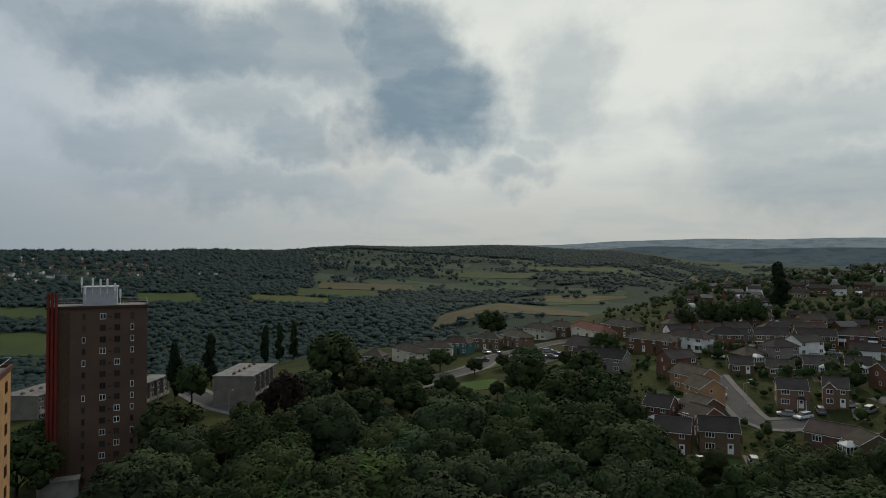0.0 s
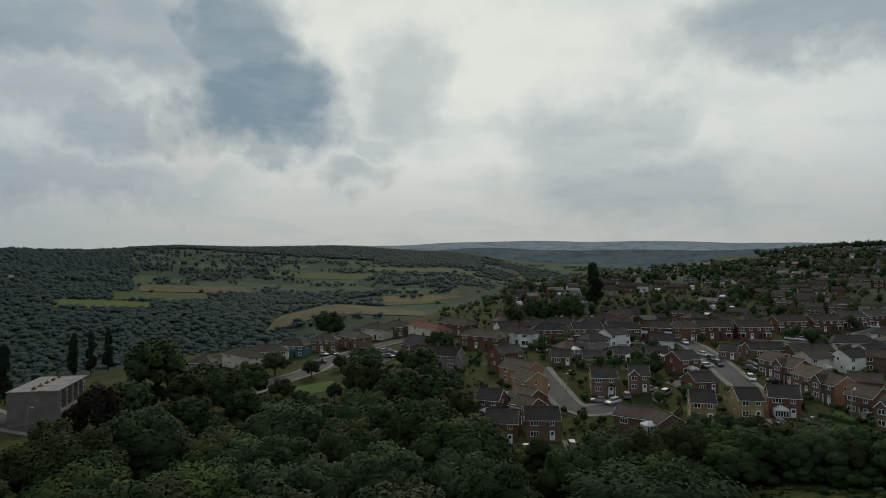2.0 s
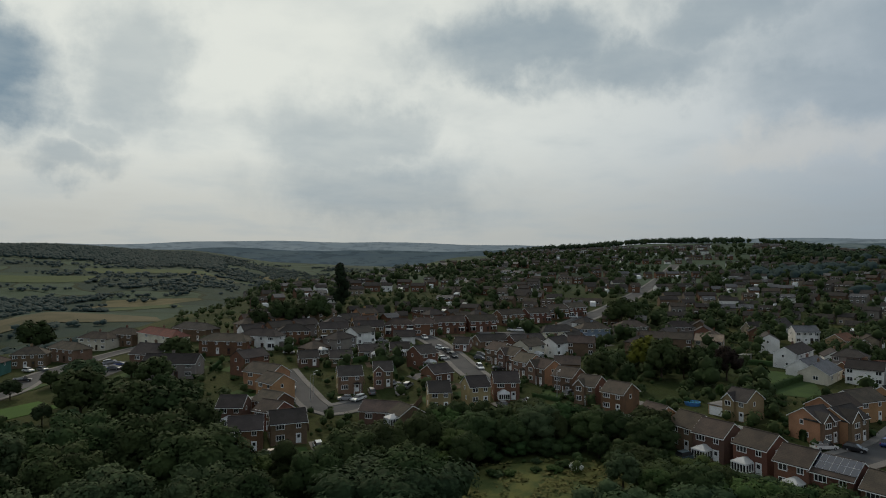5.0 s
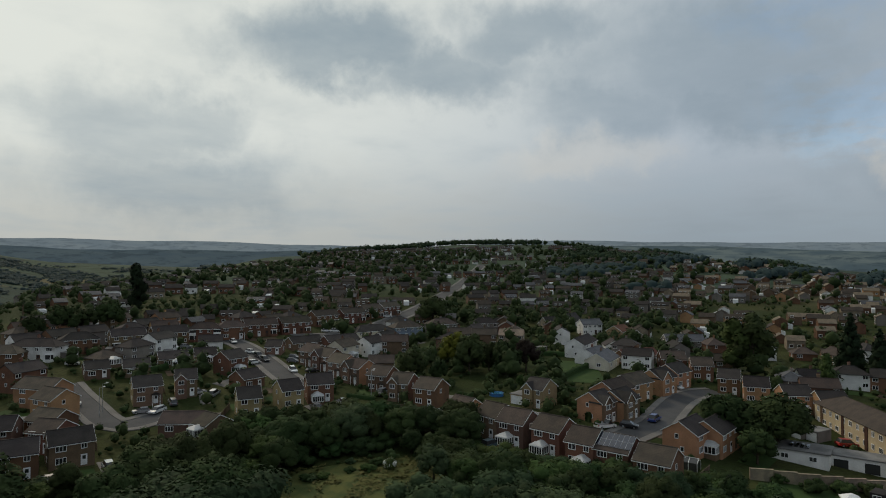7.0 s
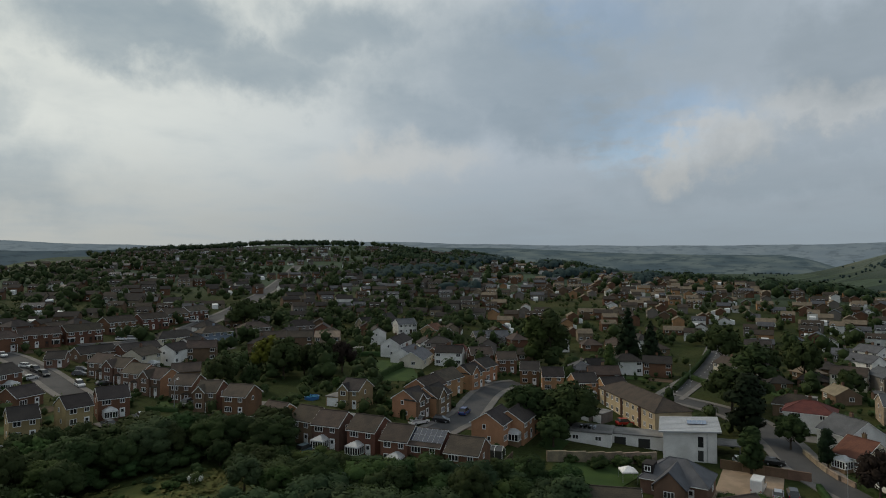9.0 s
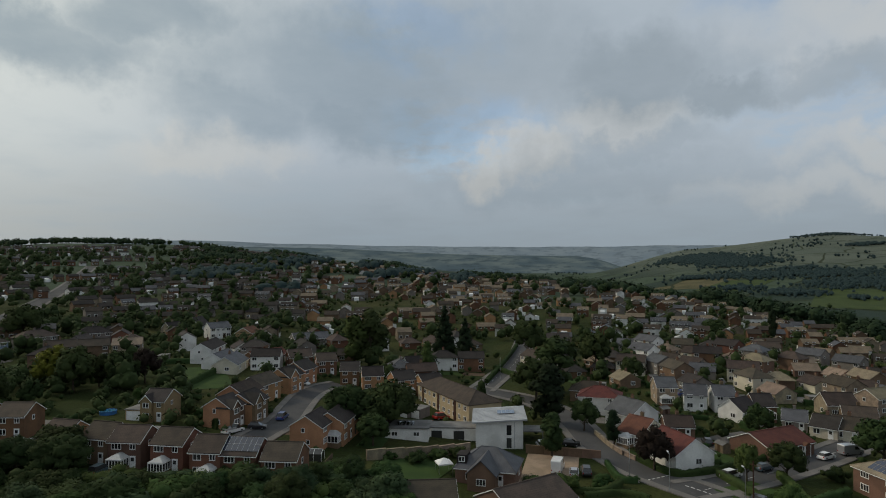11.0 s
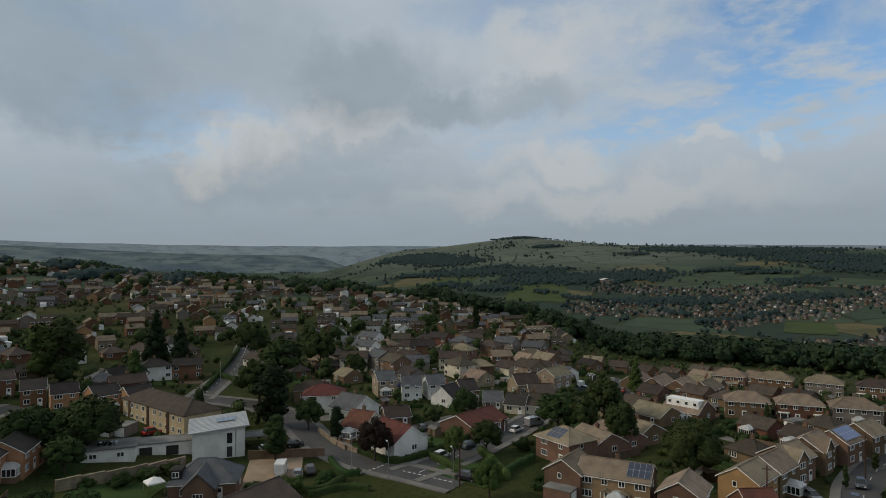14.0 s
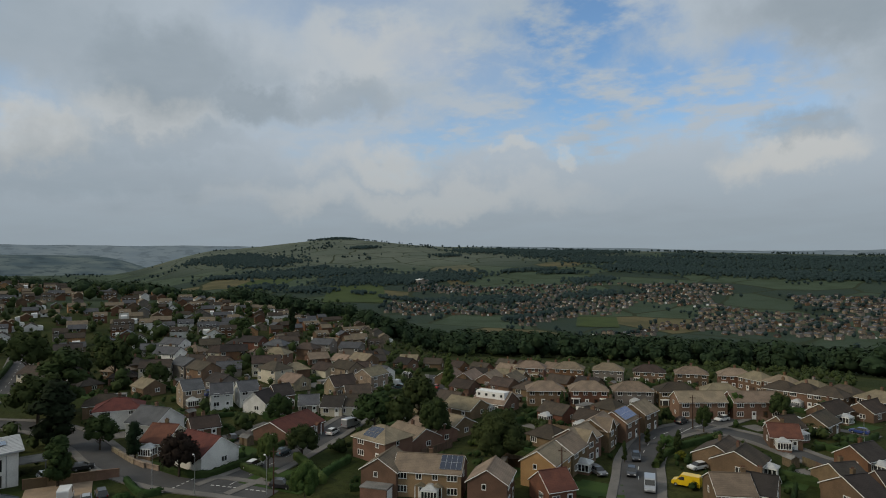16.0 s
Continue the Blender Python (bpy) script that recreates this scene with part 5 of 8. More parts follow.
# haze is put into these emission colours, palest on the farthest range
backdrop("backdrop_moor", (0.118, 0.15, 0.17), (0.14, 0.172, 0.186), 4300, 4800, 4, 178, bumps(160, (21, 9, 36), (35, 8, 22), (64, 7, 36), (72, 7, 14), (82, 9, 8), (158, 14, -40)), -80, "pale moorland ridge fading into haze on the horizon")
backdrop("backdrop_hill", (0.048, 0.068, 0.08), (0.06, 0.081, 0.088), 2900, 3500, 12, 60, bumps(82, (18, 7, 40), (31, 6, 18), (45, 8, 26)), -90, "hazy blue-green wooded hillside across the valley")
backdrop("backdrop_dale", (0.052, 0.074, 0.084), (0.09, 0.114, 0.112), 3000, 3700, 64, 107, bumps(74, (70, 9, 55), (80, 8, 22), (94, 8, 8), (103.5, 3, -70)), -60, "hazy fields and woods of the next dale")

# leaves of the distant woods, with bluish haze painted into both tones
HAZED_LEAF = leaf_material("hazed_wood_leaves", (0.021, 0.036, 0.036), (0.028, 0.046, 0.044), 0.05)


def far_trees(name, seed, spots, label, mat=None, category="woodland", lobes=1, tufts=14, wide=(0.5, 0.68), lift=0.0, dome=0.5, tuft=0.26):
    """Many far trees as one mesh. spots: x, y, height. lift: evens out their shading, as haze would."""
    rng = np.random.default_rng(seed)
    at = np.array([(x, y, ground_z(x, y)) for x, y, _ in spots])
    h = np.array([q[2] for q in spots])
    n = len(h)
    w = h * rng.uniform(wide[0], wide[1], n)
    quads, ups, cv, cf, done = [], [], [], [], 0
    for k in range(lobes):
        f = (k + 0.5) / lobes
        tall = h * dome if lobes == 1 else w * 0.8
        c = at + np.stack((rng.normal(0, 1, n) * w * 0.3, rng.normal(0, 1, n) * w * 0.3, h * (dome - 0.03) if lobes == 1 else h * (0.2 + 0.52 * f)), axis=1)
        r = w * rng.uniform(0.7, 0.95, n) * (1.1 - 0.3 * f)
        size = np.stack((r, r, tall), axis=1)
        cv.append((c[:, None] + ICO1_V[None] * rng.uniform(0.7, 1.0, (n, len(ICO1_V), 1)) * size[:, None] * 0.88).reshape(-1, 3))
        cf.append((np.array(ICO1_F)[None] + (done + np.arange(n) * len(ICO1_V))[:, None, None]).reshape(-1, 3))
        done += n * len(ICO1_V)
        p = sphere_points(rng, n * tufts).reshape(n, tufts, 3)
        p[:, :, 2] = np.abs(p[:, :, 2])
        ups.append((p * 0.6 + np.array((0, 0, 0.8 + lift))).reshape(-1, 3))
        q = c[:, None] + p * size[:, None] * rng.uniform(0.85, 1.02, (n, tufts, 1))
        quads.append(leaf_quads(rng, q.reshape(-1, 3), (p + np.array((0, 0, 0.5))).reshape(-1, 3), np.repeat(w * (tuft if lobes == 1 else 0.2), tufts)[:, None]))
    ob = new(name, quad_mesh(name, np.concatenate(quads), mat or HAZED_LEAF, np.concatenate(cv), np.concatenate(cf), outward=np.concatenate(ups), lift=lift))
    return tagged(ob, label, category, "", "stuff")


def wood_spots(seed, b0, b1, d0, d1, count, lo, hi, thresh, scale, shift=0.0):
    """Tree places on the land where a noise field has woods; narrow belts of it follow as hedgerows."""
    rng = random.Random(seed)
    out = []
    while len(out) < count:
        b = rng.uniform(b0, b1)
        d = math.sqrt(rng.uniform(d0 * d0, d1 * d1))
        x, y = polar(b, d)
        v = noise.noise((x * scale, y * scale, shift)) + 0.35 * noise.noise((x * scale * 3, y * scale * 3, shift + 5))
        if v > thresh or abs(noise.noise((x * scale * 1.6, y * scale * 1.6, shift + 9))) < 0.022:
            out.append((x, y, rng.uniform(lo, hi)))
    return out


def band_spots(seed, b0, b1, d0, d1, count, lo, hi, thresh, shift):
    """Tree places in long belts that follow the slopes."""
    rng = random.Random(seed)
    out = []
    while len(out) < count:
        b, d = rng.uniform(b0, b1), math.sqrt(rng.uniform(d0 * d0, d1 * d1))
        v = noise.noise((b * 0.22, d * 0.0075, shift)) + 0.4 * noise.noise((b * 0.9, d * 0.02, shift + 4))
        if v > thresh or rng.random() < 0.004:
            out.append((*polar(b, d), rng.uniform(lo, hi)))
    return out

# ---------------------------------------------------------------- tower blocks and slab blocks
def tower_block(x, y, turn, brick, label, storeys=15):
    """A tall block: brick shaft, columns of windows, red ducts on one corner, plant room and aerials on the roof."""
    w, d, sh = 20.0, 17.0, 2.62
    pale = random.Random(3)
    top = storeys * sh + 1.3
    t = thing("tower_block", label, "tower block", "tower blocks", x, y, ground_z(x, y), turn)
    part("shaft", Geo().box(-w / 2, w / 2, -d / 2, d / 2, -3, top - 0.5), brick, t)
    # thin dark strip, set slightly proud of the brick
    part("recess", Geo().box(-w / 2 + 1.9, -w / 2 + 4.4, -d / 2 - 0.06, -d / 2 + 0.02, 2.6, top - 1.2), WOODDARK, t, "darker flat strip on the stair wall")
    par = part("parapet", Geo().box(-w / 2 - 0.25, w / 2 + 0.25, -d / 2 - 0.25, -d / 2 + 0.1, top - 0.5, top + 0.15).box(-w / 2 - 0.25, w / 2 + 0.25, d / 2 - 0.1, d / 2 + 0.25, top - 0.5, top + 0.15)
               .box(-w / 2 - 0.25, -w / 2 + 0.1, -d / 2 + 0.1, d / 2 - 0.1, top - 0.5, top + 0.15).box(w / 2 - 0.1, w / 2 + 0.25, -d / 2 + 0.1, d / 2 - 0.1, top - 0.5, top + 0.15), WOODDARK, t)
    part("roof", Geo().box(-w / 2 + 0.1, w / 2 - 0.1, -d / 2 + 0.1, d / 2 - 0.1, top - 0.5, top - 0.25), FELT, t)
    g = Geo()
    for i in range(13):
        g.tube((-w / 2 + i * w / 12, -d / 2, top), (-w / 2 + i * w / 12, -d / 2, top + 1.0), 0.03, 0.03, 4)
    g.tube((-w / 2, -d / 2, top + 1.0), (w / 2, -d / 2, top + 1.0), 0.03, 0.03, 4).tube((-w / 2, d / 2, top + 1.0), (w / 2, d / 2, top + 1.0), 0.03, 0.03, 4)
    for s in (-1, 1):
        g.tube((s * w / 2, -d / 2, top + 1.0), (s * w / 2, d / 2, top + 1.0), 0.03, 0.03, 4)
    part("guard_rail", g, STEEL, par)
    plant = part("plant_room", Geo().box(-3.4, 3.6, -4.5, 4.0, top - 0.3, top + 4.1).box(-3.6, 3.8, -4.7, 4.2, top + 4.1, top + 4.3), METALROOF, t, "pale grey clad plant room")
    for ax, az in ((-2.9, 3.0), (0.2, 4.6), (3.2, 3.6), (4.3, 2.2), (-3.6, 5.0), (-1.4, 4.8), (1.6, 4.6)):
        part("aerial", Geo().tube((ax, -4.8, top + az - 2.0), (ax, -4.8, top + az + 1.6), 0.05, 0.05, 6).box(ax - 0.2, ax + 0.2, -5.05, -4.8, top + az - 0.3, top + az + 1.5), UPVC, plant)
    for k in range(3):
        c = -w / 2 + 0.3 + 0.75 * k
        part("duct", Geo().tube((c, -d / 2 - 0.45, 4.0), (c, -d / 2 - 0.45, top + 3.2), 0.32, 0.32, 10), REDPAINT, t, "tall red painted duct")
    for cx, ww in ((-2.9, 0.7), (0.9, 1.25), (3.8, 1.2), (6.9, 0.7)):
        for s in range(storeys):
            window(t, cx, -d / 2 - 0.03, 1.0 + s * sh, 0, ww, 1.35, 2 if ww > 1 else 1, dark=pale.random() < 0.72, split=False)
    for s in range(storeys):
        part("vent", shared(("vent",), lambda: Geo().box(-0.35, 0.35, -0.05, 0.02, 0, 0.35).mesh("vent", WOODDARK)), None, t, "", pose(2.35, -d / 2 - 0.03, 1.3 + s * sh))
        for yy in (-5, 0, 5):
            window(t, w / 2 + 0.03, yy, 1.0 + s * sh, 90, 1.25, 1.35, 2, dark=True, split=False)
    part("entrance_lobby", Geo().box(-w / 2 - 1.2, -w / 2 + 6.5, -d / 2 - 3.2, -d / 2, -2, 3.0).box(-w / 2 - 1.5, -w / 2 + 6.8, -d / 2 - 3.5, -d / 2, 3.0, 3.3), CONCRETE, t)
    return t


def slab_block(x, y, turn, length, label, bays):
    """A three-storey maisonette block with a flat roof, concrete bands and balconies."""
    t = thing("maisonette_block", label, "flats", "maisonette blocks", x, y, None, turn)
    TAKEN.extend((x + math.cos(radians(turn)) * o, y + math.sin(radians(turn)) * o, 9) for o in (-12, -4, 4, 12))
    d, hh = 12.0, 8.6
    part("end_wall", Geo().box(-length / 2 - 0.25, -length / 2, -d / 2, d / 2, -3, hh + 0.1), GREYSTONE, t)
    part("end_wall", Geo().box(length / 2, length / 2 + 0.25, -d / 2, d / 2, -3, hh + 0.1), GREYSTONE, t)
    part("wall", Geo().box(-length / 2, length / 2, -d / 2 + 0.2, d / 2 - 0.2, -3, hh - 0.1), GREYSTONE, t)
    rf = part("roof", Geo().box(-length / 2 - 0.4, length / 2 + 0.4, -d / 2 - 0.4, d / 2 + 0.4, hh + 0.1, hh + 0.4), FELT, t, "flat roof of weathered grey felt")
    for i in range(bays):
        c = -length / 2 + (i + 0.5) * length / bays
        part("roof_vent", shared(("rvent",), lambda: Geo().box(-0.6, 0.6, -0.4, 0.4, 0, 0.5).tube((0, 0, 0.5), (0, 0, 0.95), 0.15, 0.15, 8).mesh("roof_vent", BROWN)), None, rf, "", pose(c, 0.5, hh + 0.4))
        for s in range(3):
            window(t, c - 0.9, -d / 2 + 0.18, 0.9 + s * 2.75, 0, 1.7, 1.3, 2, False)
            window(t, c + 1.0, -d / 2 + 0.18, 0.9 + s * 2.75, 0, 1.0, 1.3, 1, False)
        part("balcony", shared(("balc",), lambda: Geo().box(-1.9, 1.9, -0.9, 0.1, -0.2, 0).box(-1.9, 1.9, -0.95, -0.85, 0, 1.0).mesh("balcony", CONCRETE)), None, t, "", pose(c, -d / 2 + 0.1, 2.75))
        part("pier", shared(("pier",), lambda: Geo().box(-0.15, 0.15, -0.9, 0.2, -3, 8.7).mesh("pier", GREYSTONE)), None, t, "", pose(c - length / bays / 2, -d / 2 + 0.1, 0))
    return t


def flats(x, y, turn):
    t = thing("flats", "long two-storey buff brick block of flats with a brown hipped roof", "flats", "", x, y, None, turn)
    w, d, e = 31.0, 9.5, 5.4
    part("wall", Geo().box(-w / 2, w / 2, -d / 2, d / 2, -2.5, e), PALEBRICK, t)
    part("roof", hip_roof(w, d, e, 2.3), TILE_BROWN, t)
    for i in range(10):
        for s in range(2):
            window(t, -w / 2 + 2 + i * 3.0, -d / 2 - 0.02, 0.9 + 2.65 * s, 0, 1.5 if i % 2 else 1.1, 1.2, 2, False)
            if i % 2:
                window(t, -w / 2 + 2 + i * 3.0, d / 2 + 0.02, 0.9 + 2.65 * s, 180, 1.5, 1.2, 2, False)
    for i in range(3):
        part("entrance_panel", shared(("pan",), lambda: Geo().box(-0.6, 0.6, -0.1, 0.02, 0, 5.2).mesh("entrance_panel", WOODDARK)), None, t, "", pose(-w / 2 + 3.7 + i * 9.9, -d / 2 - 0.03, 0))
    TAKEN.extend((x + math.cos(radians(turn)) * o, y + math.sin(radians(turn)) * o, 6) for o in (-14, -7, 0, 7, 14))


def white_block(x, y, turn):
    t = thing("white_block", "white rendered modern block with a grey sloping metal roof", "house", "", x, y, None, turn)
    w, d = 10.6, 12.0
    lo, hi = 5.7, 6.3
    slope = math.degrees(math.atan2(hi - lo, w))
    part("wall", Geo().extrude([(-w / 2, -2.5), (w / 2, -2.5), (w / 2, hi), (-w / 2, lo)], "y", -d / 2, d / 2), WHITE, t)
    rf = part("roof", Geo().extrude([(-w / 2 - 0.9, lo - 0.12), (w / 2 + 0.9, hi + 0.18), (w / 2 + 0.9, hi + 0.5), (-w / 2 - 0.9, lo + 0.2)], "y", -d / 2 - 0.8, d / 2 + 0.8), METALROOF, t)
    for i in range(1, 12):
        c = -d / 2 - 0.8 + i * (d + 1.6) / 12
        part("seam", Geo().extrude([(-w / 2 - 0.9, lo + 0.2), (w / 2 + 0.9, hi + 0.5), (w / 2 + 0.9, hi + 0.55), (-w / 2 - 0.9, lo + 0.25)], "y", c - 0.03, c + 0.03), METALROOF, rf)
    arr = solar_array(t, 0, 0, 0, 0, 4, 2, 0)
    arr.matrix_local = pose(1.6, -1.2, (lo + hi) / 2 + 0.68) @ pose(0, 0, 0, 0, -slope, 0)
    for z in (0.1, 3.0):
        part("tall_window", Geo().box(1.6, 2.7, -d / 2 - 0.05, -d / 2 + 0.02, z, z + 2.2), GLASS, t)
        for k in range(4):
            window(t, -w / 2 - 0.02, -3.2 + 2.1 * k, z + 0.5, -90, 1.3, 1.7, 1)
    part("downpipe", Geo().tube((3.4, -d / 2 - 0.08, -1), (3.4, -d / 2 - 0.08, hi - 0.4), 0.06, 0.06, 6), STEEL, t)
    part("annex", Geo().box(-w / 2 - 12, -w / 2, -1.0, 4.5, -2.5, 3.0), WHITE, t)
    part("annex_roof", Geo().box(-w / 2 - 12.2, -w / 2, -1.2, 4.7, 3.0, 3.25), FELT, t)
    for k in range(2):
        part("annex_window", Geo().box(-w / 2 - 10.5 + 5.2 * k, -w / 2 - 8.0 + 5.2 * k, -1.06, -0.98, 0.4, 2.4), GLASS, t)
    part("carport", Geo().box(w / 2, w / 2 + 5, -1.5, 4, 2.5, 2.75).box(w / 2 + 4.7, w / 2 + 4.9, -1.4, -1.2, -2, 2.5), FELT, t)
    TAKEN.extend(((x, y, 8), (x - 11 * math.cos(radians(turn)), y - 11 * math.sin(radians(turn)), 7)))

# ---------------------------------------------------------------- the places
def house_row(x0, y0, x1, y1, n, turn, w=8.0, cycle=(), **kw):
    """n houses of one street, evenly from the first to the last; cycle: what differs in turn."""
    for i in range(n):
        f = i / max(1, n - 1)
        k = dict(kw)
        if cycle:
            k.update(cycle[i % len(cycle)])
        house(x0 + (x1 - x0) * f, y0 + (y1 - y0) * f, turn, w=w, **k)


tower_block(-81.8, 151.3, 26, TOWERBRICK, 'brown brick tower block with red ducts on one corner')
tower_block(-61.7, 70.9, 26, ORANGE, 'orange brick tower block with a flat roof', 12)
flats(174.5, 7.5, -150)
white_block(150.0, -3.4, -90)
slab_block(-63.6, 205.0, 88, 23, 'grey three-storey maisonette block with a flat felt roof', 5)
slab_block(-105.0, 216.0, 88, 23, 'grey three-storey maisonette block with a flat felt roof', 5)
slab_block(-142.0, 225.0, 88, 23, 'grey three-storey maisonette block with a flat felt roof', 5)
house(49.2, 136.1, -23, w=7.2, wall=RED, chim=0)
house(58.6, 135.9, -16, w=7.9, wall=BROWN, chim=0)
house(69.7, 176.3, -70, w=11.8, wall=ORANGE, roof=TILE_BROWN, chim=0)
house(68.1, 165.8, -81, w=8.2, wall=ORANGE, roof=TILE_BROWN, chim=0)
house(62.0, 152.5, -71, w=7.7, eaves=4.4, rise=2.0, wall=RED, roof=TILE_BROWN, chim=0)
house(59.5, 146.1, -66, w=6.5, eaves=4.2, rise=2.0, wall=RED, roof=TILE_BROWN, chim=0)
house(52.6, 153.7, -37, w=6.3, wall=BROWN, chim=0)
house(89.2, 162.9, -22, w=7.0, wall=BUFF, front_wall=BROWN, porch=True, chim=0)
house(99.7, 161.6, -29, w=5.6, wall=ORANGE, front_wall=BROWN, gable=True, chim=0)
house(84.3, 136.8, -51, w=9.8, eaves=2.7, rise=1.9, wall=BROWN, roof=TILE_BROWN, chim=0)
house(86.7, 129.5, -91, w=5.5, eaves=2.7, rise=1.9, wall=BROWN, roof=TILE_BROWN, chim=0)
house(89.5, 191.2, -18, w=6.4, eaves=2.7, rise=1.9, wall=BROWN, roof=TILE_DARK, chim=0)
house(99.2, 187.1, -24, w=7.2, eaves=2.7, rise=1.9, wall=BROWN, roof=TILE_DARK, chim=0)
house(112.1, 189.2, -21, w=8.9, eaves=2.7, rise=1.9, wall=BROWN, roof=TILE_DARK, chim=0)
house(122.0, 186.6, -29, w=6.8, eaves=2.7, rise=1.9, wall=BROWN, roof=TILE_DARK, chim=0)
house(86.1, 222.1, -55, w=15.5, hip=True, wall=WHITE, roof=TILE_DARK, units=2, bay=1)
house(98.2, 222.0, -17, w=11.3, hip=True, wall=RED, roof=TILE_DARK, units=2)
house(113.5, 220.3, -15, w=11.0, wall=BROWN, roof=TILE_DARK, units=2, bay=1)
house(127.5, 217.6, -16, w=12.0, wall=RED, roof=TILE_DARK, units=2)
house(141.7, 216.5, -39, w=12.0, hip=True, wall=RED, roof=TILE_BROWN, units=2, bay=2)
house(75.1, 226.5, -50, w=18.4, hip=True, wall=RED, roof=TILE_BROWN, units=2)
house(51.0, 226.2, -56, w=12.7, wall=BROWN, roof=TILE_DARK, eaves=5.0, rise=3.0, d=9.0)
house(52.5, 209.5, -39, w=17.0, wall=GREYSTONE, roof=TILE_DARK, units=2, eaves=4.6, rise=2.4)
house(151.1, 213.7, -21, w=11.4, hip=True, wall=RED, roof=TILE_BROWN, porch=True)
house(163.2, 211.8, -24, w=13.0, wall=RED, roof=TILE_BROWN, units=2, bay=1)
house(177.5, 208.1, -16, w=13.0, wall=RED, roof=TILE_BROWN, units=2, bay=1)
house(202.1, 216.5, -7, w=13.0, wall=RED, roof=TILE_BROWN, units=2, bay=1)
house(218.5, 215.1, -10, w=13.0, wall=RED, roof=TILE_BROWN, units=2, bay=1)
house(235.6, 218.8, -5, w=13.0, wall=RED, roof=TILE_BROWN, units=2, bay=1)
house(248.6, 218.5, -0, w=13.0, wall=RED, roof=TILE_BROWN, units=2, bay=1)
house(190.1, 175.7, -18, w=16.1, hip=True, wall=CREAM, roof=TILE_DARK, units=2)
house(207.4, 172.0, -24, w=12.9, hip=True, wall=BLUEGREY, roof=TILE_BROWN, units=2)
house(225.2, 166.4, -26, w=12.9, hip=True, wall=GREYSTONE, roof=TILE_BROWN, units=2)
house(240.3, 153.5, -48, w=12.0, hip=True, wall=GREYSTONE, roof=TILE_DARK, units=2)
house(146.0, 180.9, -52, w=5.5, eaves=2.7, rise=1.9, wall=BROWN, roof=TILE_DARK, chim=0)
house(159.3, 180.8, -15, w=12.2, eaves=2.7, rise=1.9, wall=BROWN, roof=TILE_DARK, chim=0)
house(169.4, 172.3, -15, w=13.3, eaves=3.6, rise=1.9, wall=RED, roof=TILE_DARK, chim=0)
house(120.0, 169.9, 6, w=7.6, wall=RED, roof=TILE_DARK, chim=0)
house(113.0, 152.4, -1, w=7.0, eaves=3.0, rise=2.0, wall=RED, roof=TILE_DARK, chim=0)
house(98.1, 131.7, -29, w=5.6, wall=BUFF, roof=TILE_DARK, chim=0)
house(107.4, 127.9, -19, w=5.6, wall=BUFF, roof=TILE_DARK, chim=0)
house(116.1, 126.0, -34, w=6.7, wall=RED, roof=TILE_DARK, chim=0)
house(144.1, 158.6, -93, w=7.5, wall=RED, roof=TILE_BROWN, gable=False, chim=0, porch=True, front_wall=BROWN)
house(142.7, 150.5, -89, w=7.5, wall=RED, roof=TILE_BROWN, gable=True, chim=0, porch=True, front_wall=BROWN)
house(139.1, 140.2, -96, w=7.5, wall=ORANGE, roof=TILE_BROWN, gable=False, chim=0, porch=True, front_wall=BROWN)
house(136.9, 130.9, -97, w=7.5, wall=ORANGE, roof=TILE_BROWN, gable=True, chim=0, porch=True, front_wall=BROWN)
house(133.5, 118.8, -81, w=6.5, wall=RED, roof=TILE_BROWN, gable=False, chim=0, porch=True, front_wall=BROWN)
house(129.6, 107.9, -77, w=5.6, wall=RED, roof=TILE_BROWN, gable=True, chim=0, porch=True, front_wall=BROWN)
house(128.7, 98.2, -86, w=6.4, wall=RED, roof=TILE_BROWN, chim=0)
house(117.0, 79.8, -101, w=6.0, wall=ORANGE, roof=TILE_BROWN, chim=0, front_wall=BROWN)
house(116.4, 71.2, -102, w=6.2, wall=BROWN, roof=TILE_BROWN, chim=0)
house(115.0, 65.1, -92, w=6.3, wall=BROWN, roof=TILE_BROWN, chim=0)
row_house = house(114.5, 56.7, -96, w=6.4, wall=RED, roof=TILE_BROWN, chim=0)
conservatory(row_house, -0.5, -3.7, 0)
house(111.8, 48.7, -92, w=5.6, wall=RED, roof=TILE_BROWN, chim=0)
solar_house = house(112.0, 42.8, -92, w=6.5, wall=RED, roof=TILE_BROWN, chim=0, extra=' and solar panels')
solar_array(solar_house, 0, -3.0, 5.2, 31.3, 7, 2, 0)
house(111.3, 35.3, -92, w=6.4, wall=RED, roof=TILE_BROWN, chim=0)
house(141.7, 59.2, -12, w=6.1, wall=ORANGE, front_wall=BROWN, gable=True, chim=0)
house(148.0, 56.4, -7, w=8.0, wall=ORANGE, front_wall=BROWN, gable=True, chim=0)
house(157.0, 61.4, -8, w=10.0, wall=ORANGE, roof=TILE_BROWN, chim=0)
house(168.5, 60.6, -14, w=10.0, wall=ORANGE, roof=TILE_BROWN, chim=0)
house(181.3, 57.5, -15, w=8.0, wall=ORANGE, gable=True, chim=0)
house(193.6, 56.8, -14, w=8.0, wall=ORANGE, chim=0)
house(134.4, 36.6, -7, w=8.7, wall=ORANGE, chim=0)
house(142.3, 33.1, -5, w=14.0, wall=ORANGE, chim=0, units=2)
house(144.2, 75.3, -94, w=5.6, wall=BUFF, roof=TILE_DARK, gable=True, chim=0, ext=-4.5)
house(190.2, 24.7, -59, w=7.0, wall=ORANGE, chim=0)
house(189.3, 16.5, -59, w=6.9, wall=ORANGE, chim=0)
house(193.7, 34.4, -75, w=6.4, wall=ORANGE, chim=0)
house(199.4, 42.5, -80, w=5.9, wall=RED, chim=0)
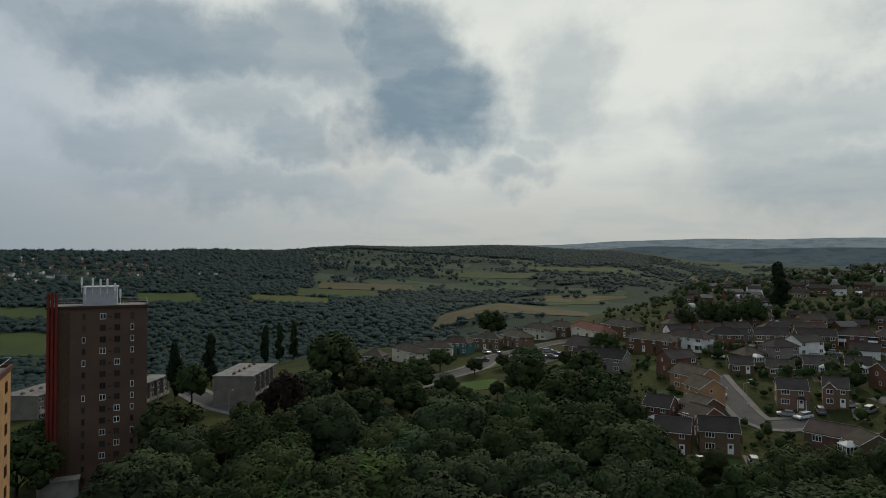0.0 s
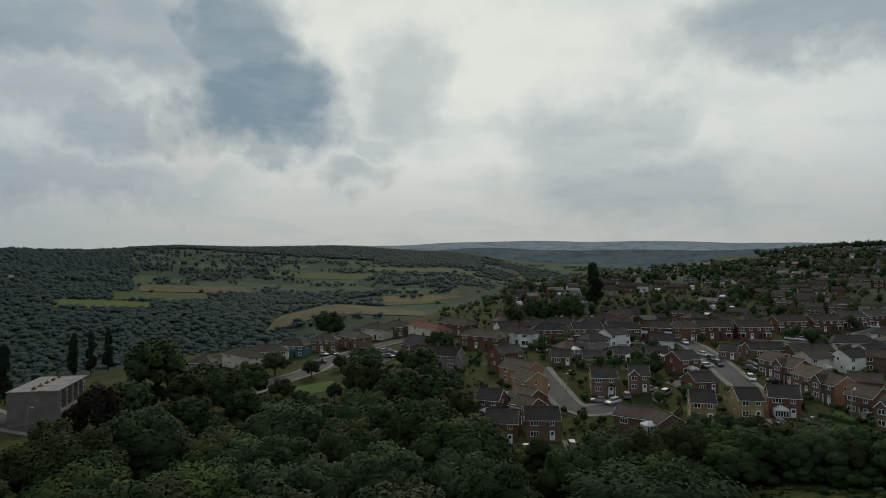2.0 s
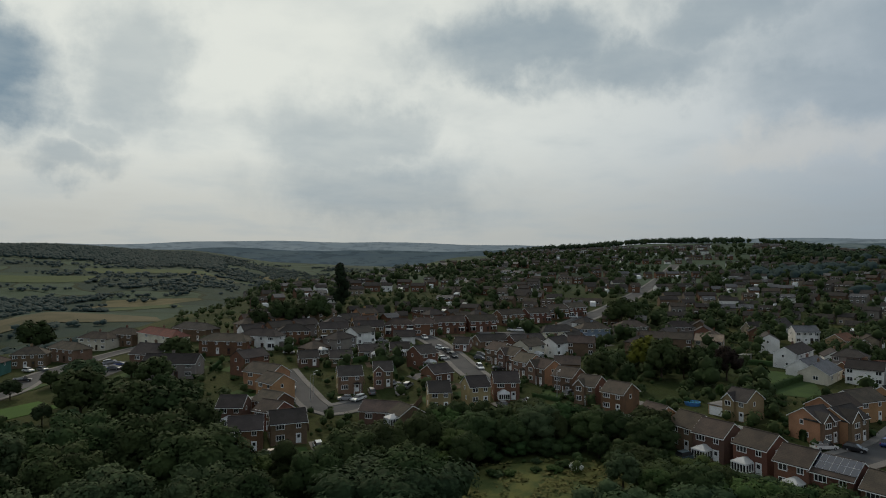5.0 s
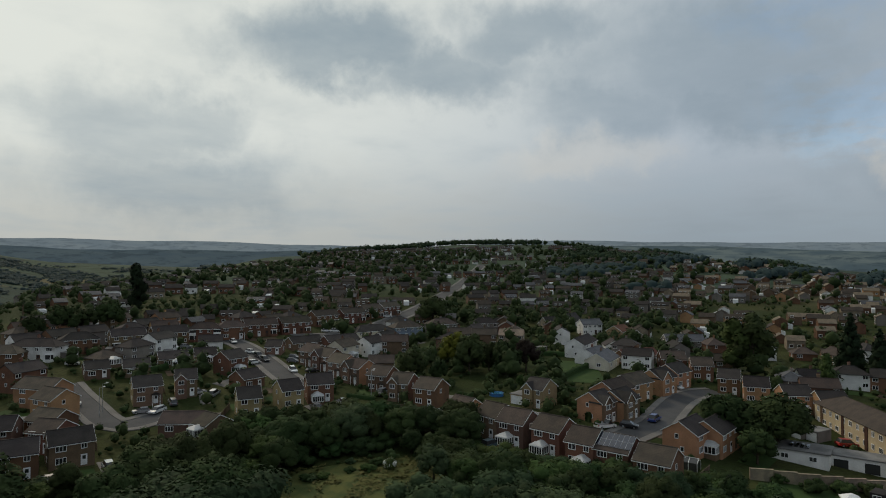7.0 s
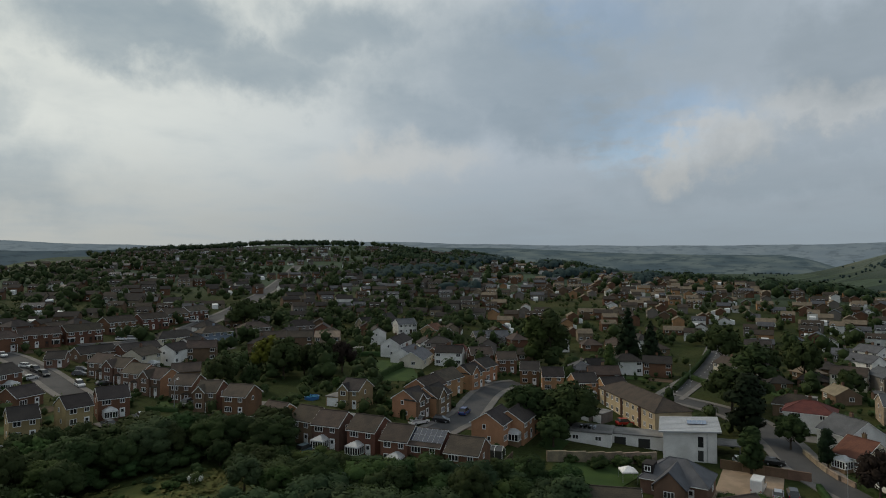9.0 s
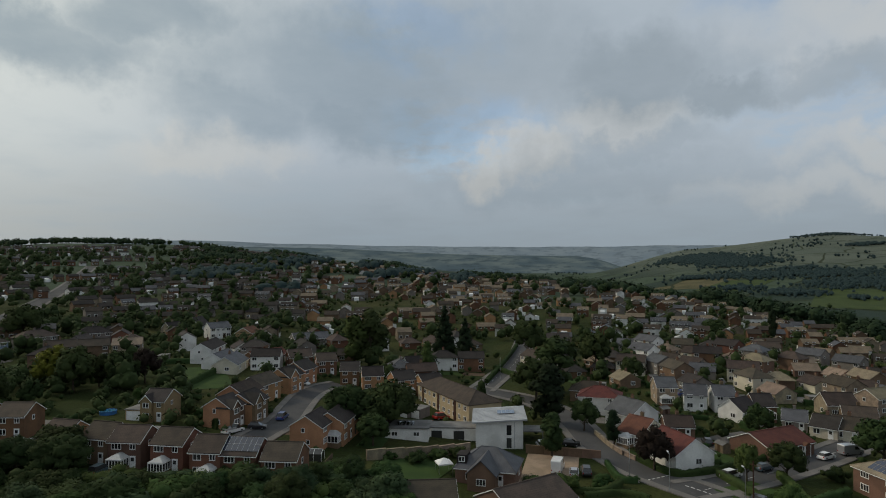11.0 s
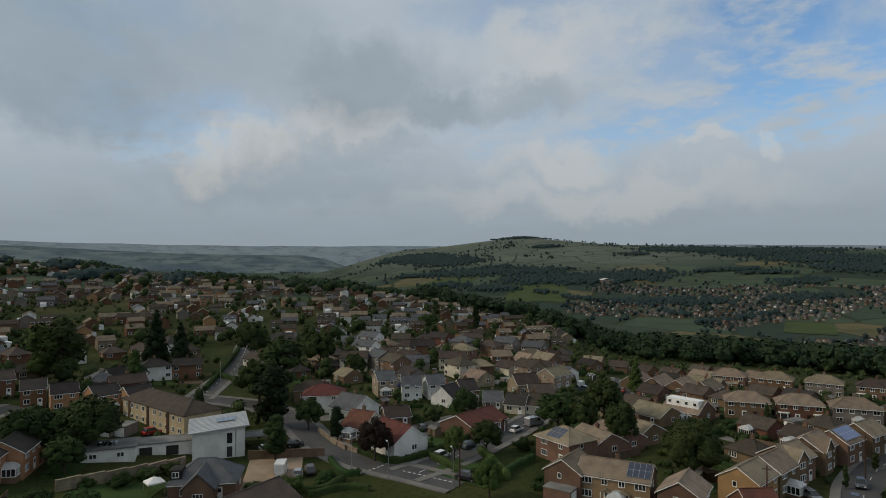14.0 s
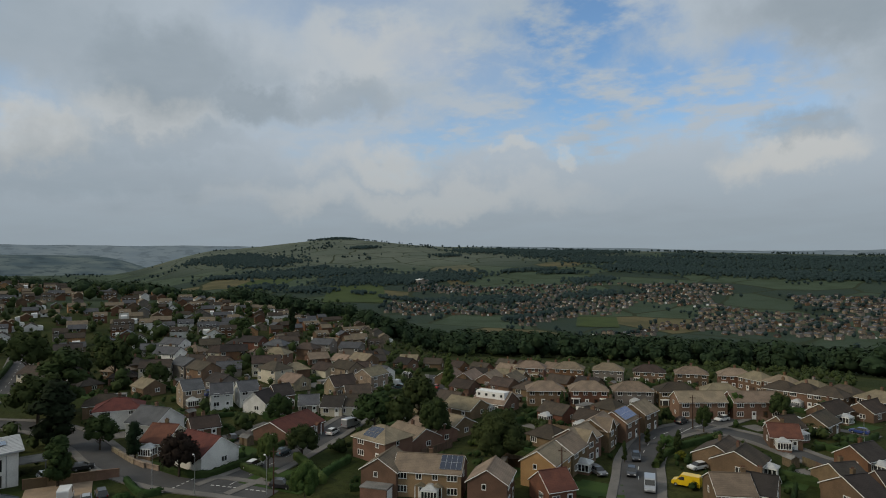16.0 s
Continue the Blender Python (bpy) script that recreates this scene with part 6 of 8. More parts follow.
house(212.1, 53.6, -67, w=6.5, wall=RED, chim=0, roof=TILE_BROWN)
house(215.4, 63.7, -61, w=7.9, wall=RED, chim=0, roof=TILE_BROWN)
house(222.5, 78.0, -30, w=14.9, wall=RED, roof=TILE_RED, eaves=2.8, rise=2.0)
house(221.2, 98.4, 8, w=18.5, wall=WHITE, roof=TILE_DARK, d=7)
house(209.9, 89.0, 2, w=13.4, wall=WHITE, roof=SLATE, eaves=2.8, rise=2.4, d=8)
house(205.5, 83.9, 7, w=14.5, wall=CREAM, roof=SLATE, eaves=2.8, rise=2.4, d=8)
house(267.9, 135.3, -25, w=6.8, wall=STONE, roof=TILE_DARK, eaves=3.0, rise=3.0)
house(282.7, 131.1, 5, w=12.0, wall=WHITE, roof=TILE_DARK, eaves=3.0, rise=3.6)
house(270.6, 116.4, -43, w=9.2, wall=WHITE, roof=SLATE, units=2)
house(264.4, 100.3, -4, w=9.9, wall=BUFF, roof=TILE_RED)
house(265.6, 95.5, -110, w=5.5, wall=STONE, roof=TILE_BROWN, eaves=3.4, rise=2.0)
house(261.5, 72.8, -57, w=15.0, wall=GREYSTONE, roof=SLATE, units=2, eaves=4.4)
slate_house = house(124.8, -0.9, -102, w=11.5, wall=BROWN, roof=SLATE, eaves=3.0, rise=3.0, d=8.5, chim=0, hip=True, extra=' and cross gables')
house(106.7, 9.4, -82, w=9.0, wall=BROWN, roof=TILE_BROWN, eaves=2.7, rise=2.2, d=9, chim=0)
house(109.0, -7.0, -52, w=13.9, wall=BROWN, roof=TILE_BROWN, eaves=2.7, rise=2.4, d=10, chim=0, porch=True)
house(176.6, -31.7, -105, w=10.9, wall=WHITE, roof=TILE_RED, hip=True, d=8)
house(190.4, -30.8, -104, w=10.2, wall=BROWN, roof=TILE_BROWN, hip=True, eaves=3.2)
house(162.8, -37.0, -149, w=9.1, wall=WHITE, roof=SLATE, eaves=3.6, rise=2.9, d=9)
house(149.5, -36.2, -139, w=6.5, wall=CREAM, roof=TILE_RED, eaves=2.8, rise=2.8, d=9, chim=1)
house(136.3, -40.5, -161, w=11.1, wall=WHITE, roof=TILE_RED, eaves=3.0, rise=3.0, d=9, chim=0)
house(154.7, -45.8, -95, w=6.5, wall=BROWN, roof=TILE_BROWN, eaves=2.6, rise=1.8)
house(144.2, -62.9, -61, w=14.1, wall=BROWN, roof=TILE_RED, eaves=2.6, rise=2.2, d=10, hip=False, chim=0, porch=True)
house(186.1, -51.4, -92, w=5.6, wall=STONE, roof=SLATE, d=8)
house(177.8, -57.4, -105, w=5.8, wall=WHITE, roof=SLATE, eaves=4.2, rise=2.3)
house(177.6, -64.5, -95, w=5.5, wall=WHITE, roof=SLATE, eaves=4.4, rise=2.1)
house(169.2, -65.6, -54, w=7.1, wall=WHITE, roof=TILE_DARK, eaves=2.8, rise=2.6)
house(173.0, -72.6, -87, w=5.5, wall=RED, roof=TILE_DARK, eaves=3.4, rise=2.5)
house(163.5, -77.0, -115, w=5.5, wall=GREYSTONE, roof=SLATE, eaves=2.6, rise=1.9)
house(158.2, -82.1, -132, w=5.9, wall=CREAM, roof=TILE_DARK, eaves=2.6, rise=2.1)
house(157.2, -86.6, -127, w=6.7, wall=CREAM, roof=TILE_BROWN, eaves=2.7, rise=2.2, d=9)
house(168.1, -94.9, -110, w=7.6, wall=BROWN, roof=TILE_BROWN, eaves=2.8, rise=2.1)
house(178.4, -94.9, -90, w=8.1, wall=STONE, roof=TILE_BROWN, eaves=3.4, rise=2.6)
house(184.3, -109.4, -67, w=9.6, wall=STONE, roof=TILE_TAN)
pair = house(95.7, -69.6, -138, w=12.5, wall=BROWN, front_wall=BUFF, roof=TILE_TAN, units=2, chim=1, porch=True, extra=' and solar panels')
solar_array(pair, 4.2, -3.05, 5.2, 31.3, 4, 2, 0)
house(101.8, -63.8, -55, w=8.0, wall=BROWN, roof=TILE_TAN, chim=0, side=True, ext=-3)
house(85.0, -75.1, -53, w=8.0, wall=BROWN, roof=TILE_TAN, chim=0)
villa = house(118.8, -73.4, -167, w=10.0, hip=True, d=8.4, wall=BROWN, roof=TILE_TAN, chim=0, extra=' and solar panels')
solar_array(villa, -0.4, -3.7, 5.0, 26.6, 4, 2, 0)
house(122.0, -83.2, -174, w=10.0, wall=BROWN, roof=TILE_TAN, eaves=2.6, rise=2.2, d=9)
house(123.7, -89.6, -173, w=10.0, wall=BROWN, roof=TILE_TAN, eaves=2.6, rise=2.2, d=9)
house(126.0, -97.3, -170, w=10.0, wall=BROWN, roof=TILE_TAN, eaves=2.6, rise=2.2, d=9)
dormer_house = house(137.9, -123.6, -161, w=10.3, wall=BROWN, roof=TILE_TAN, eaves=2.8, rise=2.8, d=9, extra=' and white dormer')
part('dormer', Geo().box(-4.6, 4.6, -3.3, 0.5, 3.6, 5.7), UPVC, dormer_house, 'long white flat-roofed dormer')
for _k in range(4):
    window(dormer_house, -3.6 + 2.4 * _k, -3.34, 4.3, 0, 1.0, 0.9, 1)
house(138.6, -113.0, -167, w=10.1, wall=BROWN, roof=TILE_TAN, eaves=2.6, rise=2.2, d=9)
house(86.8, -91.2, -68, w=10.0, wall=ORANGE, roof=TILE_TAN, chim=0, gable=False)
house(89.4, -98.8, -70, w=8.0, wall=BROWN, roof=TILE_TAN, chim=0, gable=False)
house(92.8, -107.1, -78, w=8.0, wall=BROWN, roof=TILE_TAN, chim=0, gable=True)
house(95.9, -117.4, -69, w=9.2, wall=BROWN, roof=TILE_TAN, chim=0, gable=True)
blue_house = house(96.8, -126.5, -75, w=8.0, wall=BROWN, roof=TILE_TAN, chim=0, gable=False, extra=' and solar panels')
solar_array(blue_house, 0, -3.05, 5.2, 31.3, 7, 2, 0, SOLARBLUE)
house(98.6, -136.8, -78, w=8.0, wall=BROWN, roof=TILE_TAN, chim=0, gable=False)
house(79.0, -84.3, -106, w=5.5, wall=RED, roof=TILE_RED, eaves=3.0, rise=2.4, chim=0)
house(69.8, -151.0, -144, w=6.6, wall=BROWN, roof=TILE_RED, eaves=2.7, rise=2.1, d=8, chim=1)
house(56.6, -103.3, -135, w=6.3, wall=BROWN, roof=TILE_TAN, d=8.5, chim=3)
house(53.3, -107.1, -160, w=5.5, wall=BROWN, roof=TILE_DARK, d=8)
house(70.9, -126.8, -78, w=9.4, wall=BROWN, roof=TILE_BROWN, eaves=2.8, rise=2.2, d=9)
house(66.2, -125.2, -78, w=7.5, wall=BROWN, roof=TILE_BROWN, eaves=2.8, rise=2.2, d=9)
house(72.5, -158.6, -109, w=5.5, wall=BROWN, roof=TILE_BROWN, eaves=2.8, rise=2.2)
house(69.4, -168.8, -87, w=9.0, wall=BROWN, roof=TILE_BROWN, eaves=2.8, rise=2.2)
house(73.0, -184.6, -94, w=10.5, wall=BROWN, roof=TILE_BROWN, eaves=2.8, rise=2.2)
house(52.2, -147.1, -102, w=7.4, wall=RED, roof=TILE_DARK, eaves=2.8, rise=2.2)
house(49.4, -129.9, -115, w=5.5, wall=BROWN, roof=TILE_DARK, eaves=2.8, rise=2.4, d=9)
house(45.3, -124.3, -110, w=5.5, wall=BROWN, roof=TILE_DARK, eaves=2.8, rise=2.4, d=9)
house(42.4, -132.4, -128, w=5.5, wall=BROWN, roof=TILE_DARK, eaves=2.8, rise=2.2)
house(67.7, -197.2, -95, w=12.6, wall=BROWN, roof=TILE_BROWN, eaves=2.8, rise=2.2)
house_row(177.4, -177.6, 118.5, -221.0, 6, -144, w=11.0, cycle=(dict(wall=BROWN, roof=TILE_TAN), dict(wall=RED, roof=TILE_TAN, bay=1), dict(wall=GREYSTONE, roof=TILE_TAN), dict(wall=BROWN, roof=TILE_BROWN, bay=1),), hip=True, units=2)
house_row(108.5, -217.2, 67.3, -203.9, 5, 162, w=10.5, cycle=(dict(wall=BROWN, roof=TILE_TAN), dict(wall=RED, roof=TILE_TAN, bay=1), dict(wall=GREYSTONE, roof=TILE_TAN), dict(wall=BROWN, roof=TILE_BROWN, bay=1),), hip=True, units=2)
house_row(133.9, -140.0, 99.7, -177.7, 5, -132, w=11.0, cycle=(dict(wall=BROWN, roof=TILE_TAN), dict(wall=RED, roof=TILE_TAN, bay=1), dict(wall=GREYSTONE, roof=TILE_TAN), dict(wall=BROWN, roof=TILE_BROWN, bay=1),), hip=True, units=2)
house_row(96.4, -160.3, 87.7, -172.2, 2, -126, w=13.0, units=2, roof=TILE_TAN)
house_row(92.0, -199.6, 78.7, -199.8, 3, -179, w=9.0, hip=True, units=1, wall=BROWN, roof=TILE_BROWN)
house_row(187.5, -144.9, 166.0, -156.3, 4, -62, w=11.0, eaves=2.6, rise=2.2, roof=TILE_TAN, wall=BROWN)
house_row(172.6, -162.5, 178.7, -177.3, 2, -158, w=11.0, eaves=2.6, rise=2.2, roof=TILE_TAN, wall=BROWN)
house(-3.6, 254.7, -3, w=14.9, hip=True, wall=CREAM, roof=TILE_BROWN, units=2)
house(6.4, 264.3, -31, w=12.0, hip=True, wall=TEAL, roof=TILE_BROWN, units=2)
house(-12.4, 249.5, -57, w=19.3, hip=True, wall=CREAM, roof=TILE_BROWN)
house(-25.8, 241.0, -18, w=8.0, hip=True, wall=GREYSTONE, roof=TILE_BROWN)
house(19.6, 271.8, -21, w=10.9, hip=True, wall=BROWN, roof=TILE_BROWN, units=2)
house(31.8, 273.1, -68, w=17.6, hip=True, wall=BROWN, roof=TILE_BROWN, units=2)
house(44.0, 288.9, -56, w=14.9, hip=True, wall=CREAM, roof=TILE_BROWN, units=2)
house(53.4, 286.2, -59, w=13.8, hip=True, wall=BROWN, roof=TILE_BROWN, units=2)
house(62.7, 265.5, -78, w=29.2, wall=CREAM, roof=TILE_RED, hip=True)
house(75.6, 266.7, -66, w=19.8, wall=BROWN, roof=TILE_DARK, hip=True)
TAKEN.append((9.5, 199.3, 15))
road([(80.2, 188.7), (78.3, 179.4), (76.5, 167.4), (74.9, 156.8), (75.7, 150.6), (81.4, 150.1), (90.0, 152.1)], 5.5)
road([(150.7, 224.7), (148.4, 213.2), (145.9, 199.6), (138.2, 178.5), (127.5, 154.1), (121.3, 138.4)], 6.0)
road([(607.6, 390.2), (518.0, 343.7), (399.0, 279.7), (329.4, 245.4), (283.6, 224.2), (254.0, 212.3), (222.3, 200.7), (194.8, 194.1), (171.7, 200.6)], 7.5)
road([(345.1, -24.5), (311.8, -20.2), (252.9, -12.4), (223.7, -4.6), (201.5, 1.4)], 6.0)
road([(204.7, 2.9), (190.8, -12.4), (177.9, -19.5), (163.9, -23.1), (147.4, -25.2), (132.8, -30.3), (125.1, -35.5), (119.2, -40.1), (111.5, -45.6)], 6.5)
road([(120.2, -37.0), (124.0, -45.9), (131.0, -57.4), (141.1, -71.7), (150.8, -84.3), (157.3, -96.4), (165.3, -113.0), (181.7, -134.4), (206.9, -153.7)], 6.5)
road([(67.0, -91.9), (76.1, -105.4), (83.9, -117.0), (91.5, -134.6), (90.7, -151.4), (91.3, -170.0), (97.3, -185.0), (106.7, -205.2)], 7.0)
road([(89.2, -150.8), (75.3, -150.8), (59.7, -144.7), (53.9, -144.5)], 5.5)
road([(129.9, 50.1), (138.6, 49.0), (149.3, 47.8), (163.3, 49.2), (177.5, 50.3), (189.0, 49.1), (196.9, 45.0)], 6.0)
road([(-16.2, 193.3), (-2.7, 212.0), (11.3, 228.0), (21.3, 249.8), (41.8, 266.7), (59.3, 270.6)], 7.0)
road([(-93.6, 231.8), (-71.4, 198.6), (-56.3, 183.8), (-43.7, 173.1)], 6.0)
road([(206.8, 196.2), (204.2, 178.1), (201.5, 158.3)], 5.0, kerbs=False)
car(73.8, 170.2, -28, 'white', 'hatch')
car(83.7, 155.4, 159, 'silver', 'hatch')
car(87.0, 153.6, -163, 'white', 'estate')
car(93.0, 156.7, 68, 'grey', 'suv')
car(101.4, 158.3, -16, 'silver', 'suv')
car(103.4, 153.7, 29, 'silver', 'suv')
car(146.1, 205.3, -109, 'white', 'hatch')
car(139.6, 185.9, -81, 'white', 'hatch')
car(137.9, 179.7, -103, 'black', 'suv')
car(135.4, 173.1, -105, 'black', 'suv')
car(130.7, 172.3, -9, 'white', 'hatch')
car(132.1, 155.1, -115, 'white', 'suv')
car(140.7, 165.2, -60, 'grey', 'hatch')
car(144.6, 169.1, -65, 'grey', 'hatch')
car(128.6, 115.3, -168, 'silver', 'suv')
car(135.7, 150.3, -22, 'black', 'hatch')
car(190.2, 202.1, -38, 'white', 'hatch')
car(193.5, 200.0, -36, 'white', 'suv')
car(199.8, 199.4, -16, 'red', 'hatch')
car(89.5, 206.4, -24, 'white', 'hatch')
car(175.4, 208.5, -36, 'silver', 'hatch')
car(243.6, 213.7, -53, 'white', 'estate')
car(124.3, 209.6, -99, 'white', 'van')
car(128.3, 207.8, -45, 'silver', 'hatch')
car(136.5, 55.1, -28, 'white', 'pickup')
car(141.0, 51.3, -78, 'black', 'hatch')
car(150.6, 48.6, -1, 'blue', 'suv')
car(190.0, 54.9, -106, 'white', 'hatch')
car(181.2, 58.0, -61, 'black', 'hatch')
car(165.1, 11.2, -52, 'red', 'suv')
car(156.7, 12.7, -50, 'red', 'hatch')
car(127.1, -47.8, -57, 'white', 'suv')
car(131.9, -56.0, -59, 'teal', 'hatch')
car(140.2, -72.4, -59, 'white', 'hatch')
car(143.8, -79.4, -73, 'silver', 'van')
car(127.5, -17.7, -8, 'silver', 'hatch')
car(128.4, -20.2, -3, 'black', 'suv')
car(129.9, -14.8, -16, 'white', 'camper')
car(144.4, -13.0, -168, 'white', 'hatch')
car(146.2, -19.7, -98, 'black', 'hatch')
car(113.5, -48.0, -139, 'black', 'suv')
car(145.0, -100.6, -56, 'white', 'van')
car(178.0, -131.8, -47, 'red', 'hatch')
car(185.1, -120.8, -55, 'white', 'van')
car(71.5, -102.5, 125, 'silver', 'van')
car(78.5, -106.5, 126, 'black', 'hatch')
car(83.8, -115.3, 128, 'black', 'hatch')
car(83.0, -101.7, 161, 'grey', 'estate')
car(68.3, -109.4, 18, 'yellow', 'van')
car(89.6, -160.4, 81, 'white', 'hatch')
car(67.8, -147.1, 173, 'teal', 'hatch')
car(72.3, -119.9, 74, 'white', 'hatch')
car(94.8, -149.8, -83, 'black', 'suv')
car(95.9, -127.1, -73, 'grey', 'hatch')
patch('car_park', 36.0, 240.0, 40, 24, 20, 0.09, ASPHALT, 'grey asphalt car park beside the shops', 'car park')
patch('traffic_island', 17.5, 229.0, 50, 9, 4, 0.16, LAWN, 'small grass island in the road', 'verge')
for _k, _c in enumerate(('white', 'silver', 'black', 'blue', 'grey')):
    car(31.0 + 2.4 * _k, 247.0 - 2.9 * _k, -52, _c, ('hatch', 'estate', 'suv')[_k % 3])
car(15.2, 240.8, -13, 'black', 'pickup')
car(17.9, 258.9, -59, 'white', 'hatch')
car(22.0, 257.8, -64, 'grey', 'hatch')
car(41.1, 248.6, -1, 'silver', 'estate')
car(43.0, 240.4, -36, 'blue', 'hatch')
car(-97.6, 249.9, -72, 'white', 'hatch')
car(-90.2, 227.3, -73, 'black', 'hatch')
tree(-34.1, 197.1, 20.7, 'oak', 'broad', 1.0)
tree(-46.0, 94.4, 17.4, 'ash', 'broad', 1.1)
tree(-41.9, 103.9, 13.7, 'oak', 'broad', 1.1)
tree(-59.3, 137.8, 16.8, 'oak', 'broad', 1.1)
tree(-40.0, 123.7, 13.4, 'oak', 'broad', 1.2)
tree(-39.8, 160.1, 15.6, 'copper', 'broad', 0.9)
tree(-43.9, 143.4, 13.2, 'oak', 'broad', 0.9)
tree(-28.7, 106.2, 14.9, 'oak', 'broad', 1.1)
tree(-25.4, 127.5, 13.6, 'oak', 'broad', 1.1)
tree(-19.1, 148.8, 13.6, 'oak', 'broad', 1.2)
tree(-13.1, 174.5, 13.7, 'oak', 'broad', 1)
tree(-18.6, 93.2, 14.6, 'lime', 'broad', 1.3)
tree(-11.3, 94.3, 14.9, 'lime', 'broad', 1.3)
tree(-4.4, 111.9, 13.3, 'ash', 'broad', 1.2)
tree(0.7, 140.0, 13.0, 'oak', 'broad', 1)
tree(9.1, 134.7, 11.8, 'oak', 'broad', 1.2)
tree(23.2, 178.5, 14.3, 'oak', 'broad', 1.1)
tree(29.2, 152.2, 14.7, 'oak', 'broad', 1.2)
tree(35.8, 145.7, 14.6, 'oak', 'broad', 1.1)
tree(20.1, 128.4, 13.6, 'oak', 'broad', 1.2)
tree(26.6, 117.0, 13.1, 'ash', 'broad', 1.1)
tree(5.5, 94.8, 12.8, 'ash', 'broad', 1.2)
tree(14.6, 93.9, 13.8, 'ash', 'broad', 1.2)
tree(-1.2, 92.0, 14.1, 'ash', 'broad', 1.2)
tree(11.5, 111.4, 12.5, 'oak', 'broad', 1.1)
tree(37.9, 134.8, 13.3, 'oak', 'broad', 1.0)
tree(26.8, 91.2, 13.8, 'ash', 'broad', 1.1)
tree(41.7, 144.1, 9.7, 'copper', 'broad', 0.8)
tree(31.5, 89.6, 11.1, 'ash', 'broad', 1.1)
tree(44.0, 103.0, 13.7, 'oak', 'tall', 1.1)
tree(45.8, 94.5, 11.7, 'oak', 'broad', 1.1)
tree(53.7, 98.3, 12.9, 'oak', 'broad', 1.1)
tree(60.7, 101.2, 14.0, 'oak', 'broad', 1.0)
tree(54.6, 81.4, 13.1, 'oak', 'broad', 1.1)
tree(-32.1, 89.4, 13.1, 'oak', 'broad', 1.1)
tree(-26.2, 88.2, 12.6, 'oak', 'broad', 1.1)
tree(-6.8, 81.7, 11.9, 'lime', 'broad', 1.1)
tree(-20.1, 85.7, 13.2, 'lime', 'broad', 1.1)
tree(17.4, 83.2, 12.6, 'ash', 'broad', 1.1)
tree(-89.5, 211.9, 19.8, 'dark', 'tall', 0.55)
tree(-83.9, 230.2, 19.4, 'dark', 'tall', 0.62)
tree(-80.9, 288.9, 18.8, 'dark', 'tall', 0.5)
tree(-74.9, 290.5, 18.5, 'dark', 'tall', 0.5)
tree(-68.7, 292.0, 17.8, 'dark', 'tall', 0.5)
tree(-89.1, 132.9, 16.4, 'oak', 'broad', 1.1)
tree(-94.7, 147.2, 14.9, 'oak', 'broad', 1.0)
tree(-79.1, 199.9, 13.9, 'oak', 'broad', 0.9)
tree(22.9, 299.1, 15.2, 'oak', 'broad', 1.1)
tree(154.0, 291.9, 24.5, 'dark', 'tall', 0.8)
tree(106.5, 253.5, 12.5, 'oak', 'broad', 1.1)
tree(124.8, 256.2, 13.1, 'oak', 'broad', 1.1)
tree(115.2, 255.2, 11.0, 'oak', 'broad', 1.1)
tree(95.9, 252.4, 10.2, 'oak', 'broad', 1)
tree(51.7, 97.1, 12.0, 'oak', 'broad', 1.1)
tree(58.6, 102.4, 12.0, 'oak', 'broad', 1.1)
tree(62.9, 102.2, 11.7, 'oak', 'broad', 1.1)
tree(83.8, 112.2, 9.0, 'oak', 'broad', 1.1)
tree(73.6, 104.7, 10.5, 'oak', 'broad', 1.0)
tree(88.3, 111.2, 8.1, 'oak', 'broad', 1.0)
tree(94.4, 110.1, 7.0, 'oak', 'broad', 1)
tree(99.2, 98.8, 7.1, 'oak', 'broad', 1.1)
tree(104.0, 90.7, 7.3, 'oak', 'broad', 1.1)
tree(95.1, 88.6, 7.4, 'oak', 'broad', 1.0)
tree(87.8, 93.2, 8.2, 'oak', 'broad', 1.1)
tree(97.0, 78.9, 7.0, 'oak', 'broad', 1.1)
tree(97.9, 72.8, 6.4, 'oak', 'broad', 1.1)
tree(97.6, 66.3, 5.8, 'oak', 'broad', 1.1)
tree(87.7, 66.4, 6.6, 'ash', 'broad', 1.2)
tree(98.4, 59.4, 6.1, 'ash', 'broad', 1.0)
tree(96.1, 53.5, 6.1, 'oak', 'broad', 1.1)
tree(96.2, 49.1, 5.8, 'oak', 'broad', 1.0)
tree(95.0, 42.3, 6.0, 'oak', 'broad', 1.1)
tree(99.0, 38.0, 7.3, 'oak', 'broad', 1.1)
tree(95.4, 30.1, 7.7, 'oak', 'broad', 1.1)
tree(108.4, 28.2, 9.0, 'oak', 'broad', 1.0)
tree(109.7, 22.8, 9.2, 'oak', 'broad', 1.0)
tree(146.5, 32.2, 11.6, 'oak', 'broad', 1.1)
tree(147.5, 27.4, 11.0, 'oak', 'broad', 1.1)
tree(148.0, 24.5, 10.1, 'oak', 'broad', 0.9)
tree(60.3, 89.6, 11.1, 'oak', 'broad', 1.1)
tree(76.0, 92.8, 7.7, 'oak', 'broad', 1.0)
tree(51.5, 79.9, 12.4, 'ash', 'shrub', 1.2)
tree(75.2, 58.0, 6.5, 'ash', 'shrub', 1.2)
tree(77.7, 54.7, 5.4, 'ash', 'shrub', 1.2)
tree(82.2, 47.7, 6.0, 'ash', 'shrub', 1.2)
tree(82.7, 40.4, 6.3, 'ash', 'shrub', 1.2)
tree(85.6, 51.7, 5.9, 'ash', 'shrub', 1.2)
tree(85.3, 34.5, 6.5, 'ash', 'shrub', 1.2)
tree(87.9, 76.8, 2.2, 'flower', 'shrub', 0.9)
tree(167.6, 118.1, 13.4, 'yellow', 'broad', 0.9)
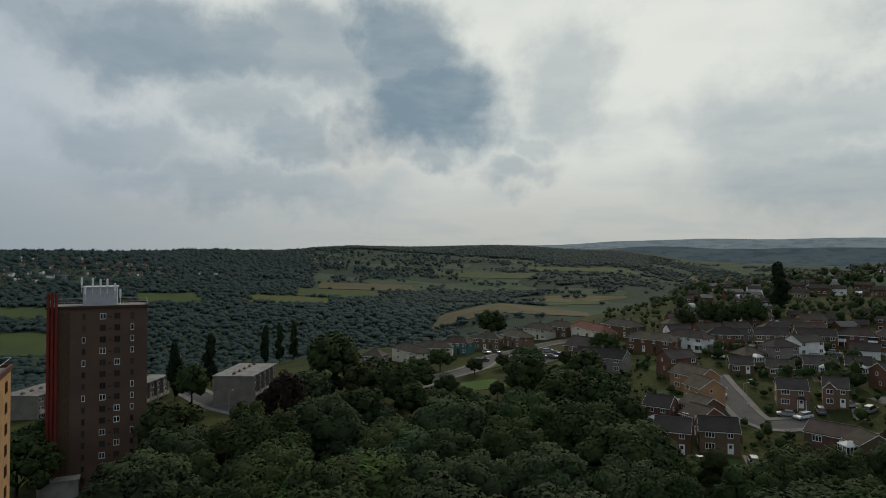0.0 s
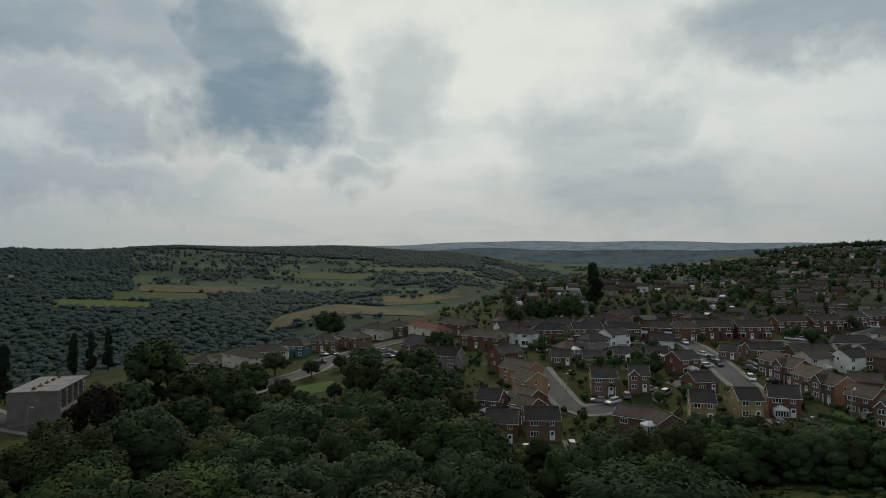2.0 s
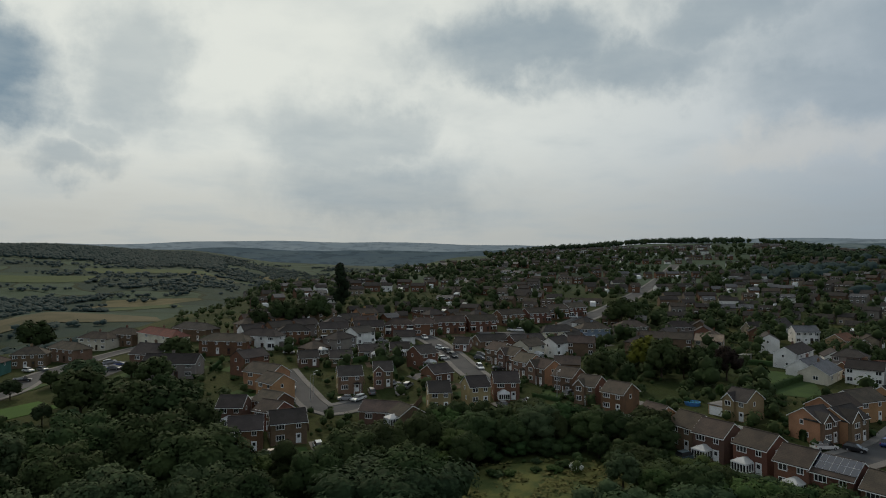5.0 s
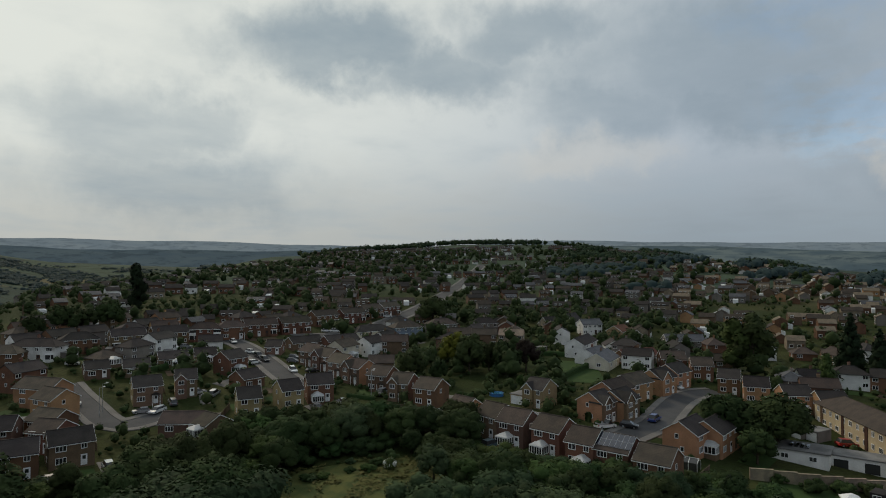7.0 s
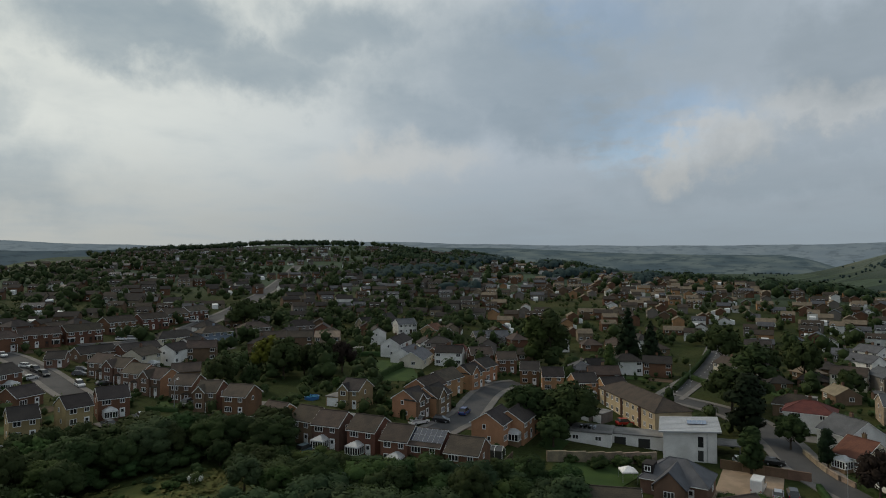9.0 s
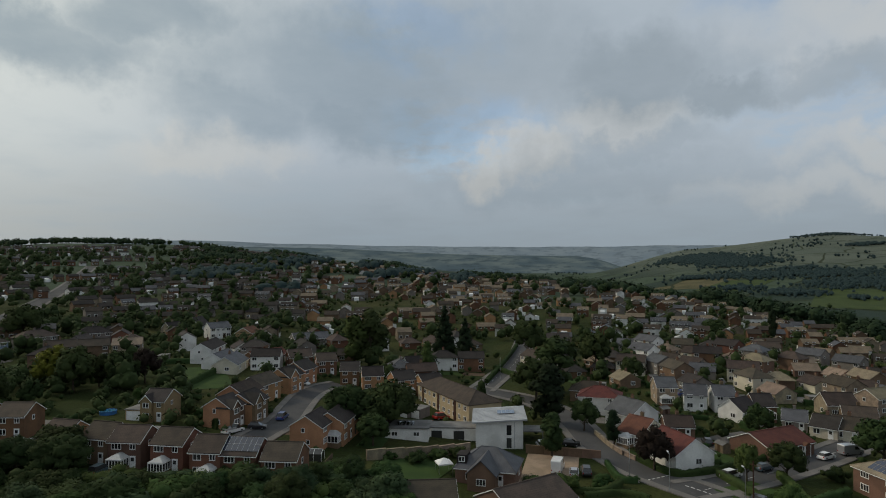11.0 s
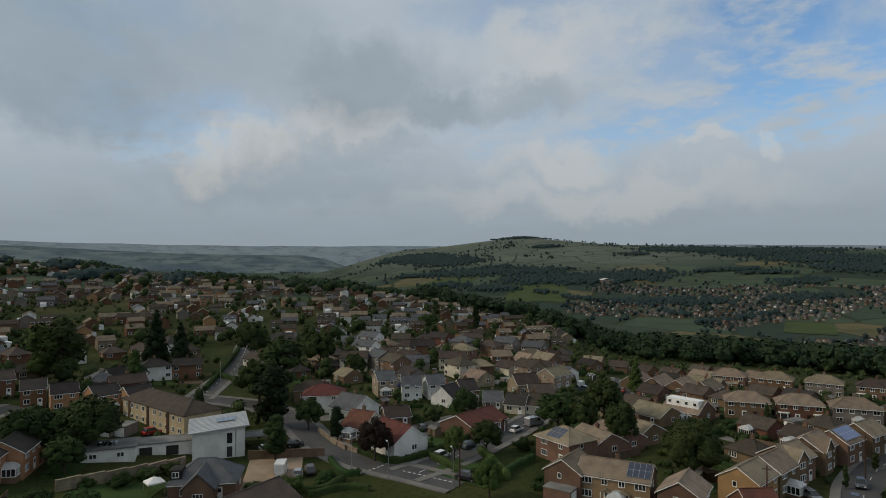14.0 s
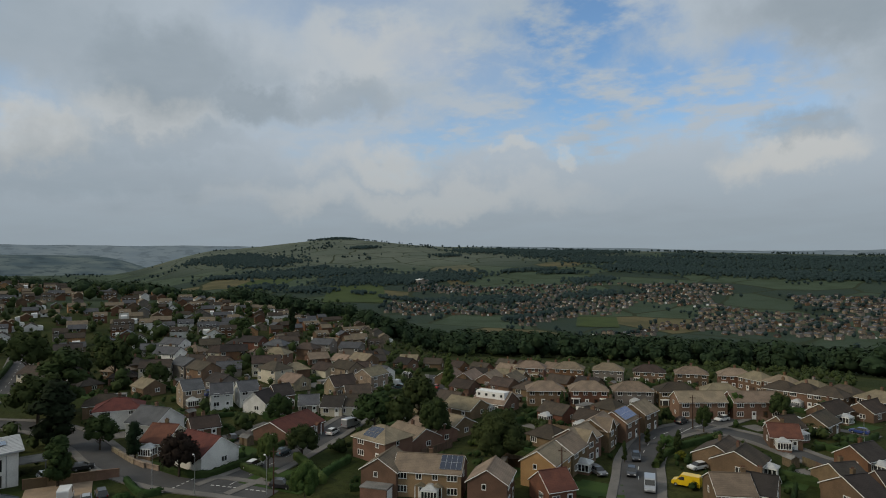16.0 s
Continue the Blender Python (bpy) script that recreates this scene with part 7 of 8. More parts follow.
tree(166.0, 111.6, 13.1, 'oak', 'broad', 1.0)
tree(147.4, 119.9, 9.8, 'oak', 'broad', 1.0)
tree(148.4, 110.5, 8.0, 'oak', 'broad', 0.9)
tree(172.1, 101.9, 11.2, 'oak', 'broad', 1.0)
tree(179.6, 98.9, 10.8, 'copper', 'broad', 0.9)
tree(173.6, 109.1, 9.6, 'oak', 'broad', 0.9)
tree(239.0, 181.3, 14.6, 'oak', 'broad', 1.1)
tree(230.1, 47.5, 18.5, 'lime', 'tall', 1.3)
tree(231.2, 41.8, 20.9, 'oak', 'tall', 1.2)
tree(156.9, 88.2, 4.6, 'lime', 'broad', 0.6)
tree(259.5, 16.2, 21.7, 'dark', 'cone', 1.0)
tree(249.9, 7.5, 18.2, 'dark', 'cone', 1.0)
tree(214.1, 19.2, 12.8, 'lime', 'tall', 0.7)
tree(259.4, -17.9, 17.2, 'oak', 'broad', 1)
tree(189.4, -15.4, 14.2, 'oak', 'broad', 1.1)
tree(198.9, -21.2, 17.4, 'oak', 'tall', 1.4)
tree(164.2, -15.8, 15.5, 'dark', 'tall', 1.3)
tree(233.5, -26.6, 13.2, 'oak', 'broad', 1.0)
tree(231.6, -40.1, 15.0, 'oak', 'broad', 0.9)
tree(148.3, 22.2, 12.5, 'oak', 'broad', 1.3)
tree(109.5, 23.5, 9.0, 'dark', 'cone', 1.4)
tree(139.2, -14.6, 9.5, 'oak', 'tall', 1.2)
tree(158.1, -24.5, 8.5, 'oak', 'broad', 0.9)
tree(147.1, -29.5, 8.1, 'dark', 'tall', 1.0)
tree(130.6, -34.1, 9.6, 'copper', 'broad', 1.0)
tree(311.3, -109.6, 9.3, 'oak', 'broad', 1.5)
tree(311.2, -137.0, 16.2, 'dark', 'tall', 0.6)
tree(209.6, -47.9, 9.6, 'oak', 'broad', 0.9)
tree(152.2, -63.8, 9.1, 'oak', 'broad', 0.9)
tree(125.4, -50.1, 8.0, 'lime', 'broad', 0.7)
tree(127.3, -58.4, 7.8, 'oak', 'broad', 1.0)
tree(139.2, -97.5, 13.2, 'oak', 'broad', 1.0)
tree(137.2, -82.4, 10.4, 'oak', 'broad', 1.2)
tree(132.3, -86.3, 10.6, 'oak', 'broad', 0.9)
tree(120.7, -89.0, 11.7, 'oak', 'broad', 0.8)
tree(96.3, -87.3, 13.0, 'oak', 'broad', 1.0)
tree(178.2, -137.3, 12.4, 'lime', 'cone', 0.9)
tree(122.6, -110.4, 5.3, 'oak', 'broad', 1.0)
tree(124.4, -136.9, 5.9, 'oak', 'cone', 1.0)
tree(117.3, -149.5, 5.4, 'oak', 'tall', 0.7)
tree(104.4, -170.6, 5.0, 'oak', 'broad', 0.7)
tree(89.1, -126.8, 3.9, 'oak', 'tall', 0.8)
tree(78.4, -116.0, 5.2, 'oak', 'tall', 0.8)
tree(80.8, -126.4, 5.3, 'oak', 'tall', 0.7)
tree(104.3, -48.4, 8.1, 'lime', 'broad', 0.8)
tree(84.2, -111.8, 4.7, 'oak', 'tall', 0.6)
tree(96.6, -146.0, 4.6, 'oak', 'broad', 0.7)
tree(86.5, -146.3, 7.1, 'hedge', 'broad', 0.7)
tree(80.2, -172.3, 8.4, 'oak', 'broad', 0.8)
tree(89.9, -167.4, 7.5, 'lime', 'broad', 0.8)
hedge([(149.0, 80.3), (177.3, 84.7), (203.7, 86.4)], height=2.0, width=1.6)
hedge([(138.2, 60.1), (154.6, 53.9)], height=2.4, width=1.6)
hedge([(177.7, 113.8), (206.0, 109.9), (213.8, 95.2)], height=1.8, width=1.5)
hedge([(92.6, 185.7), (102.2, 186.6), (111.0, 187.3)], height=2.0, width=1.5)
hedge([(237.5, -3.9), (217.8, -14.1), (200.4, -21.0)], height=1.8, width=1.5)
hedge([(213.2, -0.7), (253.9, -8.6), (290.1, -14.9)], height=1.8, width=1.5)
hedge([(139.0, -31.4), (128.2, -36.4), (128.4, -43.2), (135.4, -55.4), (142.7, -65.4)], height=1.5, width=1.3)
hedge([(133.9, -25.3), (124.8, -26.1), (124.1, -29.2)], height=1.3, width=1.2)
hedge([(127.8, -57.3), (119.6, -56.5), (111.2, -55.4)], height=1.8, width=1.8, leaf='lime')
hedge([(83.1, -125.5), (82.0, -137.4), (81.7, -145.4)], height=1.6, width=1.4)
hedge([(81.9, -165.0), (74.4, -165.6), (68.0, -162.9)], height=1.2, width=1.1)
hedge([(60.8, -127.8), (53.0, -129.0), (48.3, -129.3)], height=1.8, width=1.4)
patch('lawn', 9.5, 199.3, 20, 20, 12, 0.12, BRIGHTLAWN, 'bright green mown field', 'lawn')
patch('lawn', 123.3, 15.3, -20, 22, 13, 0.1, LAWN, 'mown green garden lawn', 'lawn')
patch('lawn', 191.6, 85.3, 30, 34, 12, 0.1, LAWN, 'mown green garden lawn', 'lawn')
patch('driveway', 126.9, -12.7, -10, 26, 11, 0.1, GRAVEL, 'tan gravel forecourt', 'driveway')
patch('lawn', 223.3, -119.4, 15, 9, 7, 0.1, LAWN, 'small green front lawn', 'lawn')
patch('lawn', 217.3, -30.7, 25, 9, 7, 0.1, LAWN, 'small green front lawn', 'lawn')
patch('lawn', 179.9, -80.8, 50, 9, 7, 0.1, LAWN, 'small green front lawn', 'lawn')
patch('lawn', 127.8, 119.2, 30, 9, 7, 0.1, LAWN, 'small green front lawn', 'lawn')
patch('lawn', 131.6, 118.7, 80, 9, 7, 0.1, LAWN, 'small green front lawn', 'lawn')
patch('lawn', 101.7, 188.3, 30, 9, 7, 0.1, LAWN, 'small green front lawn', 'lawn')
patch('lawn', 132.3, 117.2, 0, 9, 7, 0.1, LAWN, 'small green front lawn', 'lawn')
patch('lawn', 51.2, -137.2, 60, 9, 7, 0.1, LAWN, 'small green front lawn', 'lawn')
patch('lawn', 77.3, -95.0, 40, 9, 7, 0.1, LAWN, 'small green front lawn', 'lawn')
patch('pavement_verge', 117.2, -50.2, 30, 14, 10, 0.14, LAWN, 'worn grass verge beside the junction', 'verge')
gazebo(126.1, 8.0, 20)
garden_pool(146.7, 89.8)
pole(111.5, -45.6)
street_lamp(111.8, -44.4)
pole(86.8, -120.8)
pole(80.1, -88.0)
street_lamp(57.1, -162.3)
pole(90.0, -147.2)
street_lamp(125.2, 115.7)
street_lamp(125.4, -28.0)
street_lamp(119.5, -33.9)
street_lamp(77.3, 161.7)
street_lamp(-61.3, 181.9)
street_lamp(75.3, 159.1)
street_lamp(126.4, 116.7)
street_lamp(220.2, -5.5)
part('wing', Geo().extrude([(-2.6, -1.6), (2.6, -1.6), (2.6, 3.0), (0, 5.4), (-2.6, 3.0)], 'y', -7.5, 0), BROWN, slate_house)
part('wing_roof', Geo().extrude([(-3.0, 2.7), (0, 5.5), (3.0, 2.7), (3.0, 2.9), (0, 5.72), (-3.0, 2.9)], 'y', -7.8, 0), SLATE, slate_house)
part('dormer', Geo().box(-5.6, -3.6, -3.6, -0.5, 3.4, 5.2), TILE_DARK, slate_house)
window(slate_house, -4.6, -3.63, 3.9, 0, 1.2, 1.0, 2)
window(slate_house, 0, -7.53, 1.0, 0, 1.8, 1.2, 3)
fence([(128.3, 23.9), (132.4, 15.3), (139.9, 3.7)], height=2.0, mat=STONE, label='long buff stone garden wall', name='garden_wall', panel=4.0, thick=0.35)
fence([(141.2, -9.2), (139.6, -15.9), (137.8, -23.6)], height=1.8, mat=BROWN, label='brown brick garden wall', name='garden_wall', panel=4.0, thick=0.3)
fence([(155.5, -26.6), (145.0, -28.4), (139.2, -30.5)], height=1.0, mat=STONE, label='low stone garden wall', name='garden_wall', panel=4.0, thick=0.35)
fence([(97.1, -90.5), (95.3, -92.8), (93.2, -95.6)], height=1.8, mat=WOODDARK, label='dark red-brown timber panel fence')
fence([(125.9, 80.7), (125.0, 69.5)], height=1.6)
dashes([(120.6, -40.6), (124.0, -45.9), (131.0, -57.4), (141.1, -71.7), (150.8, -84.3)])
dashes([(122.6, -37.7), (119.7, -40.2), (116.1, -42.9), (113.3, -45.2)], 0.3, 0.7, 0.5)
dashes([(307.1, -19.9), (252.9, -12.4), (223.7, -4.6), (204.7, 0.7)])
dashes([(124.1, -29.2), (126.0, -32.8), (127.6, -35.7)], 0.3, 0.7, 0.5)
dashes([(76.1, -105.4), (83.9, -117.0), (91.5, -134.6), (90.7, -151.4)])
dashes([(89.3, -139.6), (90.1, -144.5), (90.4, -150.1)], 0.15, 9.0, 0.5)
patch('meadow', *polar(44.5, 103), -44.5, 36, 38, 0.06, MEADOW, 'rough yellow-green meadow with long grass', 'meadow')
TAKEN.extend((*polar(_b, _d), 6.0) for _b in (39.5, 43, 46.5, 50) for _d in (92, 100, 108, 115))
FIELDS = (
    (84.4, 782.4, -8, 190, 90, HAY, 'pale brown mown hay field'),
    (210.2, 1043.1, -5, 120, 60, PASTURE, 'green pasture on the spur'),
    (-151.9, 1269.7, 10, 190, 90, HAY, 'pale brown mown hay field'),
    (-190.9, 1162.6, 10, 150, 90, PASTURE, 'green pasture across the valley'),
    (-430.3, 996.6, 30, 90, 80, PASTURE, 'green pasture across the valley'),
    (107.1, 1580.0, 0, 260, 120, PASTURE, 'green pasture across the valley'),
    (388.3, 1768.3, 0, 300, 130, PASTURE, 'green pasture across the valley'),
    (-467.4, 714.9, 20, 120, 90, PASTURE, 'green pasture across the valley'),
    (-560.0, 830.0, 25, 130, 60, PASTURE, 'green pasture across the valley'),
    (-255.0, 1060.0, 12, 130, 70, MEADOW, 'rough pale scrubby clearing'),
    (615.9, -755.2, -50, 110, 60, PASTURE, 'bright green playing field by the village'),
    (1147.0, -643.3, -30, 260, 120, PASTURE, 'green pasture on the hillside'),
    (1200.1, -950.2, -30, 130, 45, HAY, 'pale brown mown hay field'),
    (1442.8, -555.5, -40, 200, 110, PASTURE, 'green pasture on the hillside'),
    (332.0, 516.8, -40, 200, 90, PASTURE, 'green pasture on the crest'),
    (480.0, 560.0, -40, 150, 70, PASTURE, 'green pasture on the crest'),
)
for _x, _y, _a, _w, _d, _m, _l in FIELDS:
    patch('field', _x, _y, _a, _w, _d, 0.7, _m, _l, 'field')
WOOD_BELTS = (
    (1610, -632, 1485, -838, 197), (1342, -711, 1256, -1027, 212), (957, -732, 868, -863, 97), (1799, -1472, 1386, -1757, 240),
    (1470, -1486, 1405, -1587, 240), (1653, -495, 1620, -593, 82), (1401, -520, 1358, -558, 86), (1273, -561, 1204, -610, 90),
    (2416, -1240, 3380, -2128, 189), (3160, -2442, 3066, -2559, 18), (1707, -1264, 1657, -1323, 68), (2331, -698, 1838, -760, 240),
    (988, -1122, 937, -1187, 84), (826, -950, 820, -1038, 83), (1053, -656, 942, -727, 29), (1139, -636, 1129, -663, 44),
    (1238, -1128, 1170, -1250, 41), (1140, -1177, 1058, -1242, 39), (2002, -1107, 2024, -1226, 60), (1666, -762, 1638, -822, 51),
    (1496, -853, 1481, -932, 38), (845, -712, 787, -700, 26), (711, -652, 729, -833, 18), (519, 256, 572, 237, 60),
    (579, 249, 624, 208, 50), (700, 234, 812, 205, 40), (576, 106, 710, 59, 30), (704, 132, 2740, 413, 25),
    (435, 167, 469, 139, 14), (579, 28, 2254, -166, 20),
)
warehouse = thing('warehouse', 'long low warehouse with a white metal roof', 'warehouse', '', 1239.5, -872.0, None, -25)
part('wall', Geo().box(-36, 36, -13, 13, -5, 6), GREYSTONE, warehouse)
part('roof', gable_roof(72, 26, 6, 2.5, 0.4, 0.3), WHITE, warehouse)
low_building = thing('low_building', 'low white-walled workshop with a flat black felt roof', 'workshop', '', 148.0, 18.0, None, -90)
part('wall', Geo().box(-5.2, 5.2, -3.5, 3.5, -2.5, 2.5), WHITE, low_building)
part('roof', Geo().box(-5.5, 5.5, -3.8, 3.8, 2.5, 2.75), FELT, low_building)
for _k in range(4):
    part('rooflight', Geo().box(-2.0 + _k, -1.4 + _k, -1.5, 1.5, 2.75, 2.95), GLASS, low_building)
for _k in range(2):
    window(low_building, -2.5 + 5 * _k, -3.53, 0.8, 0, 1.4, 1.0, 2)
TAKEN.append((148.0, 18.0, 6.5))
for _k in range(4):
    shed(166.0, 26.0 - 3.1 * _k, -115, 2.8, 5.2, 'garage')
TAKEN.append((166.0, 21.0, 8.0))
tree(152.4, 22.3, 11.8, 'oak', 'broad', 1.3)
tree(137.9, 24.3, 7.6, 'oak', 'broad', 1.1)
TAKEN.append((191.4, 89.3, 18))
TAKEN.append((188.8, 118.6, 20))
TAKEN.append((175.9, 130.9, 14))
TAKEN.append((167.6, 25.1, 13))
TAKEN.append((200.8, -19.3, 14))
TAKEN.append((158.3, 67.2, 6))
TAKEN.append((183.6, 24.4, 10))
TAKEN.append((142.2, -3.0, 14))
TAKEN.append((126.9, 12.6, 14))
TAKEN.append((126.7, -14.4, 14))
TAKEN.append((117.2, -105.5, 9))
TAKEN.append((117.0, -56.8, 10))
hedge([(123.7, -9.1), (119.0, -15.2), (118.1, -21.5), (122.6, -25.7)], height=1.4, width=1.4)
hedge([(115.9, -17.9), (117.7, -24.6), (115.2, -28.9)], height=1.2, width=1.2)
hedge([(108.7, -50.8), (116.1, -59.0), (119.9, -65.7)], height=1.5, width=1.4)
hedge([(128.0, -45.8), (118.9, -48.1), (111.0, -49.3)], height=1.6, width=1.6)
hedge([(104.9, -57.8), (102.8, -61.4), (99.3, -64.2)], height=1.3, width=1.1)
hedge([(140.9, -97.3), (127.6, -92.4), (120.5, -93.9)], height=1.6, width=1.2)
hedge([(108.3, -94.1), (108.4, -101.1), (108.8, -107.9)], height=1.6, width=1.2)
hedge([(120.4, -110.3), (122.8, -120.8), (124.3, -128.8)], height=1.7, width=1.3)
hedge([(78.0, -113.8), (81.3, -121.6), (82.9, -129.5)], height=1.4, width=1.6, leaf='lime')
tree(119.8, -15.3, 3.0, 'lime', 'shrub', 1.1)
tree(121.8, -22.1, 2.5, 'hedge', 'shrub', 1.1)
tree(120.2, -8.9, 2.5, 'oak', 'shrub', 1.2)
tree(129.8, 13.9, 2.6, 'oak', 'shrub', 1.2)
tree(133.4, 9.8, 2.4, 'hedge', 'shrub', 1.3)
tree(136.4, 5.4, 2.6, 'oak', 'shrub', 1.2)
tree(130.8, 19.5, 2.2, 'hedge', 'shrub', 1.2)
tree(106.8, -96.2, 3.0, 'oak', 'shrub', 1)
tree(113.0, -95.6, 2.5, 'lime', 'shrub', 1)
tree(115.1, -108.3, 3.5, 'oak', 'shrub', 1)
tree(102.9, -101.1, 2.5, 'hedge', 'shrub', 1)
tree(114.2, -117.3, 3.0, 'oak', 'shrub', 1)
tree(85.6, -129.2, 2.5, 'lime', 'shrub', 1)
tree(78.0, -122.8, 2.0, 'yellow', 'shrub', 1)
tree(127.3, -67.3, 3.0, 'oak', 'shrub', 1)
tree(113.8, -50.5, 2.2, 'hedge', 'shrub', 1.2)
tree(106.0, -60.8, 2.2, 'hedge', 'shrub', 1.2)
# ---------------------------------------------------------------- the town on the slopes
TOWN = random.Random(11)
MIX = ((RED, TILE_BROWN), (RED, TILE_DARK), (BROWN, TILE_DARK), (BROWN, TILE_BROWN), (ORANGE, TILE_BROWN), (GREYSTONE, TILE_DARK), (WHITE, TILE_DARK), (CREAM, TILE_BROWN), (STONE, TILE_BROWN), (STONE, SLATE))


def green_land(x, y):
    """Open land inside the town: orchards, allotments, copses, fields."""
    b, d = math.degrees(math.atan2(x, y)), math.hypot(x, y)
    if b < 20 or b > 162 or (b > 122 and d > 285):
        return True
    if b < 41 and d > 430 + (b - 16) * 12:
        return True
    if b > 92 and d > 700 - (b - 92) * 9.5:
        return True
    return d > 290 and noise.noise((x * 0.011, y * 0.011, 2.0)) > 0.36


def street_rows(d0, d1, b0=20, b1=122):
    """House places in long streets that follow the slope."""
    spots, d, k = [], d0, 0
    while d < d1:
        at = lambda b: polar(b, d * (1 + 0.13 * noise.noise((b * 0.045, d * 0.003, 7.0))))
        b = b0 + TOWN.uniform(0, 2)
        while b < b1:
            (x, y), (x2, y2) = at(b), at(b + 0.2)
            if not green_land(x, y) and noise.noise((b * 0.3, k * 1.7, 3.0)) < 0.3:
                spots.append((x, y, math.degrees(math.atan2(y2 - y, x2 - x)) + TOWN.uniform(-4, 4)))
            b += math.degrees(TOWN.choice((9.6, 10.2, 10.8, 12.5)) / d)
        d += (17 if k % 2 else 25) + d * 0.016
        k += 1
    return spots


def town_spots(d0, d1, cell=90):
    spots = []
    n = int(d1 / cell) + 1
    for i in range(-n, n + 1):
        for j in range(-n, n + 1):
            cx, cy = i * cell, j * cell
            a = radians(35 + 70 * noise.noise((cx * 0.0035, cy * 0.0035, 7.0)))
            ux, uy = math.cos(a), math.sin(a)
            for r in range(-3, 4):
                for k in range(-4, 5):
                    px, py = k * 12.0 + TOWN.uniform(-1.2, 1.2), r * 19 + TOWN.uniform(-2, 2)
                    if max(abs(px * ux - py * uy), abs(px * uy + py * ux)) > cell / 2:
                        continue
                    x, y = cx + px * ux - py * uy, cy + px * uy + py * ux
                    d = math.hypot(x, y)
                    if d0 < d < d1 and not green_land(x, y):
                        spots.append((x, y, math.degrees(a) + (180 if r % 2 else 0)))
    return spots


PALE = ((WHITE, SLATE), (CREAM, TILE_BROWN), (STONE, TILE_BROWN), (GREYSTONE, SLATE), (GREYSTONE, TILE_DARK), (BROWN, TILE_TAN), (BROWN, TILE_BROWN), (STONE, TILE_TAN), (RED, TILE_DARK), (BROWN, TILE_DARK))
TANNISH = ((BROWN, TILE_TAN), (BROWN, TILE_BROWN), (RED, TILE_BROWN), (BROWN, TILE_DARK))
LATER = []
count = 0
for x, y, turn in sorted(street_rows(206, 470) + town_spots(150, 300, 90), key=lambda s: math.hypot(s[0], s[1])):
    b, r = math.degrees(math.atan2(x, y)), math.hypot(x, y)
    if (b < 122 and r < 205) or not is_free(x, y, 5.0):
        continue
    if r < 320 and 60 < b < 101 and TOWN.random() < 0.75 and noise.noise((x * 0.03, y * 0.03, 5.0)) > -0.05:
        continue
    count += 1
    if count > 118:
        LATER.append((x, y, turn))
        continue
    kinds = TANNISH if b > 122 else PALE if b > 92 or TOWN.random() < 0.2 else MIX
    wall, roof = kinds[min(len(kinds) - 1, int(TOWN.random() * (len(kinds) if kinds is not MIX else 7)))]
    low = TOWN.random() < (0.8 if b > 122 else 0.65 if b > 92 and r < 310 else 0.35 if b > 92 else 0.2)
    if (math.sin(radians(turn)) * -x + math.cos(radians(turn)) * y) < 0:
        turn += 180
    house(x, y, turn, w=8.2 if low else 9.6, d=6.8, eaves=2.5 if low else 4.7, rise=2.0, wall=wall, roof=roof, hip=TOWN.random() < 0.3, units=1 if low else 2, simple=True, group="houses on the hillside")


def far_houses(name, seed, spots, label, size=1.0, walls=(0, 0, 1, 1, 2, 3, 4)):
    """Far houses as one mesh: walls, pitched roofs, window marks."""
    rng = random.Random(seed)
    g = Geo()
    for x, y, turn in spots:
        w, d, e, r = rng.choice((7, 8, 9, 11, 12)) * size, 6.8 * size, rng.choice((2.6, 4.6, 4.6, 4.8)) * size, 2.0 * size
        k = rng.choice(walls)
        east = name == "hill_houses" and math.atan2(x, y) > 1.28
        if east and rng.random() < 0.4:
            turn, w = turn + 90, min(w, 8 * size)
        q = rng.choice((5, 5, 7, 10, 10) if east else (6, 6, 7, 7) if name == "village_houses" else (5, 6, 6, 6, 7))
        if east and rng.random() < 0.1:
            k = 11
        h = Geo().extrude([(-d / 2, -2), (d / 2, -2), (d / 2, e), (0, e + r), (-d / 2, e)], "x", -w / 2, w / 2, k)
        for s in (-1, 1):
            h.extrude([(s * (d / 2 + 0.3), e - 0.2), (0, e + r), (0, e + r + 0.2), (s * (d / 2 + 0.3), e)], "x", -w / 2 - 0.2, w / 2 + 0.2, q)
        for s in (-1, 1):
            for z in ((1.0, 3.5) if e > 4 else (1.0,)):
                for c in range(int(w / 3)):
                    xx = -w / 2 + 1.5 + c * 3
                    for q0, y0, m0 in ((0.0, 0.04, 8), (0.15, 0.07, 9)):
                        yy = s * (d / 2 + y0)
                        h.face([(xx - 0.75 + q0, yy, z + q0), (xx + 0.75 - q0, yy, z + q0), (xx + 0.75 - q0, yy, z + 1.2 - q0), (xx - 0.75 + q0, yy, z + 1.2 - q0)], m0)
        if rng.random() < (0.15 if name == "village_houses" else 0.4):
            x0, s = rng.uniform(-w / 2, w / 2 - 3), rng.choice((-1, 1))
            h.extrude([(s * (d / 2 + 2.4), -1), (s * d / 2, -1), (s * d / 2, 2.6), (s * (d / 2 + 2.4), 2.0)], "x", x0, x0 + 3, 8)
        h.moved(pose(x, y, ground_z(x, y), 0, 0, turn))
        g.solid(h.v, h.f)
        g.m[-len(h.m):] = h.m
    me = bpy.data.meshes.new(name)
    me.from_pydata(g.v, [], g.f)
    for m in (RED, BROWN, GREYSTONE, WHITE, STONE, TILE_BROWN, TILE_DARK, SLATE, UPVC, GLASS, TILE_TAN, ORANGE):
        me.materials.append(m)
    me.polygons.foreach_set("material_index", g.m)
    me.update()
    return tagged(new(name, me), label, "houses", "", "stuff")


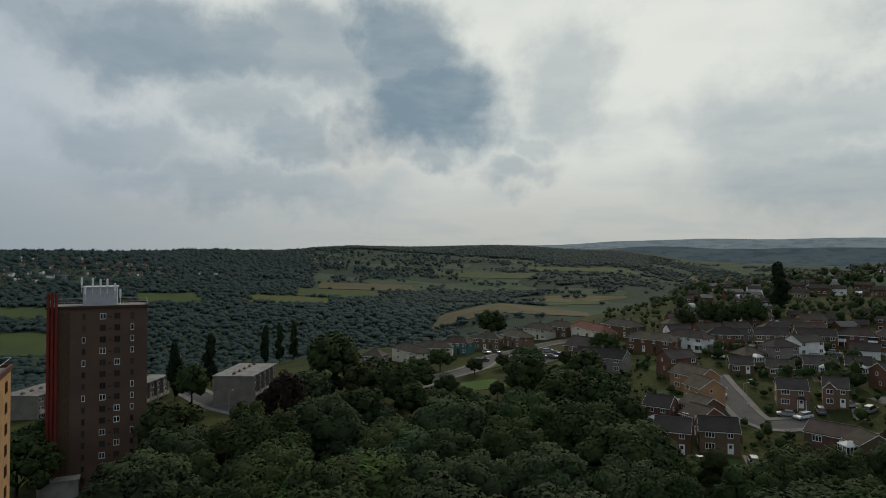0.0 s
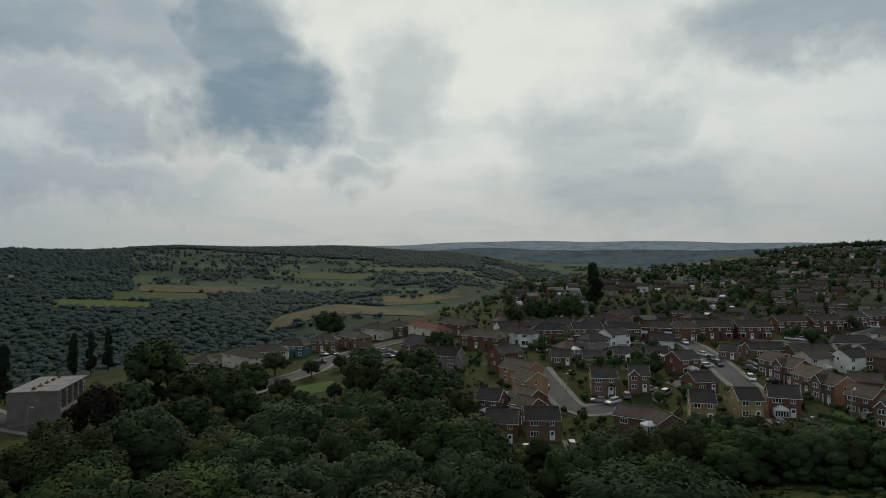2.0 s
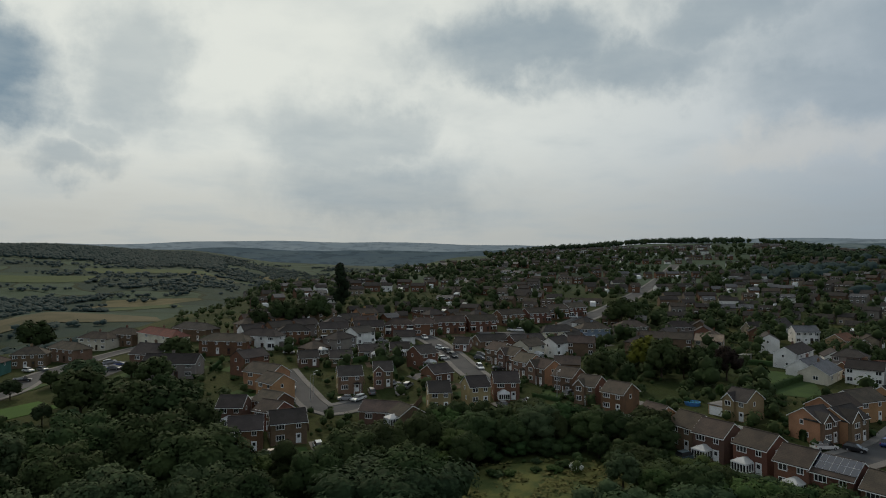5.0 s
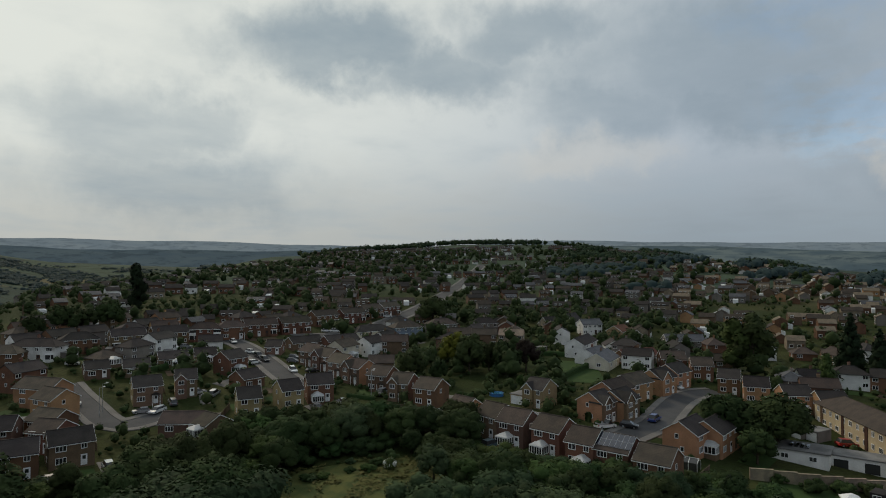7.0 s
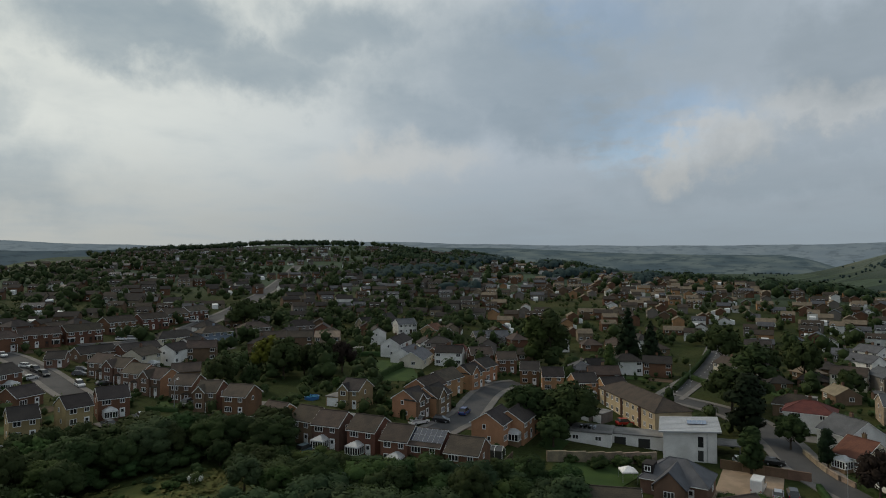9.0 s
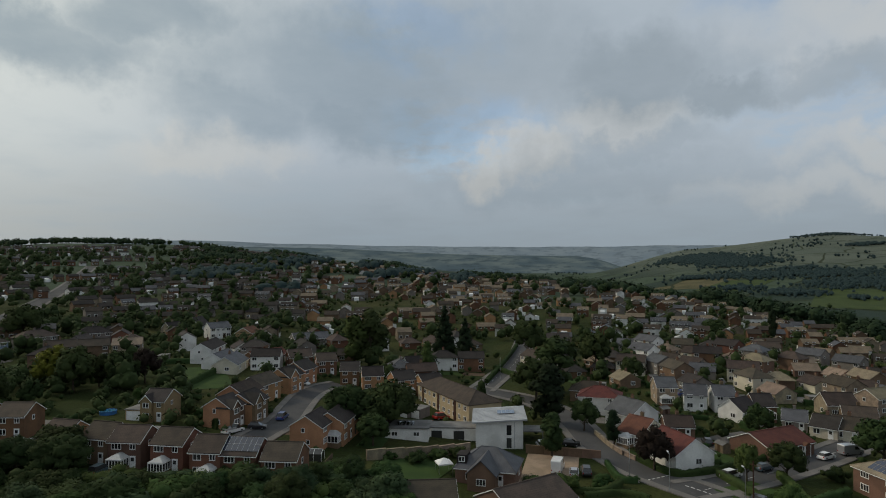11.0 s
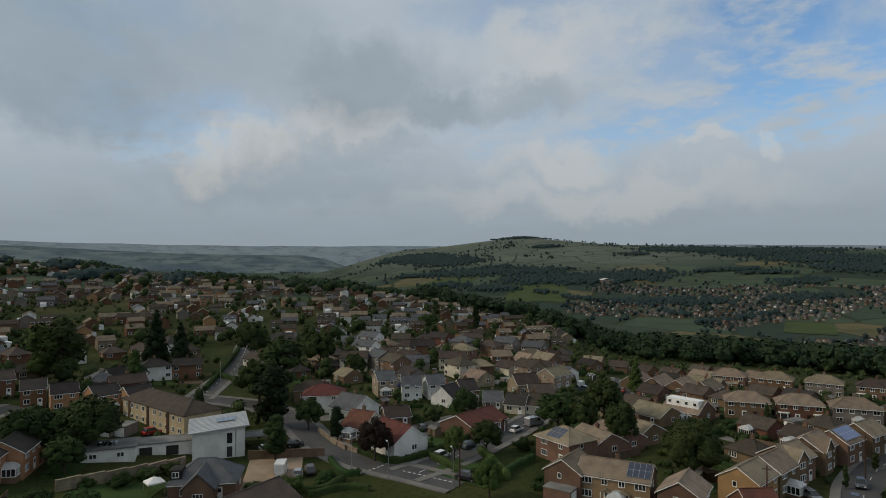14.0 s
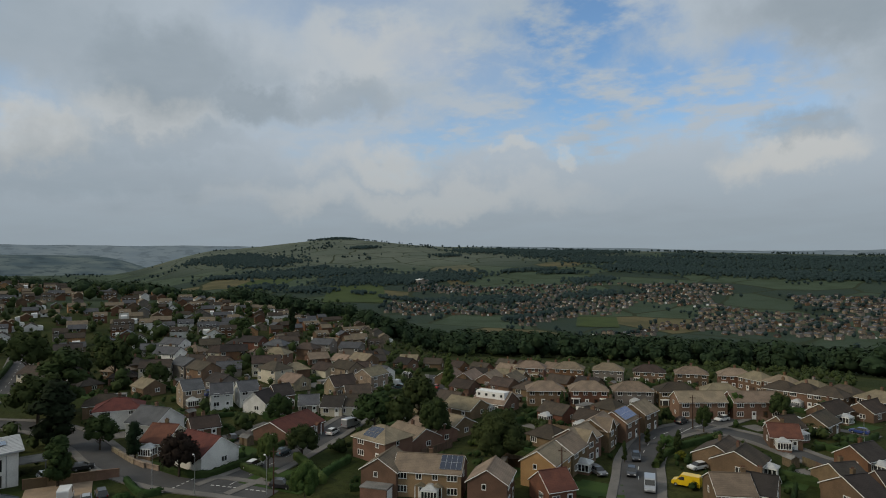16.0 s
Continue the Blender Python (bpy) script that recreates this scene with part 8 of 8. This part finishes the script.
def apart(spots, gap):
    """Drops places that stand too close to one before them."""
    grid, out = set(), []
    for x, y, turn in spots:
        i, j = int(x // gap), int(y // gap)
        if not any((i + p, j + q) in grid for p in (-1, 0, 1) for q in (-1, 0, 1)):
            grid.add((i, j))
            out.append((x, y, turn))
    return out


HILL = [s for i, s in enumerate(LATER) if i == 0 or TOWN.random() < 0.86]
HILL += [s for s in street_rows(470, 1000) if noise.noise((s[0] * 0.012, s[1] * 0.012, 6.0)) < (0.12 if math.atan2(s[0], s[1]) < 1.28 else 0.45)]
HILL = [s for s in HILL if math.atan2(s[0], s[1]) < 1.28] + apart([s for s in HILL if math.atan2(s[0], s[1]) >= 1.28] + [s for k in range(3) for s in street_rows(320 + 9 * k, 720, 74, 121) if is_free(s[0], s[1], 5.0)], 6.5)
far_houses("hill_houses", 4, HILL, "rows of brick houses on the upper hillside", 0.84)



def cluster(seed, rows):
    """Streets of far houses. rows: bearing from, to, distance, count, turn."""
    rng = random.Random(seed)
    out = []
    for b0, b1, d, n, turn in rows:
        for i in range(n):
            x, y = polar(b0 + (b1 - b0) * (i + rng.uniform(0, 0.5)) / n, d * (1 + rng.uniform(-0.015, 0.015)))
            out.append((x, y, turn + rng.uniform(-15, 15)))
    return out


def in_field(x, y):
    """On one of the open fields."""
    for fx, fy, turn, w, d, _, _ in FIELDS:
        c, s = math.cos(radians(turn)), math.sin(radians(turn))
        a, b = (x - fx) * c + (y - fy) * s, (y - fy) * c - (x - fx) * s
        if abs(a) < w / 2 and abs(b) < d / 2:
            return True
    return False


def open_only(spots):
    return [s for s in spots if not in_field(s[0], s[1])]


VILLAGE = []
for k in range(20):
    d = 830 + 32 * k
    b0, b1 = (134, 163) if d < 1040 else (122, 163) if d < 1330 else (124, 152)
    n = int(radians(b1 - b0) * d / 10.5)
    VILLAGE += [s for s in cluster(60 + k, ((b0, b1, d, n, -35 + 10 * (k % 3)),)) if noise.noise((s[0] * 0.006, s[1] * 0.006, 11.0)) < 0.16 and (d > 900 or noise.noise((s[0] * 0.009, s[1] * 0.009, 3.0)) > 0.1)]
VILLAGE = [s for s in VILLAGE if in_field(s[0], s[1]) is False]
far_houses("village_houses", 6, VILLAGE, "village of pale houses on the far valley side", 0.82, (1, 1, 2, 2, 2, 4, 4))
far_trees("village_trees", 61, [(x + 14, y + 9, 4 + (i % 7)) for i, (x, y, _) in enumerate(VILLAGE) if i % 3], "garden trees among the village houses")
RIDGE = cluster(7, ((-36, -27, 1225, 9, 20), (-36, -25, 1275, 13, 10), (-36, -18, 1330, 17, 15), (-34, -20, 1385, 13, 5), (-36, -24, 1435, 8, 15), (-16, -3, 1760, 9, 10), (-11, -6, 1690, 4, 25)))
far_houses("ridge_houses", 7, RIDGE, "scattered pale houses among trees on the far ridge", 0.9, (2, 2, 3, 4, 4, 1, 1))


def sight_kept(spots):
    """Tree places less those on the open pastures and round the ridge houses."""
    rng, out = random.Random(91), []
    homes = [(math.degrees(math.atan2(x, y)), math.hypot(x, y)) for x, y, _ in RIDGE]
    for x, y, h in spots:
        b, d = math.degrees(math.atan2(x, y)), math.hypot(x, y)
        row = abs(noise.noise((x * 0.005, y * 0.008, 9.0))) < 0.07 or abs(noise.noise((x * 0.003, y * 0.01, 3.0))) < 0.06 or noise.noise((x * 0.0045, y * 0.006, 6.0)) > 0.34
        if -11.5 < b < 30 and 1120 < d < 2080 - 20 * max(0, b - 8) and not (row and rng.random() < 0.9) and rng.random() > 0.015:
            continue
        if b > -1.5 and 560 < d <= 1120 and not (row and rng.random() < 0.5):
            continue
        if 18 < b < 41 and 430 + (b - 16) * 12 < d < 1120 and rng.random() > 0.12:
            continue
        if any(abs(b - hb) < 0.32 and -34 < d - hd < 8 for hb, hd in homes):
            continue
        out.append((x, y, h))
    return out


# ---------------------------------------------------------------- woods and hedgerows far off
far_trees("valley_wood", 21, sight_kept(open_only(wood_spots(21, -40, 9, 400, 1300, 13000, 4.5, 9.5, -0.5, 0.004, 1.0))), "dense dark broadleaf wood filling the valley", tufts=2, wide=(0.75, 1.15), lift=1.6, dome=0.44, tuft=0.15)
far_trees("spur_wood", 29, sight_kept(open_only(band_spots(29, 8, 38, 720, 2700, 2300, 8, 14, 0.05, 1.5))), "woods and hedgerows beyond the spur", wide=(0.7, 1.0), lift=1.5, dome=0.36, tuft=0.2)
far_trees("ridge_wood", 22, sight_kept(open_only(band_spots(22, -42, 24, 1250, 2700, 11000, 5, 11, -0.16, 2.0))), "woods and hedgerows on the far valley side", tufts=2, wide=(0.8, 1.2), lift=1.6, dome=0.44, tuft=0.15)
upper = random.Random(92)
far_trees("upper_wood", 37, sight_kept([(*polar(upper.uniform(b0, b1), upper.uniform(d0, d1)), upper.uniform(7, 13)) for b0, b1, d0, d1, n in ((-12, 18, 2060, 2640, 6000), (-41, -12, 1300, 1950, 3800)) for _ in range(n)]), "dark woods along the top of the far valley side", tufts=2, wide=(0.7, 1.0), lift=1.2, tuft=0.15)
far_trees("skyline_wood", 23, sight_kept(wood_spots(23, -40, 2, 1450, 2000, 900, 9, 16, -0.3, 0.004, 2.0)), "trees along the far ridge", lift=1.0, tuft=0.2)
far_trees("river_wood", 24, [s for s in wood_spots(24, 108, 170, 380, 660, 1800, 9, 18, -0.6, 0.004, 3.0) if math.hypot(s[0], s[1]) > 716 - (math.degrees(math.atan2(s[0], s[1])) - 92) * 9.5], "dark belt of tall trees below the houses", LEAF["belt"], "woodland", 2, 54, (0.38, 0.5))
far_trees("hill_hedgerows", 25, open_only(band_spots(25, 86, 172, 760, 2900, 900, 6, 11, 0.34, 4.0)), "copses and hedgerows between the fields")
far_trees("crest_wood", 26, [s for s in sight_kept(wood_spots(26, 18, 118, 480, 1250, 2200, 5, 11, 0.05, 0.008, 5.0)) if math.atan2(s[0], s[1]) < 1.3 or math.hypot(s[0], s[1]) > 640 or s[2] > 9], "trees between the houses of the hillside", LEAF["oak"])
belts = random.Random(27)
COPSES = [(*polar(b := belts.uniform(43, 62.5), np.interp(b, (43, 47, 55, 63), (1010, 1085, 1175, 1130)) + belts.gauss(0, 14)), belts.uniform(6, 12)) for _ in range(330)]
for _b0, _b1, _d, _n, _w in ((65.6, 68.4, 950, 70, 22), (71.2, 75.4, 1000, 90, 10), (64.5, 72.5, 800, 150, 20), (79, 84, 800, 60, 12), (88, 96, 690, 90, 14), (97, 108, 600, 140, 16)):
    COPSES += [(*polar(belts.uniform(_b0, _b1), _d + belts.gauss(0, _w)), belts.uniform(7, 12.5)) for _ in range(_n)]
far_trees("crest_copses", 31, COPSES, "dark tree belts along the crest of the hill", LEAF["belt"], tufts=12, wide=(0.5, 0.75))
WOOD_BELTS += tuple((*polar(b0, d0), *polar(b1, d1), w) for b0, d0, b1, d1, w in ((139, 1950, 164, 1760, 260), (142, 1740, 164, 1560, 150), (147, 2080, 165, 1900, 120)))
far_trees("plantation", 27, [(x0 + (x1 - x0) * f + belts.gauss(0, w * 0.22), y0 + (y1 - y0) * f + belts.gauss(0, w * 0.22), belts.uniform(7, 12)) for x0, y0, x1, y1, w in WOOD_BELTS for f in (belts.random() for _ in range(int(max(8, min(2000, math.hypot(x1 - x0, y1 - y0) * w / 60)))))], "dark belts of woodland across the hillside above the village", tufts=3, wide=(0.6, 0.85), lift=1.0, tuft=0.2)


# ---------------------------------------------------------------- the wood below and the scrub belt
def wood(seed, b0, b1, near, far, gap, lo, hi, leaves, shape="broad", spread=1.1, group="trees of the wood"):
    rng, stood = random.Random(seed), []
    for _ in range(3000):
        b = rng.uniform(b0, b1)
        d = rng.uniform(near(b), far(b))
        x, y = polar(b, d)
        if is_free(x, y, 1.5) and all((x - p) ** 2 + (y - q) ** 2 > gap * gap for p, q in stood):
            stood.append((x, y))
            tree(x, y, rng.uniform(lo, hi), rng.choice(leaves), shape, spread, group)


wood(31, -25, 22, lambda b: 62, lambda b: 128, 12.5, 13.5, 17.0, ("oak", "oak", "ash"), "broad", 1.2)
wood(39, -25, 22, lambda b: 62, lambda b: 130, 9.0, 6.5, 11.0, ("oak", "oak", "ash", "ash", "lime"), "broad", 1.25)
wood(38, -1, 15, lambda b: 140, lambda b: 232, 11.5, 5.0, 12.5, ("oak", "oak", "ash"), "broad", 1.2)
wood(40, -23, -12, lambda b: 122, lambda b: 160, 10.0, 4.0, 7.5, ("oak", "ash"), "broad", 1.2)
wood(37, -12, -1, lambda b: 126, lambda b: 200, 12.0, 7.0, 13.0, ("oak", "oak", "ash"), "broad", 1.2)
wood(32, 20, 37, lambda b: 106, lambda b: 126, 6.0, 4.0, 7.5, ("oak", "hedge", "ash", "lime", "oak"), "broad", 1.2, "trees of the scrub belt")
wood(35, 37, 56, lambda b: 116 if b < 40 or b > 52.5 else 129, lambda b: 138, 5.8, 5.5, 9.5, ("oak", "hedge", "ash", "lime", "oak"), "broad", 1.35, "trees of the scrub belt")
wood(41, 36, 57, lambda b: 98 if b < 39 or b > 52.5 else 126, lambda b: 132, 5.2, 2.8, 5.0, ("oak", "hedge", "lime", "hedge"), "shrub", 1.35, "scrub bushes")
wood(36, 55, 84, lambda b: 104, lambda b: 122, 6.0, 4.0, 7.5, ("oak", "hedge", "ash", "lime", "oak"), "broad", 1.35, "trees of the scrub belt")
wood(33, 20, 38, lambda b: 84, lambda b: 108, 6.0, 3.0, 5.0, ("ash", "oak"), "shrub", 1.2, "scrub bushes")
wood(34, 56, 84, lambda b: 86, lambda b: 112, 5.2, 3.0, 5.5, ("hedge", "oak", "lime", "ash"), "shrub", 1.2, "scrub bushes")


# ---------------------------------------------------------------- gardens of the near houses
def gardens():
    rng = random.Random(77)
    grounds = (LAWN, LAWN, LAWN, MEADOW, SOIL, PAVING)
    names = {LAWN.name: ("lawn", "mown green garden lawn"), MEADOW.name: ("lawn", "dry yellow-green garden lawn"), SOIL.name: ("vegetable_bed", "dug brown vegetable bed"), PAVING.name: ("patio", "grey paved garden patio")}
    for x, y, turn, w, d, h in list(HOMES):
        r = math.hypot(x, y)
        if r > 270:
            continue
        c, s = math.cos(radians(turn)), math.sin(radians(turn))
        spot = lambda a, b: (x + c * a - s * b, y + s * a + c * b)
        # plots before and behind
        for side in (-1, 1):
            q = spot(rng.uniform(-1, 1), side * (d / 2 + 5.0))
            if is_free(*q, 2.2) and rng.random() < 0.8:
                m = rng.choice(grounds)
                n, l = names[m.name]
                patch(n, *q, turn, w * 0.85, 5.5, 0.07, m, l, n.replace("_", " "))
        # hedge or fence between the plots
        ends = [spot(w / 2 + 1.6, d / 2 + 1.0), spot(w / 2 + 1.6, d / 2 + 10.0)]
        if all(is_free(*e, 0.3) for e in ends):
            if rng.random() < 0.55:
                hedge(ends, rng.uniform(1.3, 2.2), rng.uniform(0.8, 1.4))
            elif r < 190:
                fence(ends)
        ends = [spot(-w / 2 - 1.0, -d / 2 - 7.5), spot(w / 2 + 1.0, -d / 2 - 7.5)]
        if all(is_free(*e, 0.6) for e in ends) and is_free(*spot(0, -d / 2 - 7.5), 0.6) and rng.random() < 0.6:
            hedge(ends, rng.uniform(1.0, 1.6), rng.uniform(0.8, 1.2))
        # outbuildings, cars, conservatories
        q = spot(rng.uniform(-w / 3, w / 3), d / 2 + rng.uniform(7, 10))
        if is_free(*q, 1.8) and rng.random() < 0.55:
            kind = rng.choice(("shed", "shed", "shed", "greenhouse", "garage"))
            shed(*q, turn + rng.choice((0, 90)), *((2.6, 2.0) if kind == "shed" else (3.2, 2.2) if kind == "greenhouse" else (2.8, 5.2)), kind)
            TAKEN.append((*q, 2.0))
        q = spot(w / 2 + 1.8, -d / 2 - 3.5)
        if r < 240 and is_free(*q, 1.6) and rng.random() < 0.3:
            patch("driveway", *q, turn + 90, 9.0, 2.8, 0.08, PAVING, "grey paved house driveway", "driveway")
            car(*q, turn + 90, rng.choice(("silver", "black", "grey", "white", "blue", "red", "teal")), rng.choice(("hatch", "hatch", "suv", "estate")), 0.09)
            TAKEN.append((*q, 2.4))
        if r < 230 and rng.random() < 0.22:
            conservatory(h, rng.uniform(-1, 1), -d / 2, 0)


gardens()
grove = random.Random(52)
far_trees("orchard_trees", 52, [(cx + grove.gauss(0, r * 0.5), cy + grove.gauss(0, r * 0.5), grove.uniform(2.0, 7.0)) for cx, cy, r, n in ((188.8, 118.6, 17, 42), (175.9, 130.9, 13, 30), (176.1, 120.7, 10, 16)) for _ in range(n)], "dense dark fruit trees and bushes in the gardens", LEAF["oak"], "garden trees", 2, 30, (0.36, 0.5))


def long_grass():
    """Standing tufts of seeding grass and weeds on the meadow."""
    rng = np.random.default_rng(53)
    n = 5200
    b, d = rng.uniform(36, 53, n), rng.uniform(86, 123, n)
    keep = np.array([noise.noise((p * 0.35, q * 0.09, 2.0)) + 0.5 * noise.noise((p * 1.3, q * 0.33, 5.0)) > -0.12 for p, q in zip(b, d)])
    b, d = np.radians(b[keep]), d[keep]
    x, y = d * np.sin(b), d * np.cos(b)
    h = rng.uniform(0.25, 0.8, len(x))
    c = np.stack((x, y, [ground_z(p, q) for p, q in zip(x, y)] + h * 0.45), axis=1)
    up = np.stack((rng.normal(0, 0.5, len(x)), rng.normal(0, 0.5, len(x)), np.ones(len(x))), axis=1)
    lean = np.stack((rng.normal(0, 1, len(x)), rng.normal(0, 1, len(x)), np.full(len(x), 3.0)), axis=1)
    ob = new("long_grass", quad_mesh("long_grass", leaf_quads(rng, c, lean, (h * 0.6)[:, None], 3), LEAF["straw"], outward=up, corners=3))
    tagged(ob, "long seeding grass and weeds on the meadow", "grass", "", "stuff")


long_grass()
for k in range(7):
    tree(*polar(46.5 + grove.uniform(-5, 5), 121 + grove.uniform(-5, 5)), grove.uniform(0.9, 1.6), grove.choice(("hedge", "lime", "ash")), "shrub", 1.5, "scrub bushes")
far_trees("border_shrubs", 36, [s for s in wood_spots(36, 14, 160, 122, 255, 2600, 0.7, 2.4, -0.4, 0.03, 6.0) if is_free(s[0], s[1], 1.0)], "low garden shrubs and flower borders", LEAF["hedge"], "garden shrubs", 1, 8, (0.5, 0.9))
far_trees("garden_trees", 28, [s for s in wood_spots(28, 14, 160, 150, 480, 3200, 1.4, 4.6, -0.35, 0.02, 8.0) if is_free(s[0], s[1], 1.6)], "garden shrubs and small trees between the houses", LEAF["oak"], "garden shrubs", 1, 26)
far_trees("town_trees", 30, [s for s in wood_spots(30, 20, 121, 200, 900, 3300, 4.5, 10.5, -0.1, 0.012, 9.0) + wood_spots(34, 58, 112, 160, 340, 620, 4.5, 10.0, -0.4, 0.02, 4.0) if is_free(s[0], s[1], 2.2) and not (math.atan2(s[0], s[1]) < 0.78 and green_land(s[0], s[1])) and (math.atan2(s[0], s[1]) < 1.25 or grove.random() < 0.22)], "dark garden trees between the streets", LEAF["oak"], "garden trees", 2, 22, (0.36, 0.5))
